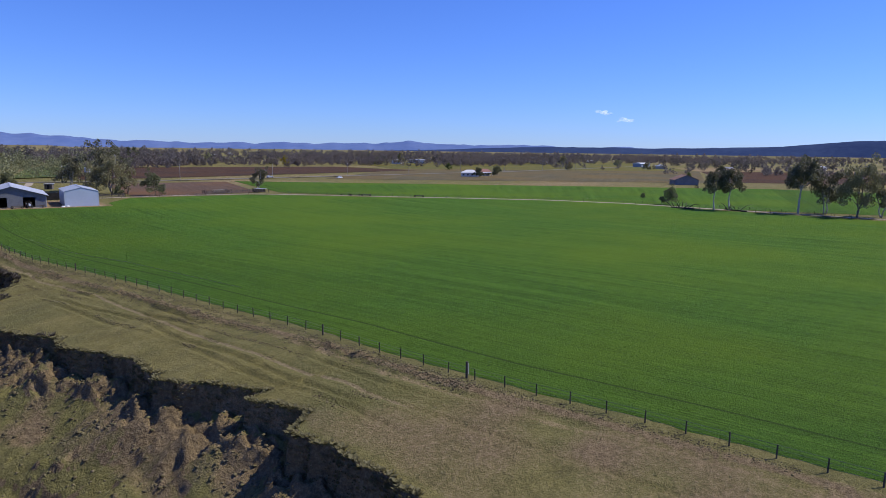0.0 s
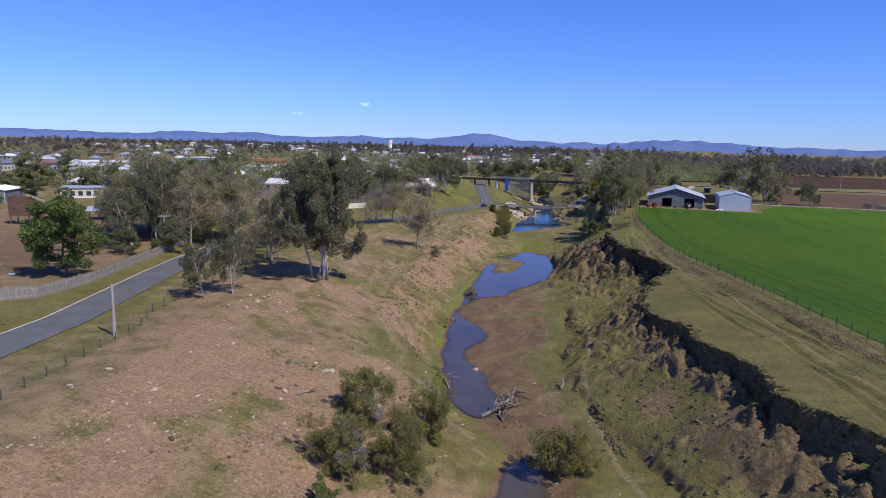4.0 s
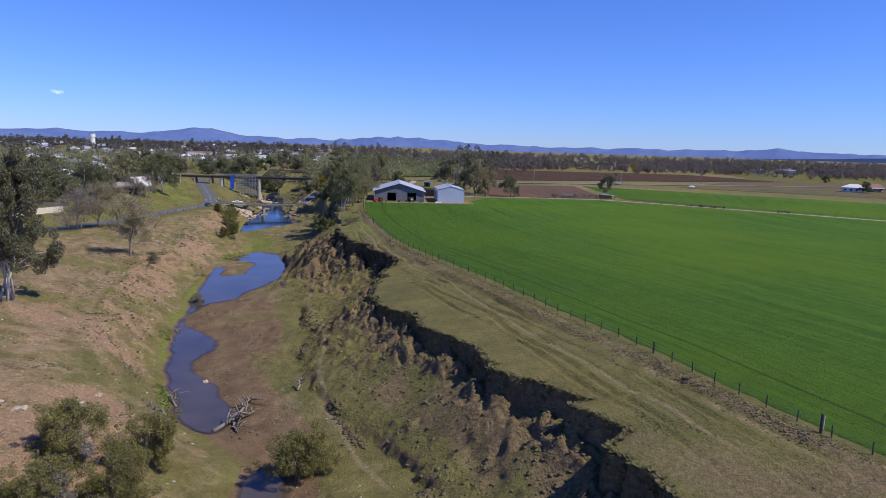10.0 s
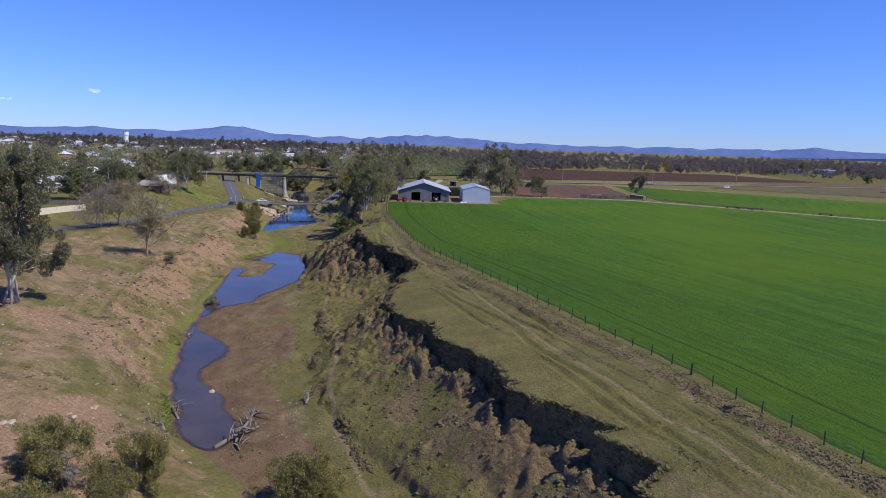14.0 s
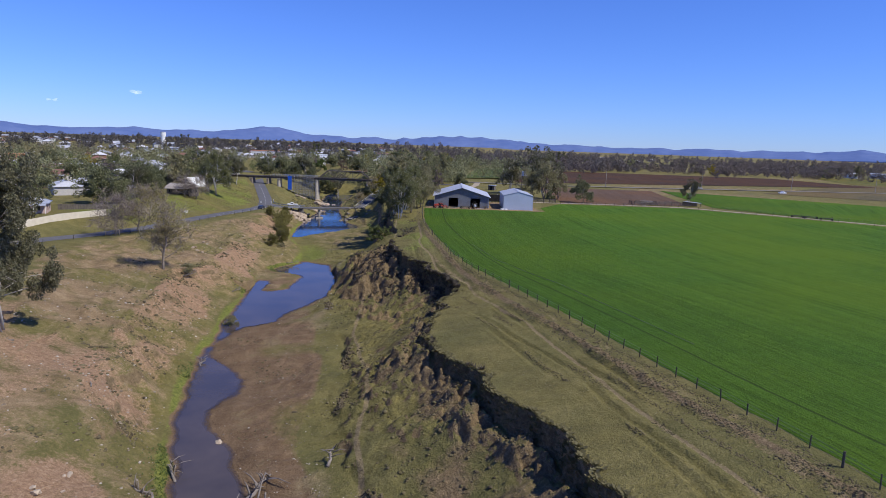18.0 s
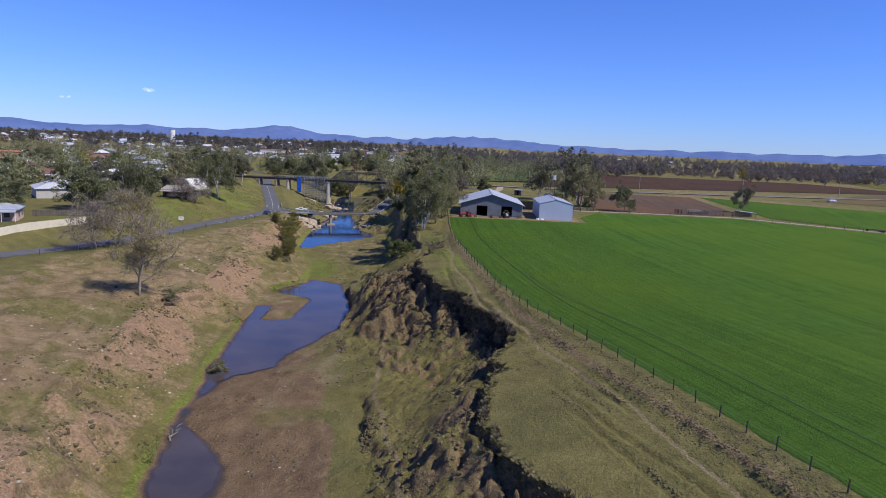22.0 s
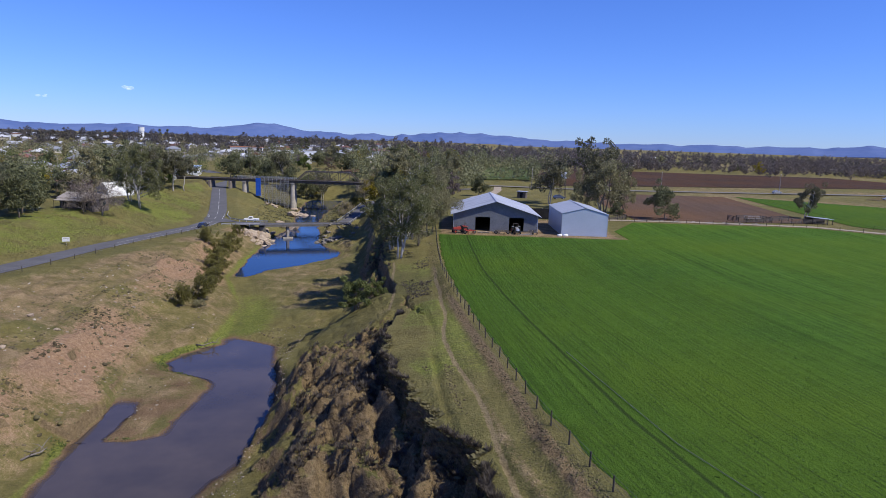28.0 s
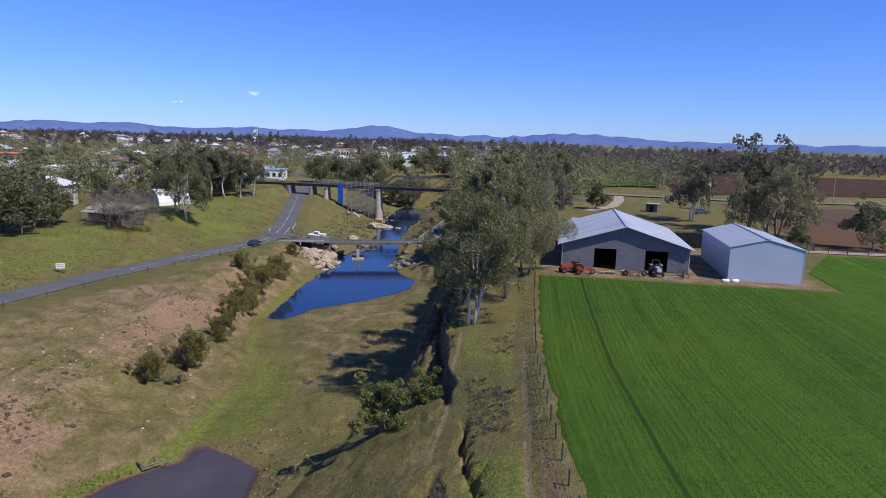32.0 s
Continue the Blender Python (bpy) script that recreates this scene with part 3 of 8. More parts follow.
    z = z + slump * ((0.12 + 0.45 * near_cl) * tread + near_cl * (1.0 * block - 0.5 * trench + 0.5 * knob + 0.2 * small) + torn * (0.9 * smooth(-0.1, 0.08, vn(x + 0.5 * y, y, 2.3, 84) + 0.3 * vn(x, y, 0.8, 85)) - 0.6 * trench - 0.35) + (1 - near_cl) * ((0.2 + 0.5 * patch) * knob * smooth(0.35, 0.75, 0.6 + vn(x, y, 3.0, 34)) + 0.22 * (0.3 + patch) * small + 0.15 * vn(x, y, 4.2, 28)) + 0.1 * vn(x, y, 0.7, 18))
    z = z + smooth(0, 3, sl - x) * smooth(0, 4, x - wr) * (0.35 * vn(x, y, 4.5, 23) + 0.22 * (1 - np.abs(vn(x, y, 1.9, 26))) + 0.1 * vn(x, y, 0.8, 27))
    # mud spit in the second pool
    spit = (x < wl) & (x > FOOT_L(y)) & (y > 171) & (y < 198)
    bay = smooth(-43.4, -45.0, x + 0.4 * vn(x, y, 2, 98)) * smooth(186, 180, y)
    z = np.where(spit, WATER + 0.12 + 0.16 * smooth(0, 3, wl - x) + 0.06 * vn(x, y, 2, 16) - 0.8 * bay * smooth(0.2, 1.2, x - FOOT_L(y)), z)
    # the left bank: small scarps, sheep tracks and rubble
    lb = smooth(0, 3, np.minimum(wl, np.where((y > 166) & (y < 198), FOOT_L(y), 0)) - x) * smooth(0, 5, x - bt)
    scar = np.sin((x - so) * 0.9 + 2.5 * vn(x, y, 14, 30))
    z = z + lb * (0.4 * vn(x, y, 5.5, 31) + 0.16 * vn(x, y, 1.6, 32) + 0.07 * vn(x, y, 0.7, 33) + 0.35 * smooth(0.3, 0.9, scar) * smooth(80, 110, y))
    step = smooth(-0.4, 0.4, (so + 2.5) - x + 1.6 * vn(x, y, 4, 34) + 0.4 * vn(x, y, 1.5, 35)) * smooth(74, 95, y) * smooth(215, 160, y)
    z = z + lb * (step - 0.5 * smooth(74, 95, y) * smooth(215, 160, y)) * (0.55 + 0.75 * vn(x * 0.4, y, 8, 36))
    gash = smooth(-0.12, 0.12, vn(x - 0.3 * y, y, 3.0, 39) + 0.4 * vn(x, y, 1.1, 42)) * smooth(-1, 1.5, x - so) * smooth(9, 6, x - so) * smooth(80, 100, y) * smooth(300, 270, y)
    z = z + 0.45 * lb * gash
    # grass verge between fence and cliff
    vg = smooth(0, 3, fz - x) * smooth(0, 2, x - ct)
    z = z + vg * (0.14 * vn(x, y, 7, 40) + 0.05 * vn(x, y, 1.5, 41)) - 0.2 * np.exp(-((x - fz + WINDROW(y) + 1.2) / 0.6) ** 2) * (0.6 + 0.4 * vn(x, y, 2.5, 42)) * smooth(0, 1, x - ct)
    wind = np.exp(-((x - fz + WINDROW(y) - 0.3 * vn(y, 0 * y, 14, 92) + 0.35 * vn(x, y, 2.2, 7)) / (0.9 - 0.35 * smooth(150, 175, y))) ** 2) * smooth(-0.75, 0.3, vn(y, 0 * y, 7, 71)) * (1 - 0.6 * smooth(140, 165, y)) * smooth(205, 185, y)
    z = z + smooth(0, 0.6, fz - x) * smooth(0, 2, x - ct) * wind * (0.22 + 0.26 * vn(x, y, 1.0, 17) + 0.16 * vn(x, y, 0.55, 39))
    z = z - 0.14 * vg * smooth(0.5, 0.1, np.abs(x - TRACK(y) - 0.35 * vn(x, y, 7, 54))) * smooth(225, 205, y)
    # old wheel ruts along the verge
    for off, k in ((4.6, 48), (6.3, 49), (8.8, 37), (11.0, 38)):
        rd = np.abs(x - fz + off + 0.9 * vn(y, x * 0 + off, 13, k)) / 0.42
        z = z - vg * (0.2 * smooth(1.0, 0.2, rd) - 0.1 * smooth(1.0, 0.3, np.abs(rd - 1.6))) * smooth(-0.35, 0.3, vn(y, x * 0 + off, 11, k + 2)) * smooth(40, 50, y) * smooth(200, 175, y)
    # gullies that cut the verge north of the slump
    g = smooth(0.75, 1.0, 1 - np.abs(vn(x * 1.3, y * 0.75, 5, 44))) * smooth(160, 175, y) * smooth(250, 225, y) * smooth(0, 3, fz - 5 - x) * smooth(-1, 2, x - ct)
    z = z - 1.0 * g * smooth(-0.2, 0.3, vn(x, y, 14, 45))
    for line, y0, y1, w, deep in ((along((184, -9.6), (189, -10.4), (195, -12.1), (200, -13.2)), 184, 200, 0.75, 1.1),):
        gd = np.abs(x - line(y) + 0.5 * vn(x, y, 2.2, 46) + 0.6 * vn(x, y, 0.9, 86)) / (w * (0.8 + 0.5 * vn(y, x * 0, 3, 47)))
        z = z - deep * smooth(1.15, 0.2, gd) * smooth(y0 - 1, y0 + 2, y) * smooth(y1 + 1, y1 - 2, y)
    # the lane off the low bridge, cut into the far bank
    lane_w = smooth(7.0, 2.8, np.abs(x - LANE(y))) * smooth(318, 323, y) * smooth(388, 380, y)
    z = z + (LANE_Z(y) - z) * lane_w
    # the channel ends beyond the railway
    far = smooth(452, 500, y)
    return z * (1 - far) + up * far


LANE = along((318, -44), (326, -43), (345, -40), (362, -37), (370, -28), (378, -12), (390, 4))
LANE_Z = along((318, -8.9), (326, -8.9), (345, -7.0), (362, -4.4), (372, -2.0), (380, -0.2), (400, 0))


def geo(a, b, n, first):
    """n steps from a to b that grow, the first about that long."""
    k = np.linspace(0, 1, n + 1)[1:]
    p = max(1.0, math.log(first / abs(b - a)) / math.log(1 / n))
    return a + (b - a) * k ** p


def grid_mesh(name, xs, ys, zfun, mat, uvfun=None, masks=None):
    gx, gy = np.meshgrid(xs, ys)
    yc = np.clip(gy, 10, 330)
    gx = gx + cliff_edge(CLIFF(yc), yc) * smooth(-112, -20, gx) * smooth(115, 22, gx)  # columns follow the cliff
    gz = zfun(gx, gy)
    nx, ny = len(xs), len(ys)
    co = np.stack([gx, gy, gz], -1).reshape(-1, 3)
    return sheet_mesh(name, co, nx, ny, mat, None if uvfun is None else uvfun(gx, gy).reshape(-1, 2), None if masks is None else masks(gx, gy, gz))


def sheet_mesh(name, co, nx, ny, mat, uv=None, masks=None):
    i = np.arange(nx * ny).reshape(ny, nx)
    q = np.stack([i[:-1, :-1], i[:-1, 1:], i[1:, 1:], i[1:, :-1]], -1).reshape(-1, 4)
    me = bpy.data.meshes.new(name)
    me.vertices.add(len(co))
    me.vertices.foreach_set("co", co.astype(np.float32).ravel())
    me.loops.add(q.size)
    me.loops.foreach_set("vertex_index", q.ravel().astype(np.int32))
    me.polygons.add(len(q))
    me.polygons.foreach_set("loop_start", np.arange(0, q.size, 4, dtype=np.int32))
    me.polygons.foreach_set("use_smooth", np.ones(len(q), bool))
    me.materials.append(mat)
    if uv is not None:
        lay = me.uv_layers.new(name="UVMap")
        lay.data.foreach_set("uv", uv[q.ravel()].astype(np.float32).ravel())
    for key, arr in (masks or {}).items():
        at = me.color_attributes.new(key, "FLOAT_COLOR", "POINT")
        at.data.foreach_set("color", arr.reshape(-1, 4).astype(np.float32).ravel())
    me.update(calc_edges=True)
    return me


def ground_masks(x, y, z):
    fz, ct = FENCE(y), CLIFF(y)
    sl, wr, wl, so, bt, road = SLUMP(y), WATER_R(y), WATER_L(y), SLOPE(y), BANKTOP(y), ROAD(y)
    gy_, gx_ = np.gradient(z, axis=0), np.gradient(z, axis=1)
    dx, dy = np.gradient(x, axis=1), np.gradient(y, axis=0)
    slope = np.hypot(gx_ / dx, gy_ / dy)
    channel = smooth(-1, 2, ct - x) * smooth(-4, 3, x - bt) * smooth(470, 440, y)
    bare = channel * ((0.2 + 0.16 * vn(x, y, 4, 59)) * smooth(-2, 3, x - sl) + (0.5 + 0.2 * vn(x, y, 9, 57) + 0.15 * vn(x, y, 3, 58)) * smooth(0.6, 2.6, wl - x) * smooth(240, 160, y) + (0.5 + 0.14 * vn(x, y, 8, 58)) * smooth(0.6, 2.6, wl - x) * smooth(160, 240, y) + (0.25 + 0.15 * smooth(200, 225, y) + 0.12 * vn(x, y, 9, 97)) * smooth(0, 3, x - wr) * smooth(0, 3, sl - x))
    bare = np.maximum(bare, 0.6 * smooth(1.1, 1.7, slope) * smooth(-78, -72, x) * smooth(60, 40, x))
    on_verge = smooth(280, 240, y) * smooth(-1, 1, x - ct)
    strip = 0.5 * smooth(1.2, 0.4, np.abs(x - fz + 1.3 + 0.3 * vn(x, y, 3, 76))) * on_verge
    strip = np.maximum(strip, 0.6 * smooth(1.0, 0.3, np.abs(x - fz + 3.3 + 0.6 * vn(x, y, 9, 77))) * on_verge * smooth(175, 150, y))
    yard = smooth(-3, 0, x + 7) * smooth(0, 3, 34 - x) * smooth(0, 3, y - 247.5) * smooth(0, 4, 284 - y)
    bare = np.maximum(bare, yard * 0.8)
    side = smooth(-1, 1, x - road - ROADW) * smooth(1, -3, x - bt) * smooth(190, 150, y)
    bare = np.maximum(bare, side * (0.42 + 0.2 * vn(x, y, 6, 36)))
    out = np.maximum(smooth(-125, -160, x), np.maximum(smooth(470, 520, y), smooth(60, 110, x) * smooth(240, 300, y + 0.2 * x)))
    bare = np.maximum(bare, out * (0.4 + 0.22 * vn(x, y, 37, 39)))
    bare = bare * (1 - 0.55 * smooth(318, 335, y) * channel)
    lots = smooth(0, 3, road - ROADW - 6.5 - x) * smooth(-200, -180, x) * smooth(62, 70, y) * smooth(160, 145, y)
    bare = np.maximum(bare, 0.85 * lots)
    edge_l = np.exp(-((x - wl + 1.0) / (1.1 + 0.6 * vn(y, 0 * y, 11, 49))) ** 2)
    on_spit = smooth(171, 172, y) * smooth(198, 194, y) * smooth(-9, -7, x - wl) * smooth(0.5, -0.5, x - wl)
    lush = (1 - on_spit) * edge_l * smooth(70, 85, y) * (0.62 + 0.3 * vn(x, y, 8, 50))
    lush = np.maximum(lush, (0.45 + 0.2 * vn(x, y, 5, 88)) * smooth(145, 168, y) * smooth(235, 215, y) * smooth(0.5, 2, x - ct) * smooth(0.8, 2, fz - x))
    lush = np.maximum(lush, smooth(208, 214, y) * smooth(262, 222, y) * np.exp(-((x - (wl + wr) / 2 - 1.5) / 6.5) ** 2) * (0.66 + 0.22 * vn(x, y, 7, 64)))
    hill = smooth(0, 3, road - ROADW - 1 - x) * smooth(-128, -112, x) * smooth(195, 225, y) * smooth(425, 380, y)
    lush = np.maximum(lush, hill * (0.58 + 0.22 * vn(x, y, 11, 51) + 0.12 * vn(x, y, 3, 52)))
    lush = np.maximum(lush, 0.5 * smooth(0, 2, x - bt) * smooth(0, 2, road - ROADW - 1 - x))
    verge_l = smooth(0, 1, x - road - ROADW) * smooth(0, 2, bt + 3 - x) * smooth(150, 120, y)
    lush = np.maximum(lush, 0.2 * verge_l)
    lush = np.maximum(lush, (0.36 + 0.2 * vn(x, y, 7, 65)) * np.exp(-((x - sl + 6.5) / 4.0) ** 2) * smooth(72, 84, y) * smooth(200, 180, y))
    mudr = smooth(-2, 1.0, x - wl - 1) * smooth(24, 15, x - wr) * smooth(-1, 2, sl - 4 - x) * smooth(60, 74, y) * smooth(165, 140, y)
    mudr = mudr * (1 - 0.6 * smooth(2, 8, x - wr) * (0.5 + 0.5 * vn(x, y, 9, 52)))
    mudr = np.maximum(mudr, smooth(0.5, -0.3, z - WATER) * channel)
    mudr = np.maximum(mudr, 0.62 * smooth(5, 0, x - wr) * smooth(-1, 1, x - wr) * smooth(45, 60, y) * smooth(220, 180, y))
    mudr = np.maximum(mudr, smooth(0.5, 1, smooth(45, 51, y) * smooth(72, 67, y) * smooth(-17, -14, x) * smooth(-4, -7, x)) * 0.9)
    bare = np.maximum(bare, strip * 0.8)
    mudr = np.maximum(mudr, lots * (0.56 + 0.2 * vn(x, y, 12, 95)))
    mudr = np.maximum(mudr, (0.5 + 0.2 * vn(x, y, 3, 35)) * on_spit)
    damp_and_shade = smooth(0.1, 0.0, z - WATER) * channel * 0.22
    # shadow among the windrow clods, painted as a patchy dark band
    damp_and_shade = np.maximum(damp_and_shade, (0.37 + 0.16 * vn(x, y, 2.5, 66)) * np.exp(-((x - fz + WINDROW(y) + 0.3) / 1.3) ** 2) * on_verge * smooth(200, 170, y) * smooth(50, 64, y))
    damp_and_shade = np.maximum(damp_and_shade, smooth(206, 213, y) * smooth(236, 222, y) * np.exp(-((x - (wl + wr) / 2) / 4.0) ** 2) * 0.45)
    step = smooth(2.6, 0.4, np.abs(x - so - 1.0 + 1.6 * vn(x, y, 4, 34))) * smooth(74, 95, y) * smooth(260, 170, y)
    d = x - so + 2.0 * vn(x, y, 6, 66)
    band = smooth(-0.5, 1.5, d) * smooth(13, 8, d) * smooth(78, 98, y) * smooth(300, 265, y) * smooth(1, 4, wl - x)
    red = np.maximum(np.maximum(step * (0.55 + 0.15 * vn(x, y, 6, 61)), band * (0.56 + 0.24 * vn(x, y, 8, 67))), np.exp(-((x + 47) / 8) ** 2 - ((y - 55) / 18) ** 2) * 0.9)
    red = np.maximum(red, channel * 0.78 * smooth(4, 10, wl - x) * smooth(140, 85, y) * (0.62 + 0.4 * vn(x, y, 10, 53) + 0.3 * vn(x, y, 3.5, 99)))
    earth = smooth(0.8, 1.35, slope) * smooth(-0.5, 0.3, ct - x) * smooth(-1, 1, x - sl) * smooth(262, 250, y)
    earth = np.maximum(earth, 0.72 * np.exp(-((x - fz + WINDROW(y)) / 0.9) ** 2) * on_verge * smooth(205, 185, y))
    earth = np.maximum(earth, (0.52 + 0.2 * vn(x, y, 5, 94)) * smooth(70, 42, y) * on_verge * smooth(0, 3, fz - x))
    earth = np.maximum(earth, 0.7 * smooth(1.0, 1.5, slope) * smooth(1, 4, wl - x) * smooth(0, 3, x - bt) * smooth(300, 260, y))
    torn = broken_ground(x, y, ct, sl)
    on_slump = smooth(0.3, 1.5, ct - x) * smooth(1, 5, x - sl) * smooth(34, 44, y) * smooth(192, 186, y)
    earth = np.maximum(earth, on_slump * (0.36 + 0.26 * vn(x, y, 6, 60) + 0.14 * vn(x, y, 2, 37) + 0.14 * smooth(8, 3, ct - x) + 0.16 * smooth(92, 68, y) - 0.1 * smooth(118, 126, y) * (1 - torn)))
    earth = np.maximum(earth, torn * on_slump * (0.48 + 0.18 * vn(x, y, 3, 38)))
    dist = np.hypot(x, y)
    # the far plain takes the same dark tone, for distant scrub
    damp_and_shade = np.maximum(damp_and_shade, (0.4 + 0.14 * vn(x, y, 60, 63)) * smooth(520, 900, dist))
    lush = lush * (1 - 0.8 * smooth(330, 345, y) * smooth(0, 2, x - road - ROADW))
    inner = smooth(-0.6, 0.4, x - FENCE_L(y)) * smooth(7, 3, x - bt) * smooth(128, 112, y)
    red = np.maximum(red, inner * (0.46 + 0.22 * vn(x, y, 8, 69)))
    bare = np.maximum(bare, inner * 0.6)
    lush = lush * (1 - inner)
    tr = 1.0 * smooth(0.42, 0.12, np.abs(x - TRACK(y) - 0.35 * vn(x, y, 7, 54))) * smooth(40, 50, y) * smooth(225, 205, y)
    tr2 = smooth(0.55, 0.15, np.abs(x - along((58, 2.5), (68, -2.5), (79, -6.6), (90, -9.4), (97, -9.1), (106, -9.8), (118, -12.4), (123, -13.4), (129.5, -15.5), (140, -16), (152, -16.3), (160, -18))(y) - 0.4 * vn(y, x * 0.1, 5, 55))) * smooth(58, 62, y) * smooth(162, 158, y)
    p2 = along((186, -19), (194, -14.8), (204, -14.6), (218, -15.8))(y)
    tr2 = np.maximum(tr2, smooth(0.4, 0.1, np.abs(x - p2 + 0.4 * vn(x, y, 5, 68))) * smooth(184, 188, y) * smooth(222, 218, y))
    for line, y0, y1 in ((along((84, -37.5), (95, -39.5), (103, -40.6), (112, -45), (125, -51), (150, -60)), 84, 150), (along((70, -45), (90, -50), (110, -54), (130, -62)), 70, 130), (along((120, -52), (140, -62), (165, -66), (200, -70)), 120, 200)):
        tr2 = np.maximum(tr2, 0.8 * smooth(0.4, 0.1, np.abs(x - line(y) - 0.8 * vn(x, y, 6, 98))) * smooth(y0, y0 + 4, y) * smooth(y1, y1 - 4, y))
    pale = np.maximum(tr, tr2 * 0.92) * 0.85
    pale = np.maximum(pale, smooth(0.7, 0.2, np.abs(x - bt - 1.5 - 0.6 * vn(y, x * 0.1, 7, 56))) * 0.55 * smooth(130, 110, y))
    pale = np.maximum(pale, (0.3 + 0.2 * vn(x, y, 6, 62) + 0.12 * vn(x, y, 2.2, 63)) * smooth(0.5, 3, x - wr) * smooth(-1, 2, sl - x) * smooth(34, 50, y) * smooth(330, 300, y))
    one = np.ones_like(x)
    return {"zone_a": np.stack([bare, lush, mudr, one], -1), "zone_b": np.stack([red, pale, damp_and_shade, one], -1), "zone_c": np.stack([earth, earth, earth, one], -1)}


GX = np.concatenate([geo(-118, -4800, 34, 3)[::-1], np.arange(-118, -72, 0.9), np.arange(-72, -20, 0.48), np.arange(-20, -15, 0.34), np.arange(-15, -5, 0.24), np.arange(-5, 1.5, 0.16), np.arange(1.5, 17, 0.3), np.arange(17, 20, 0.6), np.arange(20, 40, 1.0), np.arange(40, 80, 2.5), geo(80, 4800, 30, 4)])
GY = np.concatenate([geo(16, -3000, 16, 6)[::-1], np.arange(16, 34, 0.6), np.arange(34, 190, 0.31), np.arange(190, 215, 0.4), np.arange(215, 260, 0.5), np.arange(260, 460, 0.9), geo(460, 4800, 40, 3)])
ground = part("ground", grid_mesh("ground", GX, GY, height, M_GROUND, masks=ground_masks), M_GROUND)
tagged(ground, "dry olive grass, eroded brown banks and cracked river mud", "ground", kind="structure")


def ground_z(x, y):
    return float(height(np.array([x]), np.array([y]))[0])


def ground_zs(x, y):
    return height(np.asarray(x, float), np.asarray(y, float))


for nm, y0, y1, x0, x1, lab in (("water_near", 48, 72, -19, -3, "small brown puddle in the muddy bed"), ("water_first", 74, 130, -46, -14, "shallow brown pool with a muddy margin"), ("water_second", 130, 216, -56, -22, "wide still pool reflecting the blue sky"), ("water_third", 252, 455, -86, -34, "deep pool under the two bridges, tinted with the sky's blue")):
    wx, wy = np.meshgrid(np.arange(x0, x1 + 0.1, 0.5), np.arange(y0, y1 + 0.1, 0.5))
    deep = np.clip(WATER - height(wx, wy), 0, 2)
    wet = M_SKYWATER if nm == "water_third" else M_WATER
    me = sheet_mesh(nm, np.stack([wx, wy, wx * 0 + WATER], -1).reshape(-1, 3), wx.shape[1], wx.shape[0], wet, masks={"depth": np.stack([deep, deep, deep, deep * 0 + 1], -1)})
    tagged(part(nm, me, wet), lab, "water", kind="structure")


# ---- fields ----
FIELD_R = along((-60, 282), (40, 250), (100, 230), (141, 217), (173, 206), (200, 188), (241, 141), (262, 117), (282, 92))


def crop_sheet():
    ys = np.concatenate([np.arange(-60, 0, 3.0), np.arange(0, 246, 0.7), [246.5, 247.4], np.arange(248, 283, 2.0)])
    s = np.linspace(0, 1, 60) ** 1.6
    left = np.where(ys < 247.5, FENCE(ys) + 0.5 + 0.2 * vn(ys, ys * 0, 2.6, 96) + 0.2 * vn(ys, ys * 0, 1.1, 97), 33.5 + 0.5 * np.maximum(0, ys - 262))
    gx = left[:, None] + s[None, :] * (FIELD_R(ys) - left)[:, None]
    gy = np.broadcast_to(ys[:, None], gx.shape)
    gz = np.where(s[None, :] > 0, 0.07, -0.15) + 0 * gx
    co = np.stack([gx, gy, gz], -1).reshape(-1, 3)
    uv = np.stack([gx - FENCE(gy), gy], -1).reshape(-1, 2)
    return sheet_mesh("crop_field", co, len(s), len(ys), M_CROP, uv)


tagged(part("crop_field", crop_sheet(), M_CROP), "bright green young cereal crop in drilled rows", "field", kind="structure")


def field(name, c, mat, label, lift=0.1, n=20):
    """A four-cornered field; its rows run from the first side to the third."""
    s = np.linspace(0, 1, n)
    u, v = np.meshgrid(s, s)
    c = [np.array(p, float) for p in c]
    p = (1 - v)[..., None] * ((1 - u)[..., None] * c[0] + u[..., None] * c[1]) + v[..., None] * ((1 - u)[..., None] * c[3] + u[..., None] * c[2])
    z = upland(p[..., 0], p[..., 1]) + lift
    co = np.concatenate([p, z[..., None]], -1).reshape(-1, 3)
    w = np.linalg.norm(c[1] - c[0])
    h = np.linalg.norm(c[3] - c[0])
    me = sheet_mesh(name, co, n, n, mat, np.stack([u * w, v * h], -1).reshape(-1, 2))
    return tagged(part(name, me, mat), label, "field", kind="structure")


field("crop_field_far", [(108, 290), (240, 118), (372, 205), (118, 392)], M_CROP, "second green crop field beyond the farm track")
field("crop_field_side", [(240, 118), (300, 40), (420, 110), (372, 205)], M_CROP, "green crop running on beside the stubble")
field("fallow_field", [(46, 286), (100, 294), (112, 388), (48, 388)], M_FALLOW, "bare pale brown cultivated paddock")
field("ploughed_field", [(40, 428), (330, 520), (300, 640), (60, 650)], M_PLOUGH, "dark chocolate-brown ploughed paddock", 0.2)
field("strip_field", [(8, 455), (38, 468), (74, 700), (24, 640)], M_STRIP, "narrow green strip of vegetables in rows", 0.5)
field("stubble_field", [(180, 400), (400, 265), (620, 420), (330, 560)], M_STUBBLE, "dry tan stubble paddock", 0.14)
field("ploughed_field_far", [(420, 260), (700, 60), (900, 260), (620, 420)], M_PLOUGH, "brown ploughed paddock in the distance", 0.14)
field("bare_rise", [(-76, 505), (-22, 502), (-14, 575), (-72, 575)], M_FALLOW, "bare brown rise beyond the railway bridge", 0.5)
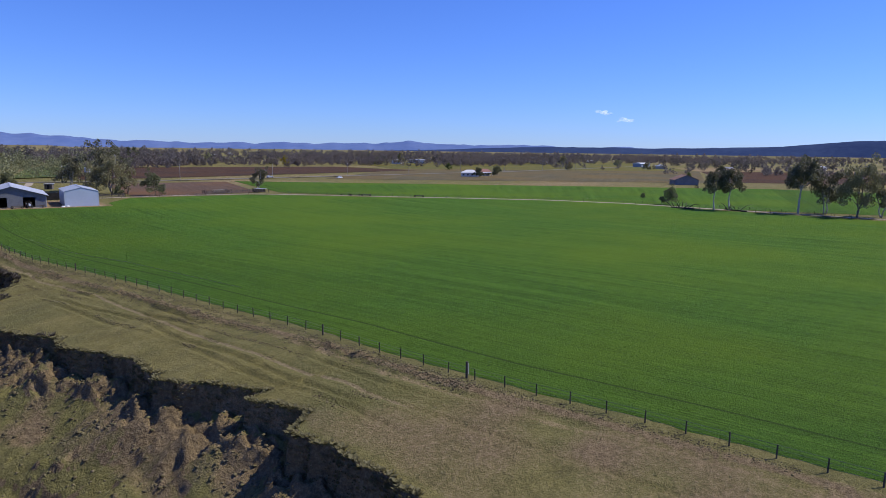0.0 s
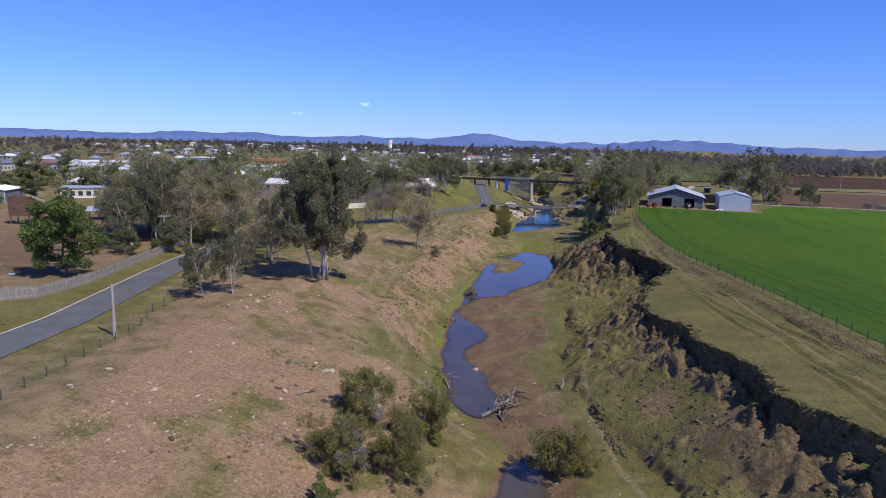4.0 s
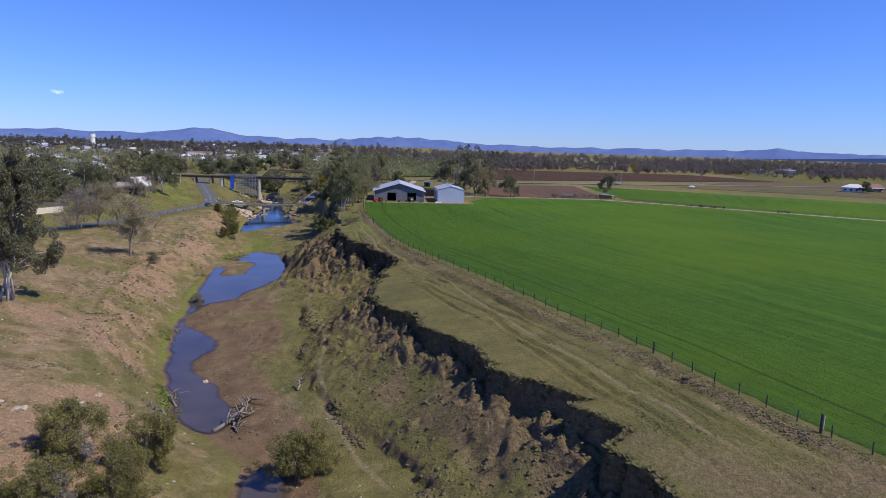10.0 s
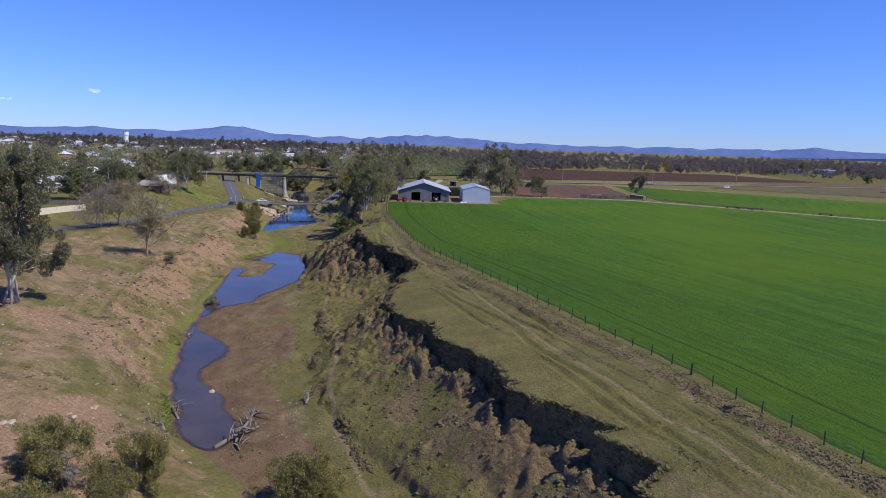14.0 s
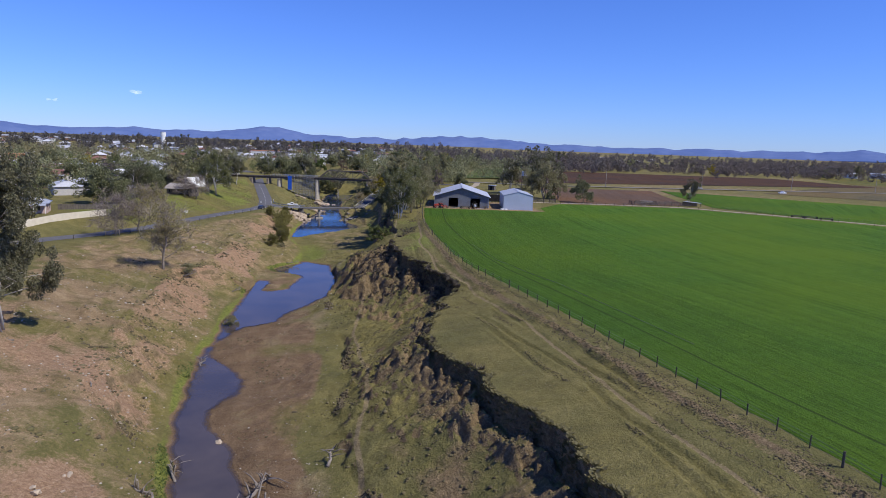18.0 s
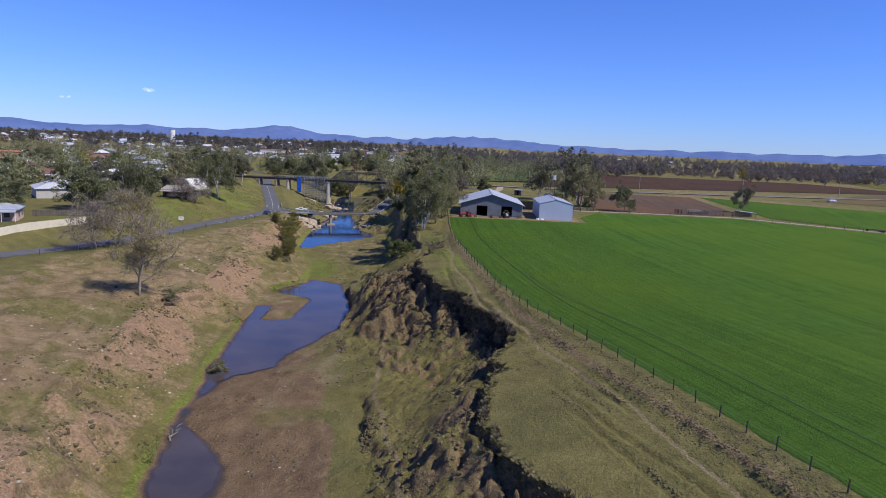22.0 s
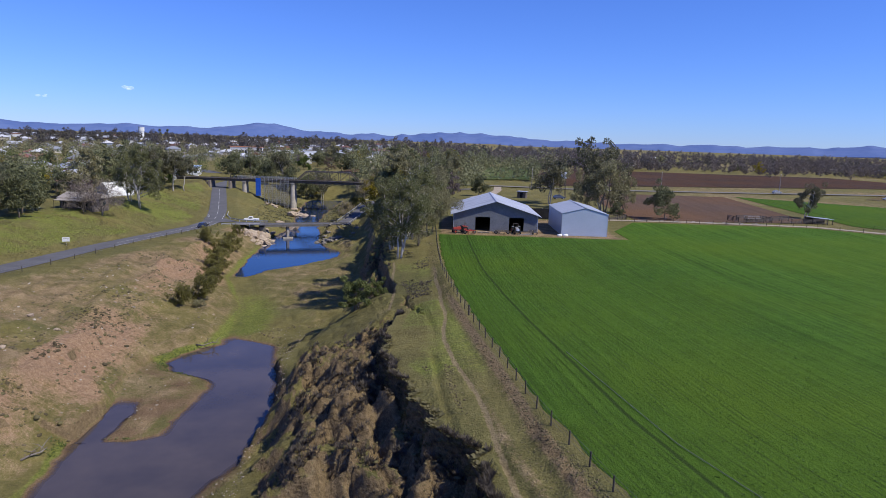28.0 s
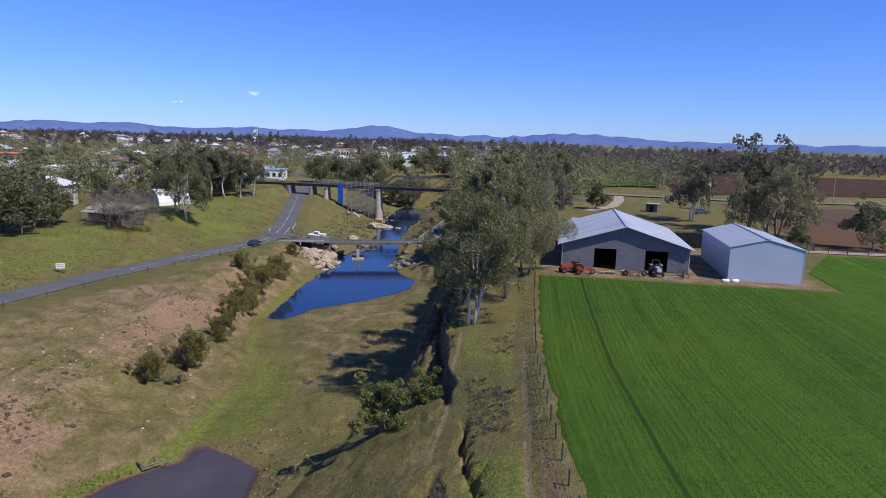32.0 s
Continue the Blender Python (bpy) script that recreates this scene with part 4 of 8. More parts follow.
field("pasture_far", [(330, 560), (620, 420), (900, 760), (420, 900)], M_PASTURE, "dull green pasture in the distance", 0.2)


def ribbon(name, pts, half, mat, label, lift=0.05, category="track", zfun=None, sub=4.0):
    """A strip along a line of (x, y) points, laid on the ground."""
    p = [Vector(q) for q in pts]
    line = []
    for a, b in zip(p, p[1:]):
        k = max(1, int((b - a).length / sub))
        line += [a + (b - a) * i / k for i in range(k)]
    line.append(p[-1])
    v, f = [], []
    for i, q in enumerate(line):
        d = (line[min(i + 1, len(line) - 1)] - line[max(i - 1, 0)]).normalized()
        nrm = Vector((-d.y, d.x))
        for s in (1, 0.33, -0.33, -1):
            w = q + nrm * half * s
            z = zfun(q.x, q.y) if zfun else ground_z(w.x, w.y)
            v.append((w.x, w.y, z + lift))
    for i in range(len(line) - 1):
        for j in range(3):
            f.append((i * 4 + j, i * 4 + j + 1, i * 4 + 5 + j, i * 4 + 4 + j))
    return tagged(part(name, Acc().add(v, f), mat, smooth=True), label, category, kind="structure")


ribbon("farm_track", [(26, 285), (60, 287), (94, 285), (121, 264), (145, 243), (192, 202), (210, 175), (221, 142), (236, 100), (262, 30)], 1.6, M_TRACK, "pale two-wheel farm track along the crop", 0.12)
ribbon("highway", [(-8, 414), (60, 404), (150, 420), (400, 470), (900, 640)], 3.2, M_PALEROAD, "straight country road past the ploughed paddock", 0.35, "road")
ribbon("farm_drive", [(2, 346), (10, 362), (14, 385), (16, 412)], 1.7, M_TRACK, "pale gravel farm driveway", 0.1)

# ---- roads ----
ys = np.concatenate([np.arange(-30, 330, 2.0), np.arange(330, 480, 3.0)])
road_pts = [(float(ROAD(y)), float(y)) for y in ys]
ribbon("road", road_pts, 3.1, M_ASPHALT, "worn grey two-lane bitumen road along the river", 0.09, "road", zfun=lambda x, y: float(ROAD_Z(y)))
ribbon("kerb", [(float(ROAD(y)) - 3.35, float(y)) for y in np.arange(20, 130, 3.0)], 0.2, M_CONCRETE, "pale concrete kerb along the road edge", 0.16, "kerb", zfun=lambda x, y: float(ROAD_Z(y)))
ribbon("side_street", [(-66, 40), (-90, 46), (-125, 56)], 4.5, M_ASPHALT, "grey side street joining the river road", 0.1, "road", zfun=lambda x, y: -2.45)
ribbon("town_street", [(-99, 150), (-115, 178), (-150, 225), (-190, 280), (-260, 380)], 4.0, M_ASPHALT, "grey street climbing into the town", 0.25, "road")
ribbon("main_street", [(-138, 470), (-170, 500), (-240, 470), (-330, 520)], 4.5, M_ASPHALT, "bitumen street beyond the railway", 0.5, "road")
ribbon("bridge_road", [(-87, 319), (-82, 318), (-78, 317.6), (-74, 317.6), (-66.5, 318.7)], 3.9, M_ASPHALT, "short bitumen approach to the low bridge", 0.1, "road", zfun=lambda x, y: -8.58 - 0.16 * (x + 87) / 20.5, sub=2)
ribbon("junction", [(-88.5, 330), (-84.5, 323.5), (-79.5, 318.5)], 3.4, M_ASPHALT, "bitumen splay where the bridge approach leaves the road", 0.112, "road", zfun=lambda x, y: -8.5, sub=2)
ribbon("lane", [(-42.5, 327), (-40, 345), (-37, 362), (-28, 370), (-12, 378), (4, 390)], 2.3, M_ASPHALT, "grey lane climbing from the low bridge", 0.14, "road", zfun=lambda x, y: float(LANE_Z(y)), sub=2)


def road_line(y0, y1, off, dash, gap, w=0.07):
    a = Acc()
    y = y0
    while y < y1:
        pts = []
        for k in (0, dash / 2, dash):
            x = float(ROAD(y + k)) + off
            pts.append((x, y + k, float(ROAD_Z(y + k)) + 0.105))
        for p, q in zip(pts, pts[1:]):
            a.add([(p[0] - w, p[1], p[2]), (p[0] + w, p[1], p[2]), (q[0] + w, q[1], q[2]), (q[0] - w, q[1], q[2])], [(0, 1, 2, 3)])
        y += dash + gap
    return a


tagged(part("edge_line", road_line(255, 330, 2.75, 9, 0.0, 0.04), M_PAINT), "thin white edge line", "road marking", kind="structure")
tagged(part("centre_line", road_line(262, 398, 0.15, 9, 3.0, 0.05), M_PAINT), "faded white centre line", "road marking", kind="structure")


# ---- trees ----
def leaves(rng, centres, radii, n, size, flat=0.75, droop=0.3):
    """Many small leaf blades round clump centres: vertex and face arrays."""
    c = np.array(centres)
    r = np.array(radii)
    k = rng.choice(len(c), n, p=r ** 2 / (r ** 2).sum())
    d = rng.normal(size=(n, 3))
    d /= np.linalg.norm(d, axis=1)[:, None]
    rad = r[k] * (0.35 + 0.65 * rng.random(n) ** 0.45)
    p = c[k] + d * rad[:, None] * np.array([1, 1, flat])
    a = rng.normal(size=(n, 3))
    a[:, 2] -= droop
    a /= np.linalg.norm(a, axis=1)[:, None]
    b = np.cross(a, rng.normal(size=(n, 3)))
    b /= np.linalg.norm(b, axis=1)[:, None]
    L = size * (0.6 + 0.8 * rng.random(n))[:, None]
    v = np.stack([p - a * L, p + b * L * 0.42, p + a * L, p - b * L * 0.42], 1).reshape(-1, 3)
    return v, np.arange(4 * n).reshape(-1, 4)


def quads_mesh(name, v, q, mat):
    me = bpy.data.meshes.new(name)
    me.vertices.add(len(v))
    me.vertices.foreach_set("co", v.astype(np.float32).ravel())
    me.loops.add(q.size)
    me.loops.foreach_set("vertex_index", q.ravel().astype(np.int32))
    me.polygons.add(len(q))
    me.polygons.foreach_set("loop_start", np.arange(0, q.size, 4, dtype=np.int32))
    me.materials.append(mat)
    me.update(calc_edges=True)
    return me


def tree_meshes(seed, h, spread, fork, limbs, n, size, leaf, bark, clump=1.0, stems=1, twigs=0, flat=0.75, droop=0.3, lean=0.0, splay=0.25):
    """Trunk mesh and crown mesh of one tree, standing at the origin."""
    rng = np.random.default_rng(seed)
    wood = Acc()
    cs, rs = [], []
    for s in range(stems):
        base = np.array([rng.normal() * splay * (stems > 1), rng.normal() * splay * (stems > 1), -0.3])
        off = rng.normal(size=2) * spread * (0.12 + 0.22 * (stems > 1))
        off[0] += lean * h
        r0 = 0.021 * h / stems ** 0.5
        top = np.array([off[0], off[1], h * (0.84 + 0.1 * rng.random())])
        ks = np.linspace(0, 1, 7)
        bend = rng.normal(size=(7, 3)) * h * 0.018
        trunk = [tuple(base + (top - base) * k + bend[i] * (k > 0)) for i, k in enumerate(ks)]
        wood.tube(trunk, [r0 * (1 - 0.85 * k) + 0.015 for k in ks], 7)
        for j in range(max(2, limbs // stems)):
            k = fork + (0.95 - fork) * (j + rng.random()) / max(2, limbs // stems)
            i = min(5, int(k * 6))
            p0 = np.array(trunk[i]) + (np.array(trunk[i + 1]) - np.array(trunk[i])) * (k * 6 - i)
            ang = rng.random() * 2 * math.pi
            reach = spread * (0.45 + 0.55 * rng.random()) * (1.15 - 0.75 * max(0, (k - 0.55) / 0.45))
            end = p0 + np.array([math.cos(ang) * reach, math.sin(ang) * reach, h * (0.05 + 0.13 * rng.random())])
            mid = (p0 + end) / 2 + np.array([0, 0, h * 0.03]) + rng.normal(size=3) * 0.04 * h
            rl = r0 * (1 - 0.8 * k) * 0.6 + 0.012
            wood.tube([tuple(p0), tuple(mid), tuple(end)], [rl, rl * 0.6, rl * 0.22], 5)
            for q in range(3):
                e2 = (mid if q == 0 else end) + rng.normal(size=3) * spread * 0.24 + np.array([0, 0, 0.04 * h])
                wood.tube([tuple(mid if q == 0 else end), tuple(e2)], [rl * 0.35, rl * 0.12], 4)
                cs.append(e2)
                rs.append(spread * (0.2 + 0.16 * rng.random()) * clump)
            cs.append(end)
            rs.append(spread * (0.22 + 0.16 * rng.random()) * clump)
        cs.append(top)
        rs.append(spread * 0.3 * clump)
    for q in range(twigs):
        i = rng.integers(len(cs))
        p0 = cs[i]
        e = p0 + rng.normal(size=3) * rs[i] * 0.8 + np.array([0, 0, rs[i] * 0.5])
        wood.tube([tuple(p0), tuple((p0 + e) / 2 + rng.normal(size=3) * 0.08), tuple(e)], [0.035, 0.025, 0.01], 3, False)
    v, f = leaves(rng, cs, rs, n, size, flat, droop)
    return wood.mesh("trunk", bark, True), quads_mesh("crown", v, f, leaf)


KINDS = {}


def kind(name, *variants):
    KINDS[name] = variants


G = M_GUM
M_SCRUB = leaf_mat("olive_scrub_leaves", (0.095, 0.09, 0.025), (0.185, 0.17, 0.05), (0.31, 0.28, 0.1), grey=0.0)
M_BROAD = leaf_mat("broad_olive_leaves", (0.06, 0.075, 0.018), (0.12, 0.145, 0.035), (0.22, 0.24, 0.075), grey=0.1)
M_GUMDARK = leaf_mat("gum_leaves_close", (0.062, 0.065, 0.028), (0.125, 0.126, 0.055), (0.25, 0.243, 0.125), grey=0.2)
M_GUMLIGHT = leaf_mat("gum_leaves_river", (0.085, 0.094, 0.032), (0.168, 0.176, 0.062), (0.3, 0.3, 0.125), soften=1.05, grey=0.1)
M_TWIGBARK = plain("pale_brown_bark", (0.2, 0.16, 0.125), (0.34, 0.285, 0.235), 2.0, 0.9)
M_BROWNLEAF = leaf_mat("sparse_yellow_olive_leaves", (0.17, 0.15, 0.05), (0.28, 0.245, 0.085), (0.4, 0.345, 0.14), soften=1.25, grey=0.1)
kind("gum_big", *(tree_meshes(s, 20.5, 6.0, 0.2, 60, 105000, 0.155, M_GUMDARK, M_PALEBARK, 0.54, 6, 200, flat=1.35, droop=1.1, splay=1.0) for s in (11,)))
kind("gum", *(tree_meshes(s, 13, 4.4, 0.24, 20, 20000, 0.145, M_GUMDARK, M_PALEBARK, 0.78, 2, 120, flat=1.0, droop=1.0) for s in (21, 22, 23)))
kind("river_gum", *(tree_meshes(s, 16, 5.0, 0.2, 26, 24000, 0.15, M_GUMLIGHT, M_PALEBARK, 0.62, 3, 200, flat=1.15, droop=0.9, splay=0.5) for s in (27, 28)))
kind("oak", *(tree_meshes(s, 15, 4.8, 0.22, 17, 20000, 0.14, M_OLIVE, M_BARK, 0.86, 2, 220, flat=1.1, droop=0.9) for s in (31, 32, 33)))
kind("round", *(tree_meshes(s, 9, 4.2, 0.22, 18, 16000, 0.16, M_DARK, M_BARK, 0.9) for s in (41, 42)))
kind("green", *(tree_meshes(s, 12, 4.4, 0.15, 16, 18000, 0.22, M_GREEN, M_BARK, 1.0) for s in (51,)))
kind("sparse", *(tree_meshes(s, 9, 3.8, 0.22, 18, 6000, 0.11, M_BROWNLEAF, M_TWIGBARK, 0.85, 1, 760) for s in (61, 62)))
kind("bare", *(tree_meshes(s, 9, 4.4, 0.15, 18, 3600, 0.12, M_TWIG, M_TWIGBARK, 1.0, 3, 700) for s in (71, 72)))
kind("shrub", *(tree_meshes(s, 5.3, 2.5, 0.08, 22, 9000, 0.14, M_SCRUB, M_BARK, 0.72, 4, 80, flat=1.2) for s in (81, 82, 83)))
kind("shrub_near", *(tree_meshes(s, 5.2, 2.8, 0.06, 32, 22000, 0.09, M_SCRUB, M_BARK, 0.62, 6, 420, flat=1.25, droop=-0.6) for s in (81, 82, 83)))
kind("shrub_dead", *(tree_meshes(s, 4.5, 1.6, 0.08, 12, 3500, 0.14, M_DEAD, M_BARK, 1.0, 3, 120, flat=1.0) for s in (91,)))
kind("bush", *(tree_meshes(s, 2.2, 1.5, 0.05, 9, 2600, 0.13, M_OLIVE, M_BARK, 1.0, 3) for s in (95, 96)))
kind("bush_green", *(tree_meshes(s, 4.2, 2.3, 0.05, 14, 5200, 0.17, M_BROAD, M_BARK, 0.8, 4) for s in (98,)))
# the same trees with fewer, larger blades for the farm and the town side
kind("gum_mid", *(tree_meshes(s, 13, 4.4, 0.24, 18, 6500, 0.25, M_GUMDARK, M_PALEBARK, 0.8, 2, 40, flat=1.0, droop=1.0) for s in (21, 22, 23)))
kind("oak_mid", *(tree_meshes(s, 15, 4.8, 0.2, 22, 7000, 0.25, M_OLIVE, M_BARK, 0.75, 2, 60, flat=1.1, droop=0.9) for s in (31, 32)))
kind("round_mid", *(tree_meshes(s, 9, 4.2, 0.22, 16, 5500, 0.27, M_DARK, M_BARK, 0.92) for s in (41, 42)))
kind("gum_tall", *(tree_meshes(s, 13, 4.0, 0.52, 16, 6500, 0.24, M_GUMDARK, M_PALEBARK, 0.85, 1, 40, flat=0.9, droop=0.9) for s in (25, 26)))
# far trees: fewer, larger blades
kind("far_gum", *(tree_meshes(s, 13, 4.6, 0.25, 12, 4500, 0.34, m, M_BARK, 0.85, 1) for s, m in ((101, G), (102, M_OLIVE), (103, M_DARK), (104, G))))
kind("far_round", *(tree_meshes(s, 8, 4.0, 0.15, 12, 4200, 0.32, m, M_BARK, 0.95, 1) for s, m in ((111, M_DARK), (112, M_GREEN), (113, M_OLIVE), (114, M_DARK))))
kind("far_rust", *(tree_meshes(s, 10, 3.8, 0.2, 11, 2600, 0.28, m, M_BARK, 0.9, 1) for s, m in ((121, M_RUST), (122, M_TWIG), (123, M_YELLOW))))
kind("pine", tree_meshes(131, 17, 2.0, 0.12, 16, 4000, 0.36, M_DARK, M_BARK, 0.9))

TREE_WORDS = {
    "gum_big": ("tall river gum with white trunks and drooping grey-green leaves", "gum tree"),
    "gum": ("grey-green gum tree with pale forked stems", "gum tree"),
    "river_gum": ("tall river gum with pale limbs and light olive leaves", "gum tree"),
    "gum_tall": ("tall gum with a bare trunk and a high crown", "gum tree"),
    "oak": ("dense olive river oak on the bank", "tree"),
    "round": ("dark rounded shade tree", "tree"),
    "green": ("leafy bright green tree behind the paling fence", "tree"),
    "sparse": ("thin half-bare tree with few olive leaves", "tree"),
    "bare": ("leafless grey-brown tree with spreading twigs", "bare tree"),
    "shrub": ("olive bushy shrub beside the dry bed", "shrub"),
    "shrub_dead": ("dead silver-grey bush of dry twigs", "dead shrub"),
    "bush": ("low olive bush on the bank", "bush"),
    "bush_green": ("fresh green broad-leaved bush", "bush"),
    "far_gum": ("grey-green gum among the houses", "tree"),
    "far_round": ("rounded leafy green tree in a garden", "tree"),
    "far_rust": ("autumn-toned tree in the town", "tree"),
    "pine": ("tall narrow dark pine", "pine tree"),
}
tree_rng = random.Random(7)


def tree(k, x, y, scale=1.0, variant=None, z=None, group="", sz=1.0):
    label, cat = TREE_WORDS[k]
    if k in ("gum", "oak", "round") and (y > 285 or x > 30 or (x < -94 and y > 160)):
        k += "_mid"
    if k == "shrub" and y < 80:
        k = "shrub_near"
    v = KINDS[k]
    i = variant if variant is not None else tree_rng.randrange(len(v))
    trunk, crown = v[i % len(v)]
    name = {"shrub": "shrub", "shrub_near": "shrub", "shrub_dead": "dead_shrub", "bush": "bush", "bush_green": "bush", "pine": "pine_tree"}.get(k, "tree")
    ob = thing(name, (x, y, (ground_z(x, y) if z is None else z) - 0.05), tree_rng.random() * 360, label, cat, group)
    ob.scale = (scale, scale, scale * sz)
    part("trunk", trunk, None, ob)
    part("crown", crown, None, ob)
    return ob


# left bank and road side
tree("gum_big", -56.3, 101, 1.02, 0)
tree("gum", -65, 79.5, 0.5, 0, sz=1.15)
tree("gum", -62.5, 83, 0.58, 1, sz=1.65)
tree("sparse", -60.6, 158.5, 1.45, 0)
tree("sparse", -79.5, 198, 1.25, 1)
tree("sparse", -83, 195, 1.3, 0)
tree("bare", -86.5, 189, 1.2, 0)
tree("green", -93, 80, 1.05, 0)
for x, y, s, k in ((-104, 106, 0.9, "gum"), (-99, 118, 1.5, "sparse"), (-113, 114, 0.8, "oak"), (-110, 124, 1.0, "oak"), (-118, 118, 1.0, "oak"), (-122, 130, 1.0, "oak"), (-78, 116, 1.3, "sparse"), (-84, 128, 1.3, "sparse"), (-72, 108, 1.3, "sparse"), (-90, 133, 1.5, "bare"), (-96, 128, 1.5, "sparse"), (-112, 145, 1.1, "gum"), (-101, 101, 0.55, "round"), (-106, 98, 0.5, "shrub"), (-106, 116, 1.15, "gum"), (-101, 126, 1.1, "oak"), (-113, 121, 1.2, "gum"), (-118, 128, 1.2, "oak"), (-108, 132, 1.15, "gum"), (-95, 137, 1.0, "oak"), (-124, 122, 1.1, "gum"), (-98, 109, 0.7, "round")):
    tree(k, x, y, s)
# bushes round the near bed
tree("shrub", -28.9, 60.5, 1.0, 0)
tree("shrub", -23.3, 63.5, 0.9, 1)
tree("shrub", -22.2, 54, 0.9, 2)
tree("shrub", -27.2, 51, 0.9, 2)
tree("shrub_dead", -27.3, 59, 0.75, 0)
tree("shrub_dead", -25.6, 50.5, 1.0, 0)
tree("shrub", -8.5, 65, 0.98, 0)
tree("bush_green", -25.5, 44.5, 0.5)
# river oaks and bushes further up
for x, y, s, k in ((-53.5, 226, 0.85, "shrub"), (-54.5, 219, 0.65, "shrub"), (-55, 238, 0.7, "shrub"), (-59, 248, 0.75, "shrub"), (-61, 258, 1.0, "shrub"), (-64, 268, 1.0, "shrub"), (-68.5, 272, 0.75, "shrub"), (-51.5, 221, 0.7, "bush"), (-66, 282, 0.9, "shrub"), (-70, 300, 0.6, "shrub"), (-41.5, 143, 0.9, "bush"), (-57, 162, 0.8, "bush")):
    tree(k, x, y, s)
tree("bush_green", -20, 202.5, 1.0)
tree("bush_green", -18, 209, 0.7)
for x, y, s, k in ((-15, 221.5, 0.9, "river_gum"), (-17.2, 229, 0.78, "river_gum"), (-12.5, 232, 0.75, "oak"), (-14.8, 240, 0.95, "river_gum"), (-11, 247, 0.85, "oak"), (-13, 257, 0.85, "oak"), (-10.5, 264, 0.7, "oak"), (-9, 278, 0.7, "oak"), (-12, 300, 0.9, "oak"), (-16, 316, 0.95, "oak"), (-8, 310, 0.85, "oak")):
    tree(k, x, y, s)
# farm side
for x, y, s, k in ((28, 330, 1.2, "gum"), (4.5, 352, 0.75, "round"), (42, 312, 1.55, "gum"), (47, 306, 0.72, "oak"), (40, 300, 1.05, "oak"), (35, 303, 0.8, "oak"), (55, 291, 0.95, "round"), (104, 308, 0.75, "gum"), (41, 291, 0.45, "round"), (222, 163, 0.7, "round"), (240, 190, 0.25, "round"), (221, 136, 1.1, "gum_tall"), (219, 141, 1.0, "gum_tall"), (234, 118, 1.4, "gum_tall"), (240, 112, 1.1, "gum"), (237, 100, 1.15, "oak"), (246, 96, 1.15, "gum")):
    tree(k, x, y, s)


# ---- farm sheds ----
def gable_shed(name, at, w, d, eave, ridge, wall, roof, label, doors=(), overhang=0.35, rib=0.9):
    ob = thing(name, at, 0, label, "shed")
    t = 0.08
    part("side_wall", Acc().box((0, 0, 0), (t, d, eave)), wall, ob)
    part("side_wall", Acc().box((w - t, 0, 0), (w, d, eave)), wall, ob)
    for y0, cuts, nm in ((0.0, doors, "front_wall"), (d - t, (), "back_wall")):
        a = Acc()
        xs = [t]
        for c in cuts:
            xs += [c[0], c[1]]
        xs.append(w - t)
        head = max([c[2] for c in cuts], default=0)
        for i in range(0, len(xs), 2):
            a.box((xs[i], y0, 0), (xs[i + 1], y0 + t, eave if not cuts else head))
        if cuts:
            a.box((t, y0, head), (w - t, y0 + t, eave))
        k = [(t, y0, eave), (w - t, y0, eave), (w / 2, y0, ridge - 0.05)]
        a.add(k + [(p[0], p[1] + t, p[2]) for p in k], [(0, 1, 2), (5, 4, 3), (0, 3, 4, 1), (1, 4, 5, 2), (2, 5, 3, 0)])
        part(nm, a, wall, ob)
    o = overhang
    slope = (ridge - eave) / (w / 2)
    for s in (-1, 1):
        a = Acc()
        n = int((d + 2 * o) / 0.38)
        xe, xr = (w / 2 + s * (w / 2 + o)), w / 2
        ze, zr = eave - slope * o + 0.1, ridge + 0.1
        v, f = [], []
        for i in range(2 * n + 1):
            y = -o + (d + 2 * o) * i / (2 * n)
            up = 0.045 * (i % 2)
            v += [(xe, y, ze + up), (xr, y, zr + up), (xe, y, ze - 0.06), (xr, y, zr - 0.06)]
        for i in range(2 * n):
            b = 4 * i
            f += [(b, b + 1, b + 5, b + 4), (b + 2, b + 6, b + 7, b + 3), (b, b + 4, b + 6, b + 2)]
        f += [(0, 2, 3, 1), (8 * n, 8 * n + 1, 8 * n + 3, 8 * n + 2)]
        part("roof_sheet", a.add(v, f), roof, ob)
    part("ridge_cap", Acc().box((w / 2 - 0.2, -o, ridge + 0.13), (w / 2 + 0.2, d + o, ridge + 0.2)), roof, ob)
    for s in (-1, 1):
        x = w / 2 + s * (w / 2 + o)
        part("gutter", Acc().box((x - 0.07, -o, eave - slope * o - 0.05), (x + 0.07, d + o, eave - slope * o + 0.07)), roof, ob)
    for x in (0, w):
        part("corner_trim", Acc().box((x - 0.06, -0.03, 0), (x + 0.06, 0.1, eave)), roof, ob)
    return ob


gable_shed("farm_shed", (19.2, 252.5, 0), 10.3, 20, 5.0, 6.3, M_SILVERWALL, M_STEEL, "new pale blue-grey steel shed with a closed gable", overhang=0.12)
gable_shed("machinery_shed", (-5.3, 255.5, 0), 19.4, 26, 3.9, 6.9, M_OLDWALL, M_OLDROOF, "old dark grey machinery shed with two open doorways", doors=((5.0, 8.4, 3.3), (12.8, 16.2, 3.3)), overhang=0.7)

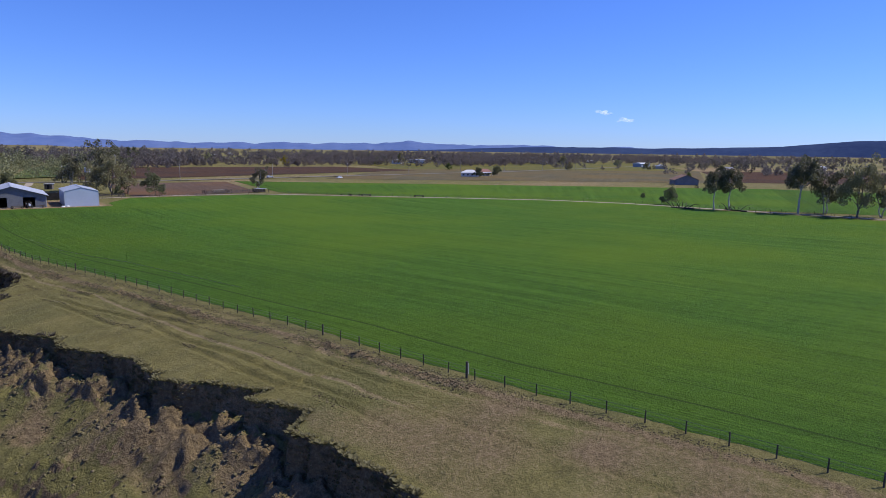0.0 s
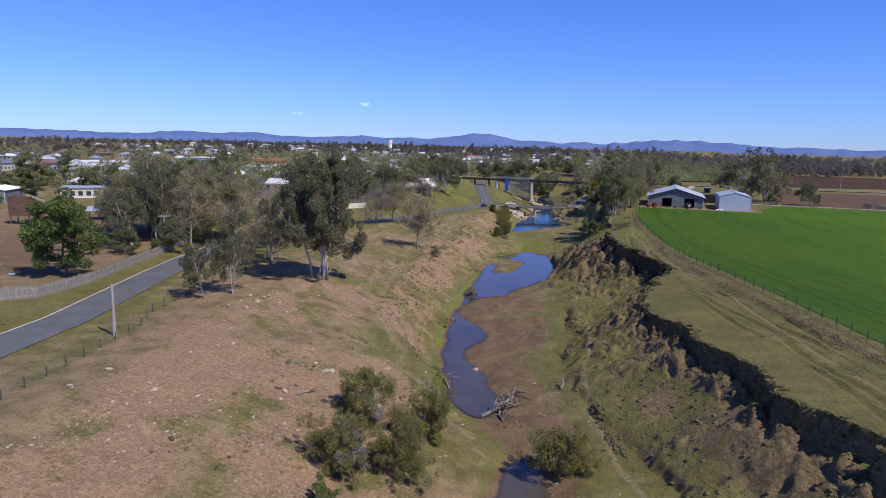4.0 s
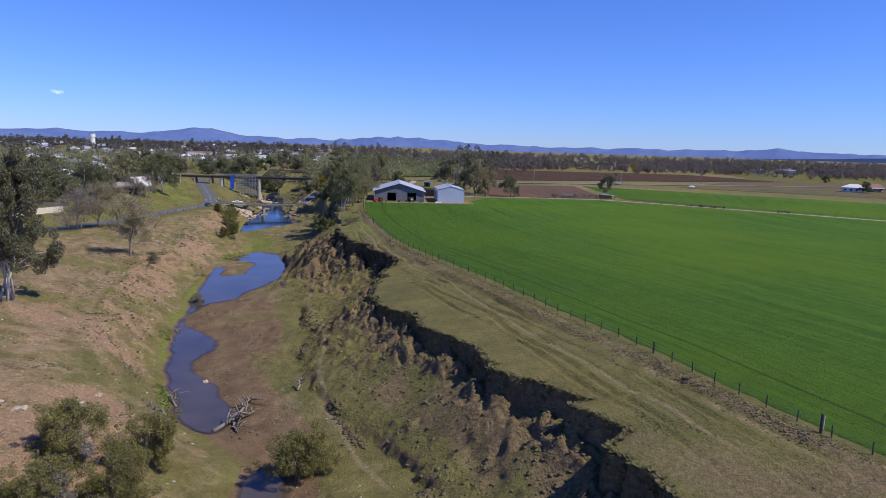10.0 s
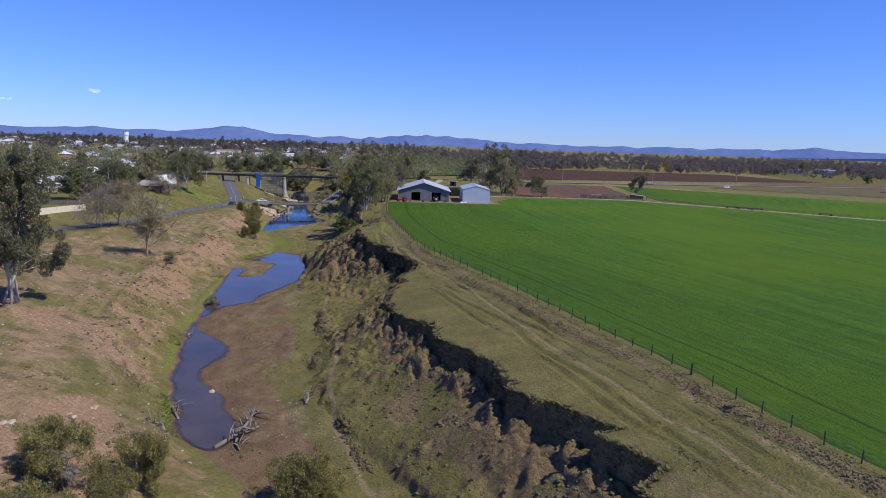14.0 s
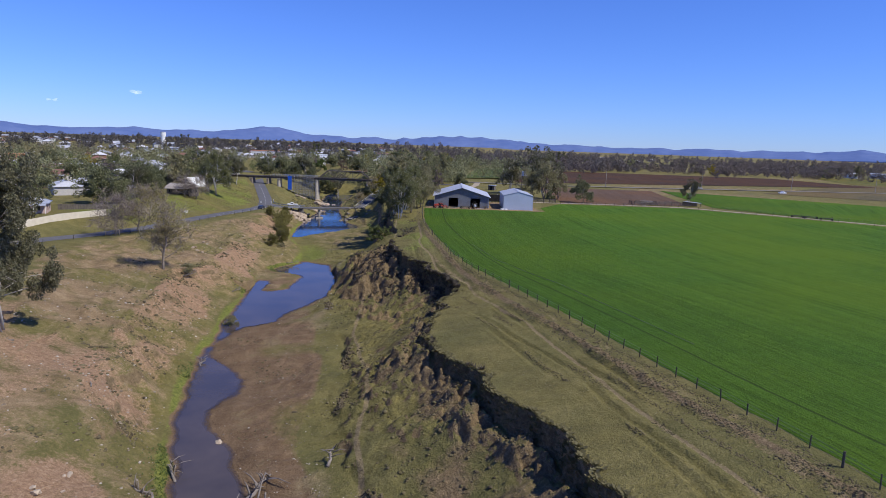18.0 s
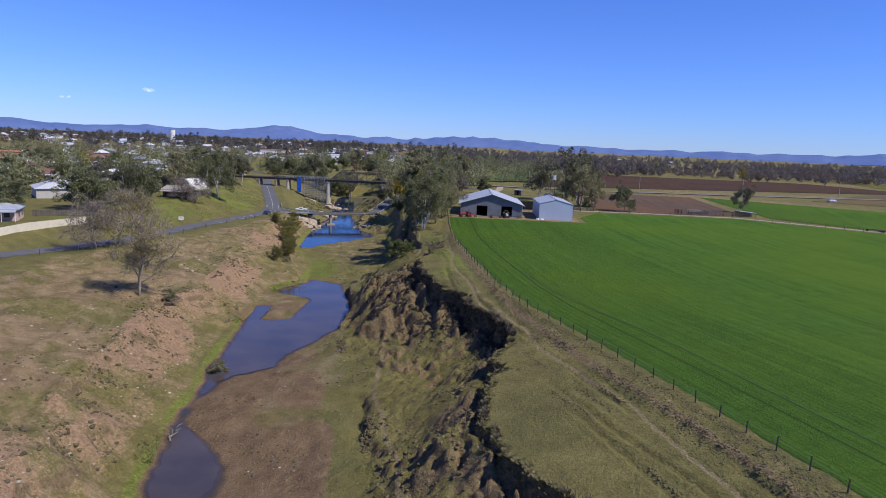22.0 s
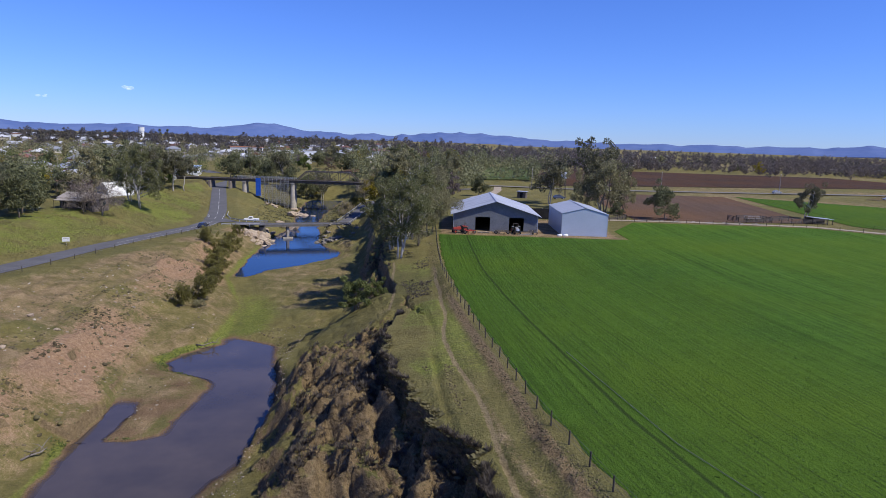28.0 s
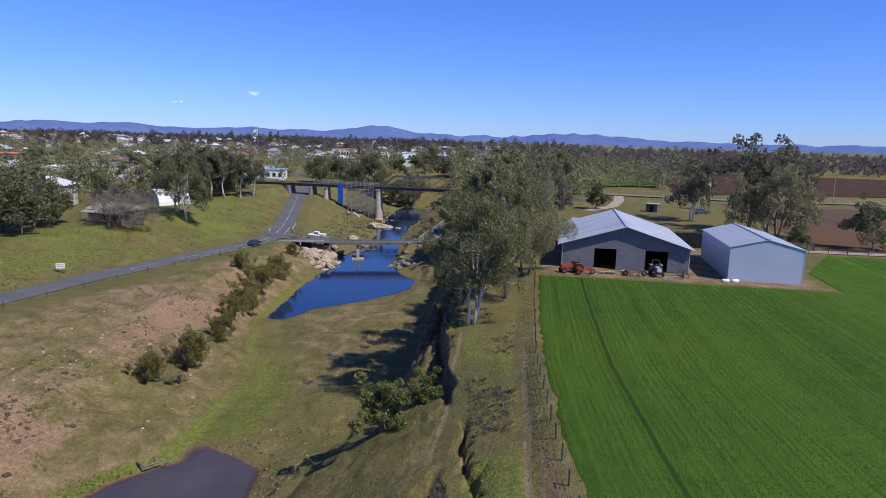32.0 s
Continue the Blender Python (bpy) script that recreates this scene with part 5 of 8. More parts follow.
# ---- railway bridge and low bridge ----
RB_A, RB_B, RB_Z = Vector((-150, 409.5, 0)), Vector((-28, 406.5, 0)), 0.15
rb_dir = (RB_B - RB_A).normalized()
rb_rot = math.degrees(math.atan2(rb_dir.y, rb_dir.x))
rb_len = (RB_B - RB_A).length
rail = thing("railway_bridge", (RB_A.x, RB_A.y, RB_Z), rb_rot, "old dark steel railway bridge on tall concrete piers", "bridge")
for s in (-1.5, 1.5):
    part("girder", Acc().box((0, s - 0.15, -1.3), (rb_len, s + 0.15, -0.2)), M_RAIL, rail)
    for k in range(int(rb_len / 2.0)):
        part("stiffener", Acc().box((2.0 * k + 0.9, s * 1.1 - 0.12, -1.25), (2.0 * k + 1.02, s * 1.1 + 0.12, -0.22)), M_RAIL, rail)
part("deck", Acc().box((0, -2.2, -0.2), (rb_len, 2.2, 0.0)), M_RAIL, rail)
for s in (-0.6, 0.6):
    part("rail", Acc().box((0, s - 0.04, 0), (rb_len, s + 0.04, 0.16)), M_RAIL, rail)


def under_bridge(p):
    gx, gy = RB_A.x + rb_dir.x * p, RB_A.y + rb_dir.y * p
    return min(ground_z(gx, gy), -2.0) - RB_Z - 0.6


for p, w in ((48.5, 0.9), (71.0, 1.0), (101.5, 0.9)):
    zb = under_bridge(p)
    for s in (-1.4, 1.4):
        part("pier", Acc().tube([(p, s, zb), (p, s, -1.75)], [w * 1.25, w * 0.95], 12), M_CONCRETE, rail)
    part("pier_web", Acc().box((p - 0.35, -0.9, zb), (p + 0.35, 0.9, -1.76)), M_CONCRETE, rail)
    part("crosshead", Acc().box((p - 0.9, -2.5, -1.75), (p + 0.9, 2.5, -1.3)), M_CONCRETE, rail)
# the concrete walls of the road underpass, and a blank side span
M_WALLCONC = plain("grey_brown_concrete_wall", (0.17, 0.14, 0.12), (0.29, 0.25, 0.215), 0.7, 0.9, bump=0.02)
for p, half in ((32.6, 0.45), (42.2, 0.45), (24.5, 0.4)):
    part("abutment", Acc().box((p - half, -3.4, min(under_bridge(p), -5.4)), (p + half, 3.4, -1.3)), M_WALLCONC, rail)
part("wing_wall", Acc().box((24.9, -2.4, -5.0), (32.15, -2.0, -1.95)), M_WALLCONC, rail)
for p in (26.5, 29.0, 31.0):
    part("buttress", Acc().box((p - 0.2, -2.75, -5.0), (p + 0.2, -2.4, -1.4)), M_TIMBER, rail)
# through truss over the water, and the low railing beside the scaffold
x0, x1, hgt, n = 72.5, 102.5, 4.2, 6
st = (x1 - x0) / n
for s in (-2.25, 2.25):
    part("top_chord", Acc().beam((x0 + st, s, hgt), (x1 - st, s, hgt), 0.45), M_RAIL, rail)
    part("end_post", Acc().beam((x0, s, 0), (x0 + st, s, hgt), 0.4), M_RAIL, rail)
    part("end_post", Acc().beam((x1, s, 0), (x1 - st, s, hgt), 0.4), M_RAIL, rail)
    for i in range(1, n):
        part("hanger", Acc().beam((x0 + st * i, s, 0), (x0 + st * i, s, hgt), 0.16), M_RAIL, rail)
        if i < n - 1:
            part("diagonal", Acc().beam((x0 + st * i, s, hgt if i < n / 2 else 0), (x0 + st * (i + 1), s, 0 if i < n / 2 else hgt), 0.14), M_RAIL, rail)
for i in range(n - 1):
    part("cross_tie", Acc().beam((x0 + st * (i + 1), -2.25, hgt), (x0 + st * (i + 1), 2.25, hgt), 0.18), M_RAIL, rail)
for s in (-2.3, 2.3):
    for z in (0.6, 1.1):
        part("handrail", Acc().beam((44, s, z), (72, s, z), 0.09), M_GALV, rail)
    for k in range(15):
        part("stanchion", Acc().beam((44 + 2 * k, s, -0.1), (44 + 2 * k, s, 1.1), 0.08), M_GALV, rail)


# ---- low bridge, scaffold, guard rails ----
LB_A, LB_B = Vector((-67.5, 318.4, -8.9)), Vector((-41, 327.0, -8.9))
lb_len = (LB_B - LB_A).length
lb_rot = math.degrees(math.atan2(LB_B.y - LB_A.y, LB_B.x - LB_A.x))
M_DECK = plain("dark_stained_concrete", (0.09, 0.085, 0.075), (0.2, 0.185, 0.16), 0.6, 0.9, bump=0.02)
low = thing("low_bridge", LB_A, lb_rot, "narrow low concrete road bridge over the pool", "bridge")
part("deck", Acc().box((0, -2.6, -0.4), (lb_len, 2.6, 0.12)), M_DECK, low)
part("road_surface", Acc().box((0, -2.3, 0.124), (lb_len, 2.3, 0.16)), M_ASPHALT, low)
for s in (-2.5, 2.5):
    part("kerb", Acc().box((0, s - 0.12, 0.12), (lb_len, s + 0.12, 0.34)), M_DECK, low)
part("pier", Acc().box((7.3, -2.0, -4.2), (8.1, 2.0, -0.4)), M_CONCRETE, low)
part("footing", Acc().box((6.1, -2.6, -4.9), (9.3, 2.6, -4.1)), M_CONCRETE, low)
for s in (-2.5, 2.5):
    part("edge_rail", Acc().beam((0, s, 0.85), (lb_len, s, 0.85), 0.07), M_RAIL, low)
    for k in range(15):
        part("rail_post", Acc().box((1.9 * k + 0.3, s - 0.05, 0.33), (1.9 * k + 0.4, s + 0.05, 0.85)), M_RAIL, low)
for x0, x1 in ((-1.5, 0.5), (lb_len - 0.5, lb_len + 1.5)):
    part("abutment", Acc().box((x0, -2.6, -4.6), (x1, 2.4, -0.405)), M_DECK, low)


def guard_rail(pts, label, mat=None):
    ob = thing("guard_rail", (0, 0, 0), 0, label, "guard rail")
    a = Acc()
    for p, q in zip(pts, pts[1:]):
        a.beam(Vector(p) + Vector((0, 0, 0.62)), Vector(q) + Vector((0, 0, 0.62)), 0.07, 0.32)
    part("rail", a, mat or M_GALV, ob)
    for p, q in zip(pts, pts[1:]):
        n = max(1, int((Vector(q) - Vector(p)).length / 2.2))
        for i in range(n):
            c = Vector(p).lerp(Vector(q), i / n)
            part("post", Acc().box((c.x - 0.08, c.y + 0.05, c.z - 0.4), (c.x + 0.08, c.y + 0.2, c.z + 0.78)), M_WHITE, ob)
    return ob


guard_rail([(-86.5, 340, -8.1), (-84.2, 332, -8.5), (-81, 326, -8.65), (-77, 323, -8.7), (-72, 321.8, -8.7), (-67, 321.8, -8.75)], "curved steel guard rail at the bridge approach")
guard_rail([(-79, 311.5, -8.7), (-74, 313.5, -8.9), (-68, 315.6, -8.8)], "white posts and steel rail before the bridge")
guard_rail([(-40.6, 325, -8.8), (-39.6, 331, -8.3), (-37.4, 345, -6.9), (-34.6, 360.5, -4.6), (-27, 367, -3.0)], "pale steel guard rail up the lane")
guard_rail([(-45, 329.8, -8.7), (-42.6, 345, -6.9), (-39.6, 363, -4.4), (-30, 372.5, -2.0)], "galvanised guard rail beside the climbing lane")

# scaffold under the railway bridge
sc = thing("scaffold", (RB_A.x, RB_A.y, RB_Z), rb_rot, "steel scaffold with a blue sheet under the bridge", "scaffold")
for x0, x1 in ((56.5, 69.4), (103.5, 109.5)):
    nx = max(4, round((x1 - x0) / 1.8))
    feet = [min(-4.0, under_bridge(x0 + (x1 - x0) * i / nx) + 0.5) for i in range(nx + 1)]
    for i in range(nx + 1):
        x = x0 + (x1 - x0) * i / nx
        for s in (-2.9, 2.9):
            part("upright", Acc().beam((x, s, feet[i]), (x, s, 0.3 + 0.7 * (i % 3 == 1)), 0.08), M_GALV, sc)
    zz = -0.6
    while zz > min(feet):
        xa = min(x0 + (x1 - x0) * i / nx for i in range(nx + 1) if feet[i] < zz)
        for s in (-2.9, 0, 2.9):
            part("ledger", Acc().beam((xa, s, zz), (x1, s, zz), 0.09), M_GALV, sc)
            part("guard_tube", Acc().beam((xa, s, zz + 0.5), (x1, s, zz + 0.5), 0.06), M_GALV, sc)
        part("platform", Acc().box((xa, -2.8, zz - 0.06), (x1, -1.9, zz)), M_TIMBER, sc)
        part("platform", Acc().box((xa, 1.9, zz - 0.06), (x1, 2.8, zz)), M_TIMBER, sc)
        zz -= 1.0
    for i in range(nx):
        up = i % 2
        part("brace", Acc().beam((x0 + (x1 - x0) * (i + up) / nx, -3.0, feet[i]), (x0 + (x1 - x0) * (i + 1 - up) / nx, -3.0, -0.5), 0.06), M_GALV, sc)
part("blue_sheet", Acc().box((54.3, -3.1, -7.6), (56.6, -2.95, 0.5)), M_BLUE, sc, "bright blue mesh sheet")


# ---- fences ----
fence_rng = random.Random(3)


def post_mesh(seed, r, h):
    q = random.Random(seed)
    a = Acc()
    lean = (q.uniform(-0.05, 0.05), q.uniform(-0.05, 0.05))
    a.tube([(0, 0, -0.35), (lean[0] * 0.5, lean[1] * 0.5, h * 0.5), (lean[0], lean[1], h)], [r * 1.05, r, r * 0.9], 6)
    return a.mesh("post", M_POST)


POSTS = [post_mesh(i, 0.06, 1.05 + 0.05 * (i % 3)) for i in range(4)]
THICK = post_mesh(9, 0.1, 1.25)


def wire_fence(name, pts, step, label, heights=(0.35, 0.7, 1.02), thick_every=0, wires=True, end_thick=True):
    """Posts along a line of (x, y) points, with strands between them."""
    line, acc = [], 0.0
    p = [Vector(q) for q in pts]
    for a, b in zip(p, p[1:]):
        n = max(1, round((b - a).length / step))
        line += [a.lerp(b, i / n) for i in range(n)]
    line.append(p[-1])
    zs = ground_zs([q.x for q in line], [q.y for q in line])
    ob = thing(name, (line[0].x, line[0].y, float(zs[0])), 0, label, "fence")
    o = ob.matrix_basis.translation
    for i, (q, z) in enumerate(zip(line, zs)):
        big = (thick_every and i % thick_every == 0)
        m = new("post", THICK if big else fence_rng.choice(POSTS))
        m.parent = ob
        m.location = (q.x - o.x, q.y - o.y, float(z) - o.z)
        m.rotation_euler = (0, 0, fence_rng.random() * 6)
    if wires:
        for h in heights:
            a = Acc()
            a.tube([(q.x - o.x, q.y - o.y, float(z) - o.z + h) for q, z in zip(line, zs)], [0.012] * len(line), 3, False)
            part("wire", a, M_WIRE, ob)
    return ob


wire_fence("fence", [(float(FENCE(y)), y) for y in range(10, 264, 3)], 2.75, "post and wire fence along the green crop", thick_every=19)
wire_fence("fence", [(float(FENCE_L(y)), y) for y in range(28, 122, 6)], 4.0, "old wire fence along the top of the bank")
wire_fence("fence", [(float(ROAD(y)) + ROADW + 1.6, y) for y in range(172, 312, 8)], 6.5, "low wire fence beside the river road")
wire_fence("fence", [(94, 283), (119, 262.5), (143, 241.5), (190, 200.5), (208, 174), (219, 141.5), (233, 100), (252, 40)], 5.0, "wire fence along the inner edge of the farm track")
wire_fence("fence", [(110, 284), (127, 268), (149, 247), (197, 205), (216, 177), (227, 144), (241, 104)], 5.0, "wire fence along the outer edge of the farm track")
wire_fence("fence", [(31, 284), (48, 284.5), (70, 284.8), (92, 284.6)], 3.6, "timber post fence behind the crop")

M_PALING = plain("weathered_grey_palings", (0.15, 0.13, 0.115), (0.31, 0.28, 0.25), 2.0, 0.95, stretch=(3, 3, 0.3))
PAL = [Acc().add([(-0.122, -0.012, 0), (0.122, -0.012, 0), (0.122, -0.012, h), (0, -0.012, h + 0.05), (-0.122, -0.012, h), (-0.122, 0.012, 0), (0.122, 0.012, 0), (0.122, 0.012, h), (0, 0.012, h + 0.05), (-0.122, 0.012, h)], [(0, 1, 2, 3, 4), (9, 8, 7, 6, 5), (0, 5, 6, 1), (1, 6, 7, 2), (2, 7, 8, 3), (3, 8, 9, 4), (4, 9, 5, 0)]).mesh("paling", M_PALING) for h in (1.75, 1.82, 1.9)]
pal_line = [Vector(q) for q in ((-96, 57), (-88.5, 60.7), (-85.2, 68.5), (-87.4, 79.6), (-94, 97), (-102.6, 120.8))]
pf = thing("paling_fence", (-88.5, 60.7, -1.9), 0, "weathered grey timber paling fence", "fence")
for a, b in zip(pal_line, pal_line[1:]):
    d = b - a
    n = int(d.length / 0.26)
    ang = math.atan2(d.y, d.x)
    qs = [a.lerp(b, i / n) for i in range(n)]
    zs = ground_zs([q.x for q in qs], [q.y for q in qs])
    for i, (q, z) in enumerate(zip(qs, zs)):
        m = new("paling", PAL[fence_rng.randrange(3)])
        m.parent = pf
        m.location = (q.x + 88.5, q.y - 60.7, float(z) + 1.9 - 0.05)
        m.rotation_euler = (fence_rng.uniform(-0.03, 0.03), fence_rng.uniform(-0.03, 0.03), ang)
    for h in (0.45, 1.4):
        part("rail", Acc().beam((a.x + 88.5, a.y - 60.64, float(zs[0]) + 1.9 + h), (b.x + 88.5, b.y - 60.64, float(zs[-1]) + 1.9 + h), 0.08), M_POLE, pf)

# cream wall beside the road
M_CREAM = plain("cream_render", (0.56, 0.5, 0.38), (0.68, 0.62, 0.5), 0.8, 0.8)
wl_pts = [(-107.5, 181), (-104.5, 195), (-101.5, 213)]
ww = thing("boundary_wall", (-107.5, 181, ground_z(-107.5, 181)), 0, "long pale rendered boundary wall", "wall")
for (x0, y0), (x1, y1) in zip(wl_pts, wl_pts[1:]):
    a = Acc()
    z0, z1 = ground_z(x0, y0) - ww.location.z, ground_z(x1, y1) - ww.location.z
    p, q = Vector((x0 + 107.5, y0 - 181, 0)), Vector((x1 + 107.5, y1 - 181, 0))
    a.add([(p.x, p.y, z0 - 0.5), (q.x, q.y, z1 - 0.5), (q.x, q.y, z1 + 1.9), (p.x, p.y, z0 + 1.9), (p.x - 0.2, p.y, z0 - 0.5), (q.x - 0.2, q.y, z1 - 0.5), (q.x - 0.2, q.y, z1 + 1.9), (p.x - 0.2, p.y, z0 + 1.9)], [(0, 1, 2, 3), (5, 4, 7, 6), (3, 2, 6, 7), (0, 3, 7, 4), (1, 5, 6, 2)])
    part("wall_panel", a, M_CREAM, ww)


# ---- poles, signs ----
def power_pole(x, y, h, label, arm=True, lamp=False, rz=0.0, r=0.16, z=None):
    ob = thing("power_pole", (x, y, ground_z(x, y) if z is None else z), rz, label, "power pole")
    part("pole", Acc().tube([(0, 0, -0.5), (0, 0, h)], [r, r * 0.72], 8), M_POLE, ob)
    if arm:
        part("crossarm", Acc().box((-1.25, -0.06, h - 0.55), (1.25, 0.06, h - 0.4)), M_POLE, ob)
        for s in (-1.1, -0.45, 0.45, 1.1):
            part("insulator", Acc().tube([(s, 0, h - 0.4), (s, 0, h - 0.2)], [0.05, 0.035], 6), M_WHITE, ob)
    if lamp:
        part("lamp_arm", Acc().tube([(0, 0, h - 2.6), (0.9, 0, h - 2.1), (2.1, 0, h - 1.7)], [0.035, 0.03, 0.03], 5), M_GALV, ob)
        part("lamp_head", Acc().box((1.95, -0.14, h - 1.8), (2.6, 0.14, h - 1.62)), M_GALV, ob)
    return ob


power_pole(-74.5, 53.8, 9.3, "grey timber power pole with crossarm and street lamp", lamp=True, rz=35)
power_pole(-62, 59.4, 6.3, "plain grey timber pole on the verge", arm=False, r=0.22)
power_pole(-98.4, 109, 8.0, "grey timber power pole by the paling fence", rz=40)
power_pole(-106, 140, 9.0, "grey timber power pole among the trees", rz=40)
power_pole(-118, 172, 9.0, "grey timber power pole on the town street", rz=40)
for i in range(9):
    power_pole(30 + 62 * i, 397 + 14 * i, 9.5, "timber power pole along the country road", rz=75)
for x, y in ((-165, 330), (-190, 410), (-210, 300), (-150, 460), (-175, 520), (-240, 440), (-130, 470), (-250, 250)):
    power_pole(x, y, 9.5, "timber power pole among the houses", rz=30)


def wire_span(a, b, sag, label):
    n = 12
    pts = [tuple(Vector(a).lerp(Vector(b), i / n) - Vector((0, 0, 4 * sag * (i / n) * (1 - i / n)))) for i in range(n + 1)]
    return tagged(part("power_line", Acc().tube(pts, [0.014] * (n + 1), 3, False), M_BLACK), label, "cable")


for s in (-1.0, 1.0):
    wire_span((-74.5 + s * 0.8, 53.8 + s * 0.6, 6.4), (-98.4 + s * 0.8, 109 + s * 0.6, 5.2), 1.2, "thin dark power line between poles")


def road_sign(x, y, h, w, k, label, rz=0.0):
    ob = thing("road_sign", (x, y, ground_z(x, y)), rz, label, "sign")
    part("post", Acc().tube([(0, 0, -0.3), (0, 0, h)], [0.035, 0.035], 6), M_GALV, ob)
    part("plate", Acc().box((-w / 2, -0.05, h - k), (w / 2, -0.035, h)), M_WHITE, ob)
    for i in range(2):
        part("lettering_bar", Acc().box((-w * 0.36, -0.056, h - k * (0.3 + 0.35 * i) - 0.02), (w * 0.36, -0.0515, h - k * (0.3 + 0.35 * i) + 0.03)), M_RUBBER, ob)
    return ob


road_sign(-93.6, 251.5, 1.9, 1.5, 1.0, "white rectangular road sign on a post", rz=22)
road_sign(-77, 51.5, 2.6, 0.9, 0.22, "street name sign with plain bars", rz=50)
road_sign(-88.5, 326, 1.3, 0.6, 0.7, "small white roadside sign", rz=0)


# ---- cars ----
def car(x, y, rz, label, ute=False, z=None, paint=None):
    ob = thing("car", (x, y, (ground_z(x, y) if z is None else z)), rz, label, "car")
    a = Acc()
    prof = [(-2.2, 0.35), (-2.25, 0.75), (-2.05, 0.95), (-1.9, 1.0), (-1.4, 1.5), (0.35, 1.52), (1.1, 1.02), (2.1, 0.86), (2.25, 0.6), (2.2, 0.35)]
    if ute:
        prof = [(-2.6, 0.4), (-2.65, 0.95), (-0.75, 1.0), (-0.6, 1.6), (0.6, 1.62), (1.2, 1.12), (2.25, 0.98), (2.4, 0.65), (2.35, 0.4)]
    n = len(prof)
    v = []
    for s, w in ((-1, 0.86), (1, 0.86)):
        for px, pz in prof:
            v.append((px, s * (w if pz < 1.1 else w * 0.8), pz))
    f = [tuple(range(n)), tuple(reversed(range(n, 2 * n)))] + [(i, i + n, (i + 1) % n + n, (i + 1) % n) for i in range(n)]
    part("body", a.add(v, f), paint or M_CARPAINT, ob)
    top = [p for p in prof if p[1] > 1.3]
    x0, x1 = top[0][0], top[-1][0]
    for s in (-1, 1):
        part("side_window", Acc().box((x0 + 0.1, s * 0.775 - 0.03, 1.08), (x1 - 0.05, s * 0.775 + 0.03, 1.45)), M_GLASS, ob)
    part("windscreen", Acc().add([(x1 + 0.09, -0.6, 1.48), (x1 + 0.09, 0.6, 1.48), (x1 + 0.68, 0.68, 1.1), (x1 + 0.68, -0.68, 1.1), (x1 + 0.05, -0.6, 1.44), (x1 + 0.05, 0.6, 1.44), (x1 + 0.6, 0.68, 1.06), (x1 + 0.6, -0.68, 1.06)], [(0, 1, 2, 3), (7, 6, 5, 4), (0, 3, 7, 4), (1, 5, 6, 2)]), M_GLASS, ob)
    for px in (-1.4, 1.4):
        for s in (-1, 1):
            w = part("wheel", Acc().tube([(px, s * 0.74, 0.33), (px, s * 0.9, 0.33)], [0.33, 0.33], 12), M_RUBBER, ob)
            part("rim", Acc().tube([(px, s * 0.88, 0.33), (px, s * 0.915, 0.33)], [0.19, 0.17], 8), M_GALV, w)
    for s in (-0.6, 0.6):
        part("headlight", Acc().box((2.13, s - 0.16, 0.66), (2.24, s + 0.16, 0.8)), M_WHITE, ob)
    return ob


M_NAVY = plain("navy_car_paint", (0.025, 0.035, 0.07), (0.04, 0.05, 0.09), 1.0, 0.25, 0.2, 0.6)
car(-81.5, 302.5, 88, "dark blue-grey sedan parked on the road edge", z=-8.2, paint=M_NAVY)
car(-73.5, 324.4, 192, "white utility at the bridge approach", True, z=-8.72, paint=M_WHITE)
car(35, 352, 10, "white car parked beyond the sheds")
car(150, 419, 14, "pale car on the country road", z=0.4)


# ---- rocks, stumps, driftwood ----
def rock_mesh(seed, mat, flat=0.7):
    q = np.random.default_rng(seed)
    bm = bmesh.new()
    bmesh.ops.create_icosphere(bm, subdivisions=1, radius=0.5)
    for v in bm.verts:
        v.co *= 0.75 + 0.5 * q.random()
        v.co.z *= flat
    me = bpy.data.meshes.new("rock")
    bm.to_mesh(me)
    bm.free()
    me.materials.append(mat)
    return me


PALE = [rock_mesh(i, M_ROCK) for i in range(5)]
GREY = [rock_mesh(i + 20, M_GREYROCK, 0.8) for i in range(5)]
rock_rng = random.Random(12)


def rocks(x, y, r, n, lo, hi, meshes, label, group):
    for i in range(n):
        a, d = rock_rng.random() * 6.28, r * rock_rng.random() ** 0.6
        px, py = x + math.cos(a) * d, y + math.sin(a) * d * 1.3
        s = lo + (hi - lo) * rock_rng.random() ** 2
        ob = tagged(new("rock", rock_rng.choice(meshes)), label, "rock", group)
        ob.matrix_basis = pose(px, py, ground_z(px, py) + s * 0.12, rock_rng.uniform(-20, 20), rock_rng.uniform(-20, 20), rock_rng.random() * 360) @ Matrix.Diagonal((s * rock_rng.uniform(0.8, 1.7), s, s * rock_rng.uniform(0.7, 1.1), 1))


rocks(-67, 311, 7, 38, 0.8, 3.4, PALE, "pale sandstone boulder at the bridge end", "bridge boulders")
rocks(-68, 313, 4.5, 14, 2.6, 5.2, PALE, "broad pale sandstone ledge above the water", "bridge boulders")
rocks(-65.5, 306, 5, 12, 1.6, 3.8, PALE, "pale sandstone boulder at the bridge end", "bridge boulders")
rocks(-70, 322, 4, 8, 0.8, 2.6, PALE, "pale sandstone boulder at the bridge end", "bridge boulders")
rocks(-72, 405, 7, 14, 0.8, 3.2, PALE, "pale sandstone boulder under the railway", "pier boulders")
rocks(-66.5, 343, 3.5, 10, 1.6, 4.4, PALE, "pale sandstone ledge along the water", "bridge boulders")
rocks(-70, 383, 5, 14, 1.4, 4.0, PALE, "pale sandstone boulder under the railway", "pier boulders")
rocks(-86, 398, 4, 8, 1.2, 3.0, PALE, "pale sandstone boulder under the railway", "pier boulders")
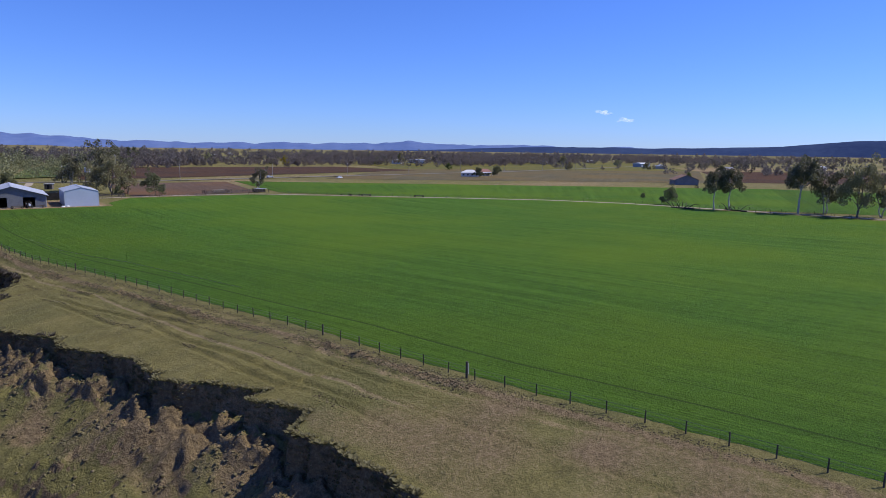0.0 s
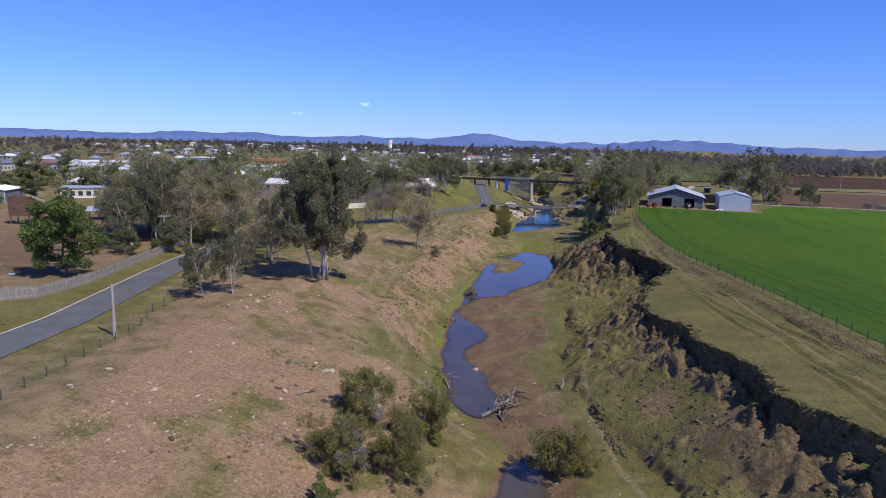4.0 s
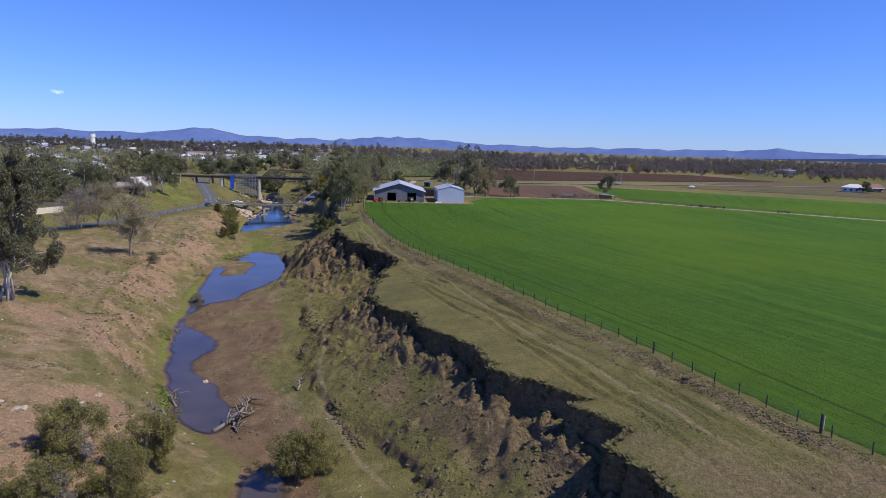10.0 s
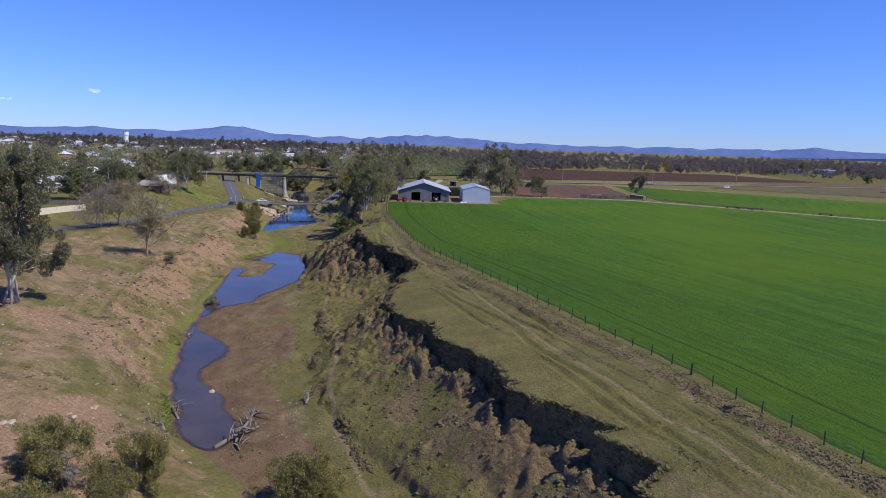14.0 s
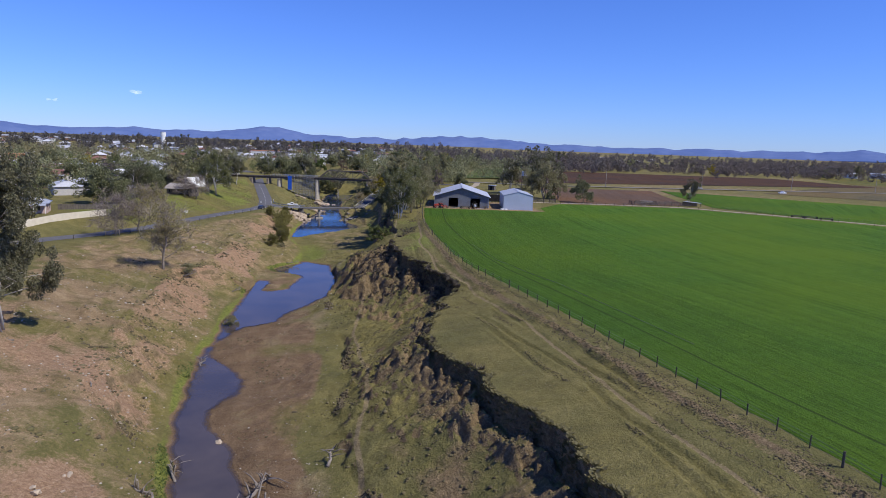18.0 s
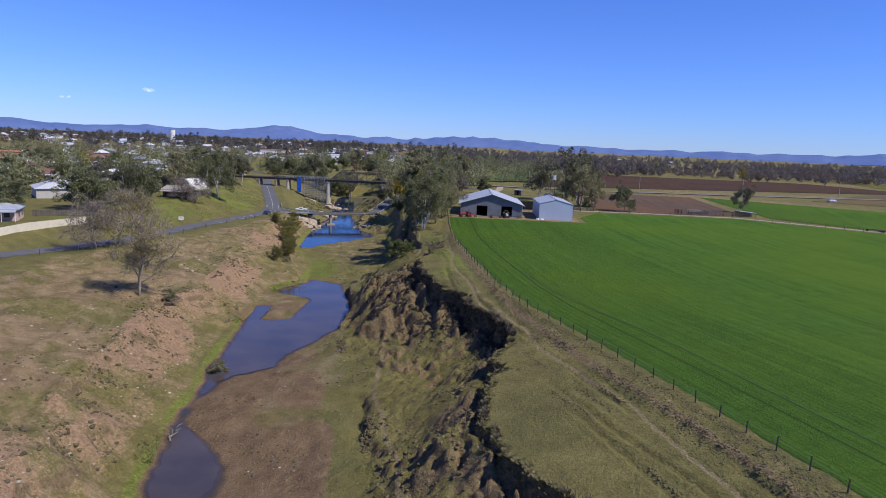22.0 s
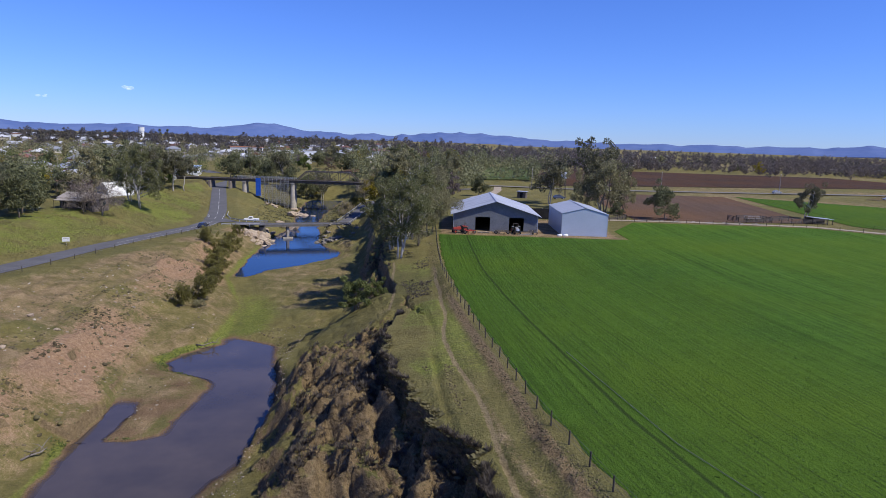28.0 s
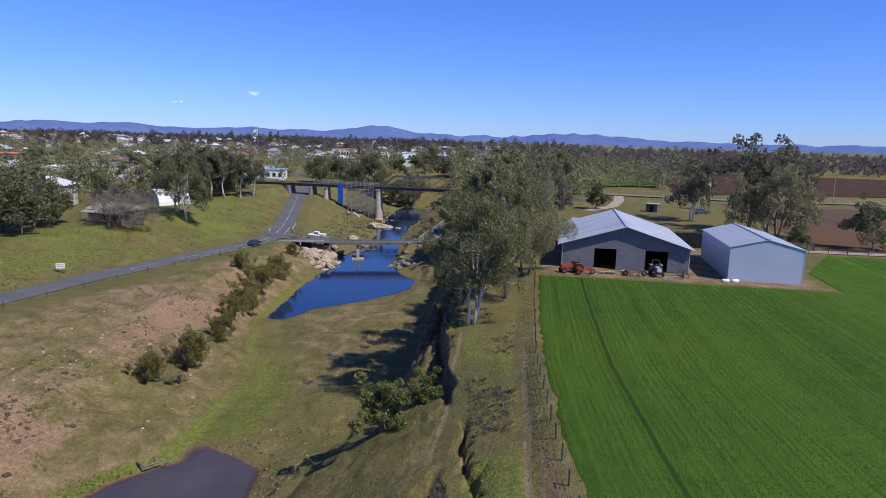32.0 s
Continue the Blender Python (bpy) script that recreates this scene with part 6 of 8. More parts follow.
rocks(-46, 316, 4.5, 30, 0.8, 2.2, GREY, "grey rubble block tipped on the bank", "rubble")
rocks(-43, 320, 6.5, 45, 0.5, 1.7, GREY, "grey rubble block tipped on the bank", "rubble")
rocks(-45, 338, 4, 12, 0.5, 1.8, GREY, "grey rubble block tipped on the bank", "rubble")
rocks(-48, 327, 4, 18, 0.5, 1.5, GREY, "grey rubble block tipped on the bank", "rubble")
rocks(-66, 187, 7, 22, 0.25, 1.2, PALE, "pale stone scattered on the grassy bank", "bank stones")
rocks(-40, 66, 16, 28, 0.15, 0.75, PALE, "pale stone lying on the bare slope", "bank stones")
rocks(-59, 84, 7, 14, 0.25, 0.9, PALE, "pale stone lying on the bare slope", "bank stones")
rocks(-33, 74, 7, 12, 0.2, 1.0, PALE, "pale stone lying on the bare slope", "bank stones")
rocks(-50, 120, 16, 16, 0.15, 0.6, PALE, "pale stone lying on the bare slope", "bank stones")
rocks(-58, 215, 12, 14, 0.2, 0.9, PALE, "pale stone lying on the bare slope", "bank stones")
rocks(-46, 60, 14, 32, 0.12, 0.6, PALE, "pale stone lying on the bare slope", "bank stones")
rocks(-25.8, 94.5, 0.3, 1, 1.2, 1.3, PALE, "lone white rock on the mud", "mud rock")


def log(x, y, rz, length, r, label, branches=3, rise=0.1, seed=0, mat=None):
    """A fallen dead trunk with broken limbs."""
    q = np.random.default_rng(seed)
    ob = thing("driftwood", (x, y, ground_z(x, y)), rz, label, "dead wood")
    pts = [(length * k, float(q.normal()) * 0.08 * length * (0 < k < 1), r * 0.8 + length * rise * k) for k in (0, 0.35, 0.7, 1.0)]
    part("trunk", Acc().tube(pts, [r * 1.3, r, r * 0.75, r * 0.35], 8), mat or M_DRIFT, ob, smooth=True)
    for i in range(branches):
        k = 0.25 + 0.7 * (i + 0.5) / branches
        p0 = Vector((length * k, 0, r + length * rise * k))
        e = p0 + Vector((float(q.normal()) * 0.25, float(q.normal()) * 0.38, 0.05 + 0.3 * float(q.random()))) * length
        e.z = max(e.z, 0.05)
        md = (p0 + e) / 2 + Vector((0, 0, 0.06 * length))
        part("limb", Acc().tube([tuple(p0), tuple(md), tuple(e)], [r * 0.5, r * 0.35, r * 0.12], 6), mat or M_DRIFT, ob, smooth=True)
    return ob


M_DRIFT = plain("grey_driftwood", (0.12, 0.1, 0.085), (0.3, 0.265, 0.235), 2.5, 0.95, bump=0.02, stretch=(0.4, 0.4, 1))
log(-19.2, 81.5, 62, 4.2, 0.2, "grey driftwood roots stranded on the mud", 10, 0.3, 15)
log(-27.3, 85.2, 120, 3.0, 0.13, "dead grey brush in the shallow water", 9, 0.35, 16)
log(-20.5, 77.5, 38, 5.5, 0.24, "grey root-tangled driftwood log at the pool's end", 9, 0.22, 1)
log(-18.5, 79.5, -70, 4.0, 0.16, "grey driftwood limb on the grass", 6, 0.1, 2)
log(-26.5, 78.5, 150, 3.2, 0.14, "dead grey brush at the pool edge", 7, 0.25, 3)
log(-11.5, 86, 80, 2.4, 0.16, "broken grey stump on the terrace", 6, 0.5, 4)
log(-57.5, 161, 20, 3.0, 0.14, "tangle of dead roots below the tree", 9, 0.3, 5)
log(-38, 120, 100, 2.2, 0.12, "dead brush beside the pool", 6, 0.3, 6)
log(-53.5, 100, 200, 2.5, 0.1, "fallen dead branch on the slope", 3, 0.05, 7)
log(-41, 94.5, 130, 1.6, 0.09, "short dead branch on the slope", 2, 0.15, 8)
log(-48.5, 166, 60, 2.6, 0.1, "bleached branches on the bank edge", 5, 0.12, 9)
log(-24, 148, 30, 3.4, 0.1, "dead branch on the grass flat", 5, 0.1, 10)
log(-15.2, 207.5, 15, 3.0, 0.16, "bleached fallen trunk on the terrace", 3, 0.08, 11)
log(-37, 60, 60, 2.6, 0.12, "fallen pale log on the bare slope", 1, 0.03, 12)
log(-46, 205, 10, 3.5, 0.1, "drowned branch in the pool", 4, 0.1, 13)
log(-58, 210, 200, 3.5, 0.13, "pale fallen log on the dry bank", 2, 0.03, 14)


# ---- houses ----
def house_proto(w, d, h, pitch, hip, verandah, label, at=(0, 0, -50)):
    ob = thing("house", at, 0, label, "house")
    part("wall", Acc().box((-w / 2, -d / 2, -0.6), (w / 2, d / 2, h)), M_HOUSEWALL, ob)
    o, r = 0.55, pitch * d / 2
    hx = w / 2 + o - (d / 2 + o if hip else 0)
    v = [(-w / 2 - o, -d / 2 - o, h), (w / 2 + o, -d / 2 - o, h), (w / 2 + o, d / 2 + o, h), (-w / 2 - o, d / 2 + o, h), (-hx, 0, h + r), (hx, 0, h + r)]
    v += [(x, y, z - 0.14) for x, y, z in v[:4]]
    f = [(0, 1, 5, 4), (2, 3, 4, 5), (1, 2, 5), (3, 0, 4), (0, 6, 7, 1), (1, 7, 8, 2), (2, 8, 9, 3), (3, 9, 6, 0), (9, 8, 7, 6)]
    part("roof", Acc().add(v, f), M_HOUSEROOF, ob)
    n = max(2, int(w / 3.2))
    for i in range(n):
        x = -w / 2 + w * (i + 0.5) / n
        part("window", Acc().box((x - 0.6, -d / 2 - 0.04, 0.9), (x + 0.6, -d / 2 + 0.02, 2.1)), M_GLASS, ob)
    for s in (-0.25, 0.25):
        part("window", Acc().box((w / 2 - 0.02, d * s - 0.6, 0.9), (w / 2 + 0.04, d * s + 0.6, 2.1)), M_GLASS, ob)
    if verandah:
        part("verandah_roof", Acc().add([(-w / 2, -d / 2 - 2.4, h - 0.5), (w / 2, -d / 2 - 2.4, h - 0.5), (w / 2, -d / 2, h - 0.05), (-w / 2, -d / 2, h - 0.05), (-w / 2, -d / 2 - 2.4, h - 0.6), (w / 2, -d / 2 - 2.4, h - 0.6), (w / 2, -d / 2, h - 0.15), (-w / 2, -d / 2, h - 0.15)], [(0, 1, 2, 3), (7, 6, 5, 4), (0, 4, 5, 1), (1, 5, 6, 2), (3, 7, 4, 0)]), M_HOUSEROOF, ob)
        for x in (-w / 2 + 0.1, -w / 6, w / 6, w / 2 - 0.1):
            part("verandah_post", Acc().box((x - 0.06, -d / 2 - 2.35, -0.6), (x + 0.06, -d / 2 - 2.23, h - 0.55)), M_WHITE, ob)
    return ob


HOUSES = [
    house_proto(13, 8.5, 3.0, 0.5, True, False, "single-storey house with a pale hipped metal roof", (-150, 290, -1.4)),
    house_proto(11, 8, 3.1, 0.55, False, True, "small gabled cottage with a front verandah", (-168, 262, -1.4)),
    house_proto(15, 9.5, 3.2, 0.42, True, True, "wide verandah house with a light metal roof", (-190, 335, -1.2)),
    house_proto(20, 12, 4.4, 0.22, False, False, "low pale shed-roofed workshop", (-215, 372, -1.0)),
    house_proto(11, 9, 5.8, 0.5, True, False, "two-storey house with a hipped roof", (-176, 408, -1.0)),
]
town_rng = random.Random(21)
placed = [(h.location.x, h.location.y) for h in HOUSES]


def road_clear(x, y):
    if y < 480 and abs(x - float(ROAD(y))) < 20:
        return False
    for (x0, y0), (x1, y1) in (((-99, 150), (-190, 280)), ((-190, 280), (-260, 380)), ((-138, 470), (-170, 500)), ((-170, 500), (-330, 520))):
        d = Vector((x1 - x0, y1 - y0))
        k = max(0, min(1, ((x - x0) * d.x + (y - y0) * d.y) / d.length_squared))
        if math.hypot(x - x0 - d.x * k, y - y0 - d.y * k) < 11:
            return False
    return True


def scatter_houses(n, x0, x1, y0, y1, gap, group):
    made = tries = 0
    while made < n and tries < n * 30:
        tries += 1
        x, y = town_rng.uniform(x0, x1), town_rng.uniform(y0, y1)
        if not road_clear(x, y) or any(math.hypot(x - a, y - b) < gap for a, b in placed):
            continue
        placed.append((x, y))
        made += 1
        q = town_rng.choices(HOUSES, (4, 3, 3, 1.2, 1.5))[0]
        ob = copy_thing(q, pose(x, y, float(upland(np.array([x]), np.array([y]))[0]) + 0.1, 0, 0, town_rng.choice((20, 35, 110, 125, 200, 300)) + town_rng.uniform(-6, 6)))
        ob["group"] = group


scatter_houses(44, -330, -135, 205, 470, 17, "riverside town houses")
scatter_houses(60, -600, -200, 380, 760, 19, "town houses")
scatter_houses(50, -600, -230, 120, 380, 21, "town houses")
scatter_houses(44, -420, -60, 560, 1000, 24, "town houses")
scatter_houses(70, -620, -100, 700, 1250, 22, "houses on the rise")
scatter_houses(24, -900, -450, 700, 1300, 40, "outer town houses")
scatter_houses(10, 60, 420, 900, 1500, 60, "houses on the plain")
scatter_houses(8, 380, 900, 700, 1300, 70, "houses on the plain")


# landmarks of the town
def block_building(x, y, w, d, h, rz, wall, roof, storeys, label, name="building"):
    ob = thing(name, (x, y, float(upland(np.array([x]), np.array([y]))[0])), rz, label, "building")
    part("wall", Acc().box((-w / 2, -d / 2, -1), (w / 2, d / 2, h)), wall, ob)
    part("roof", Acc().box((-w / 2 - 0.4, -d / 2 - 0.4, h), (w / 2 + 0.4, d / 2 + 0.4, h + 0.35)), roof, ob)
    for s in range(storeys):
        z0 = h * s / storeys + 0.9
        n = int(w / 2.6)
        for i in range(n):
            c = -w / 2 + w * (i + 0.5) / n
            part("window", Acc().box((c - 0.75, -d / 2 - 0.05, z0), (c + 0.75, -d / 2 + 0.02, z0 + h / storeys * 0.45)), M_GLASS, ob)
        part("band", Acc().box((-w / 2 - 0.06, -d / 2 - 0.06, h * s / storeys + 0.05), (w / 2 + 0.06, d / 2 + 0.06, h * s / storeys + 0.45)), M_WHITE, ob)
    return ob


M_BRICK = plain("red_brick_wall", (0.3, 0.11, 0.07), (0.42, 0.2, 0.13), 0.5, 0.9)
M_BLUEWALL = plain("blue_painted_wall", (0.2, 0.28, 0.42), (0.3, 0.38, 0.5), 0.5, 0.7)
M_BLUEROOF = plain("pale_blue_metal_roof", (0.3, 0.42, 0.58), (0.42, 0.52, 0.66), 0.5, 0.5, 0.2)
M_ORANGE = plain("orange_tiles", (0.42, 0.15, 0.06), (0.55, 0.24, 0.11), 0.8, 0.8)
block_building(-318, 392, 26, 12, 8.5, 40, M_BLUEWALL, M_WHITE, 2, "two-storey blue and white office block")
block_building(-292, 440, 30, 14, 7.5, 40, M_BRICK, M_ORANGE, 2, "two-storey red brick hotel with an orange roof")
block_building(-150, 720, 34, 12, 6.5, 15, M_WHITE, M_WHITE, 1, "long white public building on the rise")
block_building(-210, 760, 30, 14, 7, 10, M_HOUSEWALL, M_ORANGE, 1, "building with a terracotta roof on the rise")
block_building(-345, 330, 30, 18, 6, 35, M_WHITE, M_WHITE, 1, "white flat-roofed shop in town")
block_building(-250, 355, 24, 16, 5.5, 35, M_WHITE, M_STEEL, 1, "white warehouse with a metal roof")

block_building(-150, 452, 20, 10, 4.2, 12, M_WHITE, M_BLUEROOF, 1, "long white workshop with a pale blue roof")
tower = thing("water_tower", (-480, 1110, 6.3), 0, "white cylindrical concrete water tower over the town", "water tower")
part("shaft", Acc().tube([(0, 0, -2), (0, 0, 13.5)], [3.9, 3.9], 20), M_WHITE, tower)
part("tank", Acc().tube([(0, 0, 13.5), (0, 0, 19.5)], [4.5, 4.5], 20), M_WHITE, tower)
part("rim", Acc().tube([(0, 0, 19.5), (0, 0, 20)], [4.8, 4.8], 20), M_CONCRETE, tower)

# the verandah cottage and the arched shed above the road
cot = house_proto(10, 7, 3.2, 0.4, False, True, "weathered timber cottage with a deep verandah", (-110, 289, -1.9))
for ch in cot.children:
    if ch.name.startswith(("wall", "verandah_post")):
        ch.data.materials[0] = M_TIMBER
    elif "roof" in ch.name:
        ch.data.materials[0] = M_POLE
cot.rotation_euler = (0, 0, radians(-10))
arch = thing("arched_shed", (-120.5, 326, ground_z(-120.5, 326)), -25, "pale round-roofed metal shed", "shed")
pts = [(3.6 * math.cos(math.pi * i / 12), 4.6 * math.sin(math.pi * i / 12)) for i in range(13)]
part("shell", Acc().add([(x, -5, z) for x, z in pts] + [(x, 5, z) for x, z in pts], [(i, i + 1, i + 14, i + 13) for i in range(12)] + [tuple(range(12, -1, -1)), tuple(range(13, 26))]), M_WHITE, arch)
part("door", Acc().box((-1.2, -5.06, 0), (1.2, -4.98, 2.6)), M_STEEL, arch)

# the pink house by the cream wall, its back fence, and the long white stores in town
M_PINK = plain("pink_rendered_wall", (0.46, 0.33, 0.29), (0.58, 0.43, 0.38), 1.0, 0.8)
pink = house_proto(9, 8, 3.0, 0.5, True, True, "pink rendered house with a grey hipped roof", (-122, 210, ground_z(-122, 210)))
for ch in pink.children:
    if ch.name.startswith("wall"):
        ch.data.materials[0] = M_PINK
    elif "roof" in ch.name:
        ch.data.materials[0] = M_OLDROOF
pink.rotation_euler = (0, 0, radians(25))
yard = thing("yard_fence", (-119, 218, ground_z(-119, 218)), 20, "dark weathered timber back-yard fence", "fence")
for i in range(36):
    part("paling", Acc().box((i * 0.42, -0.015, -0.3), (i * 0.42 + 0.39, 0.015, 1.6 + 0.06 * (i % 3))), M_TIMBER, yard)
for h in (0.4, 1.3):
    part("rail", Acc().box((0, 0.017, h), (15.1, 0.08, h + 0.1)), M_TIMBER, yard)
for i, (x, y) in enumerate(((-236, 403), (-214, 417), (-262, 392))):
    st = block_building(x, y, 24, 14, 4.6, 32, M_WHITE, M_WHITE if i != 1 else M_STEEL, 1, "long white store with a flat pale roof")
    st["group"] = "white stores in town"

# yards beyond the paling fence
gable = gable_shed("barn", (-228, 148, -1.5), 22, 14, 4.2, 6.0, M_OLDWALL, M_WHITE, "dark barn with a pale metal roof", doors=((8, 12, 3.2),))
gable.rotation_euler = (0, 0, radians(30))
lean = thing("open_shed", (-147, 141, -1.5), 35, "low open shed with a rusty sheet roof", "shed")
part("roof", Acc().add([(-5, -3, 2.6), (5, -3, 2.6), (5, 3, 3.3), (-5, 3, 3.3), (-5, -3, 2.5), (5, -3, 2.5), (5, 3, 3.2), (-5, 3, 3.2)], [(0, 1, 2, 3), (7, 6, 5, 4), (0, 4, 5, 1), (1, 5, 6, 2), (2, 6, 7, 3), (3, 7, 4, 0)]), M_OLDROOF, lean)
for x in (-4.8, 0, 4.8):
    for y in (-2.8, 2.8):
        part("post", Acc().box((x - 0.1, y - 0.1, -0.2), (x + 0.1, y + 0.1, 2.55)), M_TIMBER, lean)
M_OLDRED = plain("weathered_red_brown_boards", (0.075, 0.045, 0.035), (0.19, 0.11, 0.08), 1.5, 0.95, stretch=(0.3, 0.3, 1))
hop = thing("loading_hopper", (-157, 124, -1.5), 25, "tall rust-red timber loading hopper with a conveyor", "hopper")
for i in range(9):
    part("board", Acc().box((-2.4, -2.1, 2.2 + i * 0.55), (2.4, -1.98, 2.7 + i * 0.55)), M_OLDRED, hop)
    part("board", Acc().box((-2.52, -2.0, 2.2 + i * 0.55), (-2.4, 2.0, 2.7 + i * 0.55)), M_OLDRED, hop)
    part("board", Acc().box((2.4, -2.0, 2.2 + i * 0.55), (2.52, 2.0, 2.7 + i * 0.55)), M_OLDRED, hop)
for x in (-2.2, 2.2):
    for y in (-1.8, 1.8):
        part("leg", Acc().box((x - 0.14, y - 0.14, -0.3), (x + 0.14, y + 0.14, 7.2)), M_TIMBER, hop)
part("conveyor", Acc().beam((1, 0, 7.6), (13, 2, 2.2), 0.5, 0.35), M_POLE, hop)
(block_building(-203, 192, 24, 10, 3.6, 38, M_HOUSEWALL, M_STEEL, 1, "low brick house with a flat pale roof"))
(block_building(-181, 180, 6, 5, 4.8, 38, M_WHITE, M_WHITE, 1, "square white rendered tank house"))

# farm buildings out on the plain
M_BARNROOF = plain("rusted_iron_roof", (0.16, 0.085, 0.06), (0.3, 0.2, 0.16), 0.6, 0.8)
far_barn = gable_shed("hay_barn", (356, 258, 0), 15, 10, 3.4, 6.4, M_OLDWALL, M_BARNROOF, "old dark hay barn with a rusty roof", overhang=0.6)
far_barn.rotation_euler = (0, 0, radians(-35))
for i, (x, y, k) in enumerate(((300, 400, 0), (318, 408, 1), (660, 500, 2), (645, 404, 1), (700, 560, 3), (440, 745, 3), (480, 760, 3), (820, 395, 3))):
    ob = copy_thing(HOUSES[k], pose(x, y, 0.1, 0, 0, -35 + 40 * (i % 3)))
    ob["group"] = "farm houses on the plain"

# a small timber hut on the house lawn
hut = thing("hut", (21, 352, 0.05), -20, "small brown timber hut with a flat roof", "hut")
part("wall", Acc().box((-1.6, -1.4, -0.2), (1.6, 1.4, 2.3)), M_TIMBER, hut)
part("roof", Acc().box((-1.9, -1.7, 2.3), (1.9, 1.7, 2.45)), M_OLDROOF, hut)
part("door", Acc().box((-0.5, -1.46, 0), (0.5, -1.405, 2.0)), M_BLACK, hut)

# tank on a stand behind the sheds
tk = thing("tank_stand", (38.5, 366, 0), 0, "round metal water tank on a tall stand", "water tank")
for x in (-1, 1):
    for y in (-1, 1):
        part("leg", Acc().beam((x * 1.2, y * 1.2, -0.2), (x * 0.9, y * 0.9, 7), 0.16), M_TIMBER, tk)
part("platform", Acc().box((-1.4, -1.4, 7), (1.4, 1.4, 7.15)), M_TIMBER, tk)
part("tank", Acc().tube([(0, 0, 7.15), (0, 0, 9.4)], [1.35, 1.35], 16), M_STEEL, tk)

# ---- town and farm trees ----
tr = random.Random(77)


def scatter_trees(n, x0, x1, y0, y1, kinds, lo, hi, ok=None, group="town trees"):
    made = tries = 0
    while made < n and tries < n * 20:
        tries += 1
        x, y = tr.uniform(x0, x1), tr.uniform(y0, y1)
        if (ok and not ok(x, y)) or not road_clear(x, y) or any(abs(x - a) < 6.5 and abs(y - b) < 6.5 for a, b in placed):
            continue
        made += 1
        k = tr.choice(kinds)
        z = float(upland(np.array([x]), np.array([y]))[0]) if (x < -150 or y > 520 or x > 60) else None
        tree(k, x, y, tr.uniform(lo, hi), z=z, group=group)


MIX = ("far_gum", "far_gum", "far_round", "far_round", "far_rust")
scatter_trees(88, -330, -125, 200, 480, MIX, 0.5, 1.05)
scatter_trees(45, -300, -120, 130, 230, ("far_gum", "far_gum", "far_round", "far_round"), 0.6, 1.1, ok=lambda x, y: not (x > -225 and 0.82 < -y / x < 1.06))
scatter_trees(46, -120, 0, 455, 640, ("far_gum", "far_gum", "far_round", "far_rust"), 0.8, 1.25, ok=lambda x, y: abs(x + 95) > 4)
scatter_trees(30, -32, 8, 300, 410, ("far_gum", "far_rust", "far_gum", "far_round"), 0.7, 1.1, ok=lambda x, y: abs(x - float(LANE(y))) > 8 and x < -4 + 0.0 * y, group="river bank trees")
scatter_trees(12, -135, -121, 300, 395, ("far_gum", "far_gum", "far_round"), 0.8, 1.2, ok=lambda x, y: x < float(ROAD(y)) - 12, group="hill trees")
scatter_trees(14, 0, 520, 640, 900, ("far_gum", "far_round", "far_rust"), 0.7, 1.1, group="trees on the plain")
scatter_trees(12, 330, 900, 300, 700, ("far_round", "far_gum"), 0.6, 1.0, group="trees on the plain")
for x, y, s, k in ((-103.3, 306, 1.12, "river_gum"), (-108, 311, 0.8, "river_gum"), (-118, 345, 1.1, "gum_tall"), (-116, 351, 1.15, "gum_tall"), (-114, 358, 1.05, "gum_tall"), (-122, 344, 1.0, "gum_tall"), (-113, 366, 0.95, "gum_tall"), (-103, 285, 1.0, "bare"), (-106, 281, 0.85, "bare"), (-111, 262, 1.1, "round"), (-116, 270.5, 1.3, "round"), (-119, 266, 1.2, "round"), (-116.5, 277, 1.0, "round"), (-113, 232, 1.2, "round"), (-119, 238, 1.1, "round"), (-110, 240, 0.9, "round"), (-114, 252, 0.9, "gum"), (-123, 452, 1.25, "round"), (-113, 455, 1.3, "round"), (-104, 452, 1.2, "round"), (-93, 458, 1.35, "round"), (-83, 452, 1.25, "round"), (-75, 458, 1.1, "gum"), (-98, 470, 1.3, "gum"), (300, 388, 0.8, "far_round"), (325, 398, 0.9, "far_round"), (375, 262, 0.8, "far_round")):
    tree(k, x, y, s)
for i in range(26):
    x, y = tr.uniform(-47, -26), tr.uniform(346, 402)
    if abs(x - float(LANE(y))) > 4.5 and x > float(WATER_R(y)) + 3:
        tree(tr.choice(("shrub", "shrub", "bush", "sparse")), x, y, tr.uniform(0.5, 0.9), group="river bank scrub")
for x, y in ((-410, 1040), (-418, 1035), (-150, 735), (-146, 742), (120, 760), (126, 765)):
    tree("pine", x, y, 1.1, z=float(upland(np.array([x]), np.array([y]))[0]))


M_FARWOOD = leaf_mat("distant_foliage", (0.085, 0.084, 0.052), (0.105, 0.103, 0.064), (0.13, 0.127, 0.082), 0.45, 1.15)
M_FARGREY = leaf_mat("distant_gum_foliage", (0.115, 0.11, 0.076), (0.14, 0.133, 0.094), (0.17, 0.162, 0.118), 0.45, 1.15)
M_FARBROWN = leaf_mat("distant_brown_foliage", (0.125, 0.108, 0.072), (0.15, 0.13, 0.09), (0.18, 0.157, 0.112), 0.45, 1.15)


